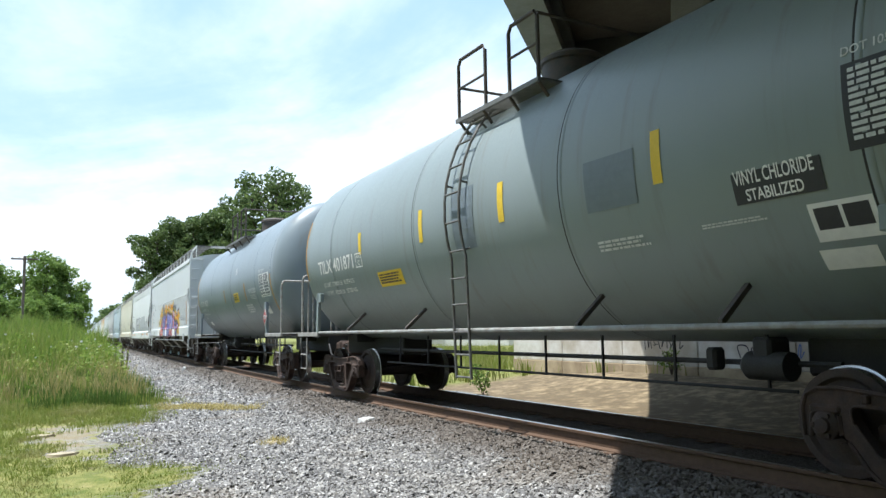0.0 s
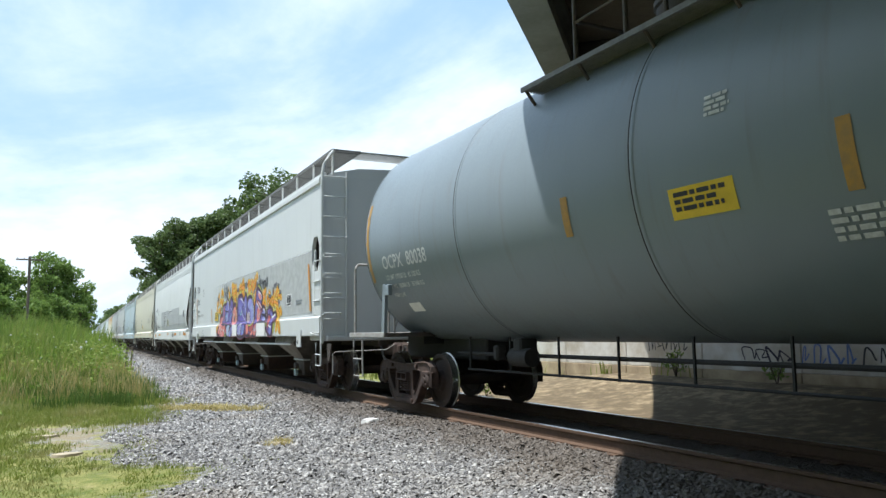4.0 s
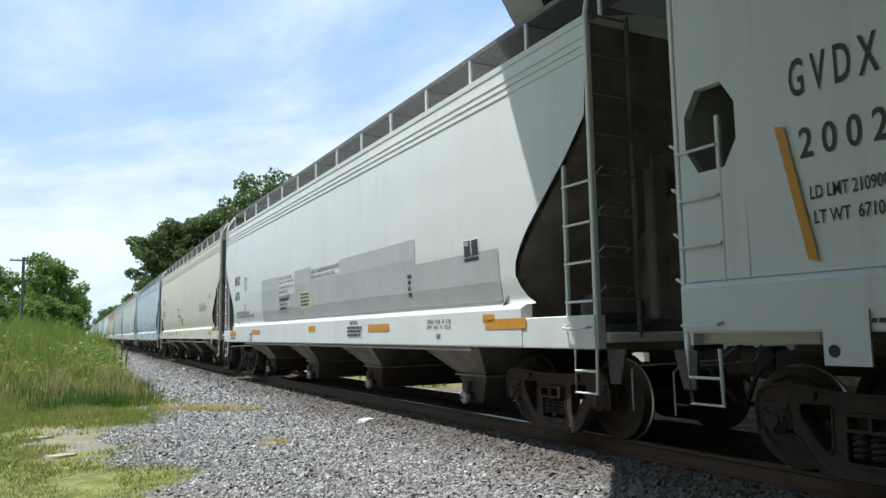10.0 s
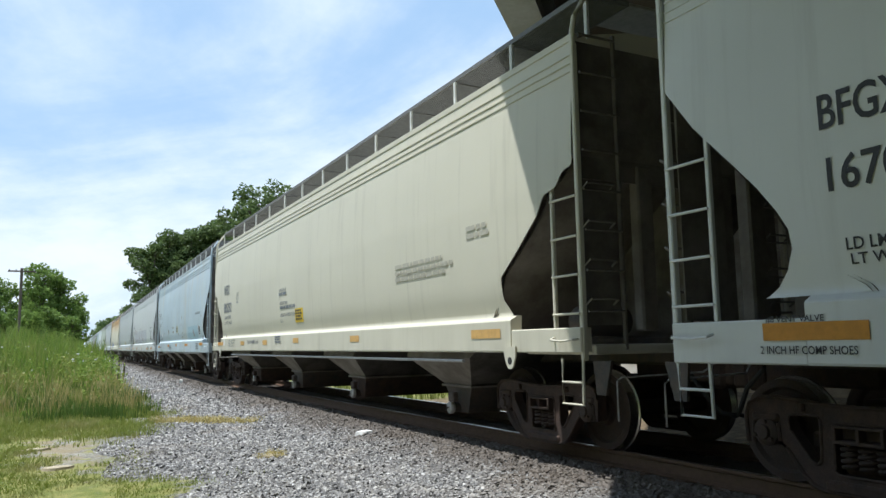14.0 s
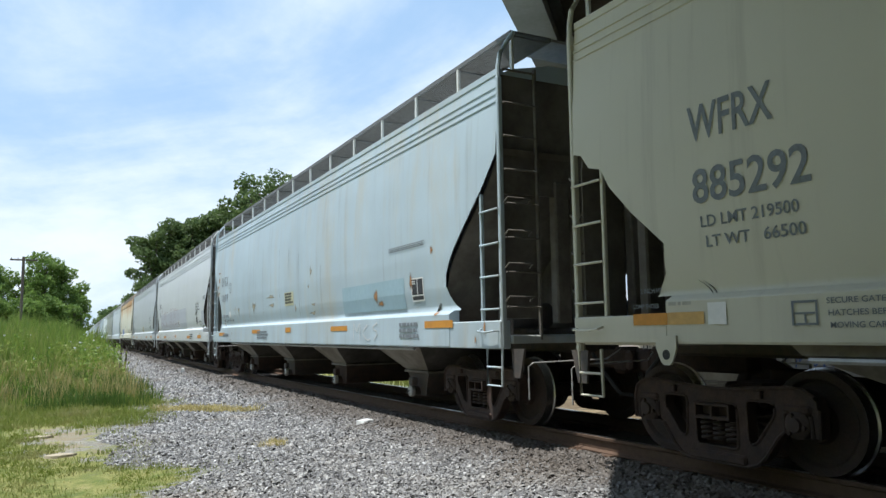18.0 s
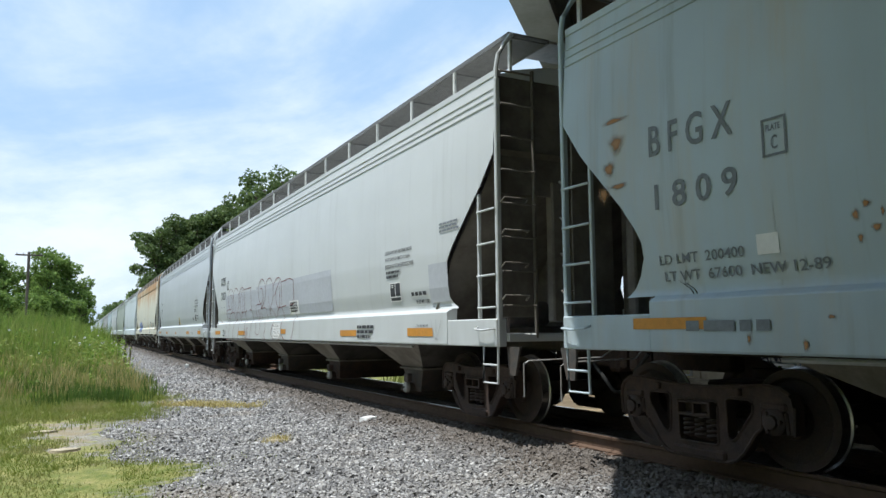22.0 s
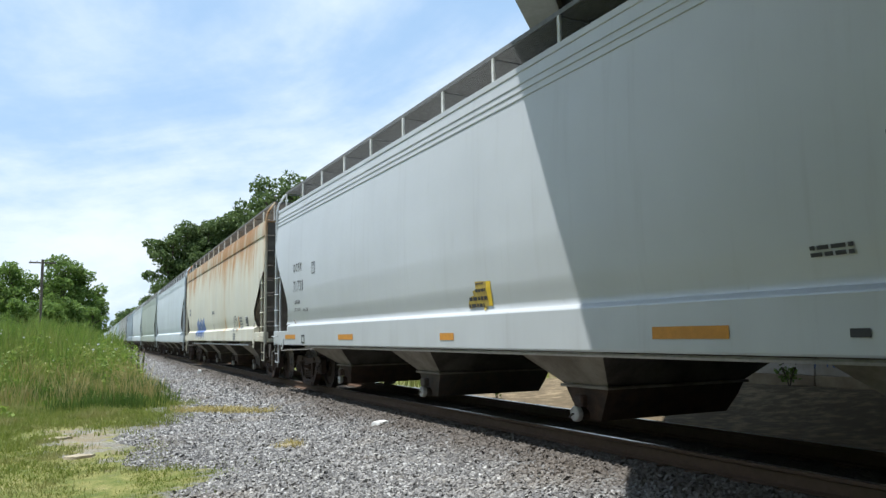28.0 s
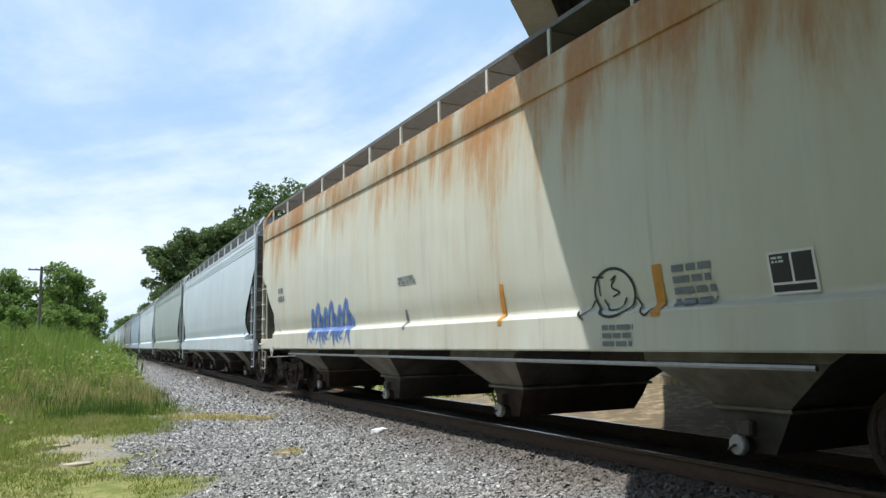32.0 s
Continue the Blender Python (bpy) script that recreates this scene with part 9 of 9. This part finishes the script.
mk_f.blob(5.88, 2.04, 0.04, 0.04, RUSTSOFT, 525, "rust_stain", "orange-brown rust stain", 2, 0.12)
mk_f.blob(5.82, 1.87, 0.05, 0.04, RUSTSOFT, 526, "rust_stain", "orange-brown rust stain", 2, 0.12)
mk_f.blob(5.94, 1.81, 0.03, 0.05, RUSTSOFT, 527, "rust_stain", "orange-brown rust stain", 2, 0.12)
mk_f.blob(5.77, 1.97, 0.02, 0.05, RUSTSOFT, 528, "rust_stain", "orange-brown rust stain", 2, 0.12)
mk_f.blob(6.16, 1.28, 0.04, 0.02, RUSTSOFT, 529, "rust_stain", "orange-brown rust stain", 2, 0.12)
mk_f.blob(6.37, 1.08, 0.03, 0.06, RUSTSOFT, 530, "rust_stain", "orange-brown rust stain", 2, 0.12)
mk_f.blob(6.86, 1.12, 0.03, 0.07, RUSTSOFT, 531, "rust_stain", "orange-brown rust stain", 2, 0.12)
mk_f.blob(-5.24, 1.82, 0.13, 0.15, RUSTSOFT, 532, "rust_stain", "orange-brown rust stain", 2, 0.12)
mk_f.blob(-5.44, 1.69, 0.19, 0.07, RUSTSOFT, 533, "rust_stain", "orange-brown rust stain", 2, 0.12)
mk_f.blob(-6.66, 1.98, 0.08, 0.18, RUSTSOFT, 534, "rust_stain", "orange-brown rust stain", 2, 0.12)
mk_f.blob(-7.52, 1.47, 0.10, 0.04, RUSTSOFT, 535, "rust_stain", "orange-brown rust stain", 2, 0.12)
mk_f.blob(-7.4, 2.38, 0.07, 0.08, RUSTSOFT, 536, "rust_stain", "orange-brown rust stain", 2, 0.12)
mk_f.blob(-8.65, 1.11, 0.03, 0.07, RUSTSOFT, 537, "rust_stain", "orange-brown rust stain", 2, 0.12)
mk_f.blob(-8.88, 1.26, 0.04, 0.13, RUSTSOFT, 538, "rust_stain", "orange-brown rust stain", 2, 0.12)
mk_h.shape([(-0.58, 1.89), (-0.7, 1.89), (-0.87, 1.88), (-0.98, 1.88), (-0.98, 1.71), (-0.98, 1.56), (-0.89, 1.56), (-0.81, 1.56), (-0.81, 1.5), (-0.76, 1.51), (-0.73, 1.56), (-0.63, 1.56), (-0.46, 1.55), (-0.35, 1.54), (-0.34, 1.6), (-0.38, 1.66), (-0.43, 1.7), (-0.52, 1.71), (-0.5, 1.77), (-0.59, 1.79), (-0.59, 1.84)], YELLOWDIRTY, "placard", "torn faded yellow placard", 1)
mk_h.shape([(-0.99, 1.87), (-0.98, 1.56), (-0.89, 1.56), (-0.87, 1.8), (-0.88, 1.88)], YELLOW, "placard_edge", "brighter unfaded edge", 2)
mk_h.bars(-0.58, 1.75, -0.87, 1.79, 1, INK, 60, .95)
mk_h.bars(-0.39, 1.64, -0.93, 1.69, 1, INK, 61, .95)
mk_h.bars(-0.36, 1.55, -0.88, 1.6, 1, INK, 62, .95)
mk_h.bars(-0.6, 1.85, -0.85, 1.87, 1, INK, 63, .95)

tail = [hopper(text, 9.8, pt, spin=False)[0] for text, pt in (("bluish white covered hopper car far back in the train", P_J), ("grey-green covered hopper car far back in the train", P_K), ("steel-blue covered hopper car far back in the train", P_L), ("dull grey covered hopper car far back in the train", P_M))]
middle = 164.6
for i, kind in enumerate((0, 1, 0, 2, 3, 3, 2, 0, 1, 2, 0, 3, 2)):
    middle += 20.75
    fleet.append((tail[kind] if kind not in [k for k in (0, 1, 0, 2, 3, 3, 2, 0, 1, 2, 0, 3, 2)[:i]] else copy_thing(tail[kind], pose(0, 0, 0)), middle))


# ---- the train runs ----
def on_line(y):
    """A car stands on its two trucks, so it lies along the chord between them."""
    a, b = float(bend(y - 7.6)), float(bend(y + 7.6))
    return pose(XC + (a + b) / 2, y, 0, 0, 0, -math.degrees(math.atan2(b - a, 15.2)))


def motions():
    times = [float(t) for t in range(33)]
    for car, y0 in fleet:
        walk(car, [(t, on_line(y0 - run(t))) for t in times])
    step = 0.1
    count = round(32 / step)
    for w, y in turning:
        walk(w, [(i * step, pose(0, y, 0) @ Matrix.Rotation(run(i * step) / WR, 4, "X")) for i in range(count + 1)])


motions()
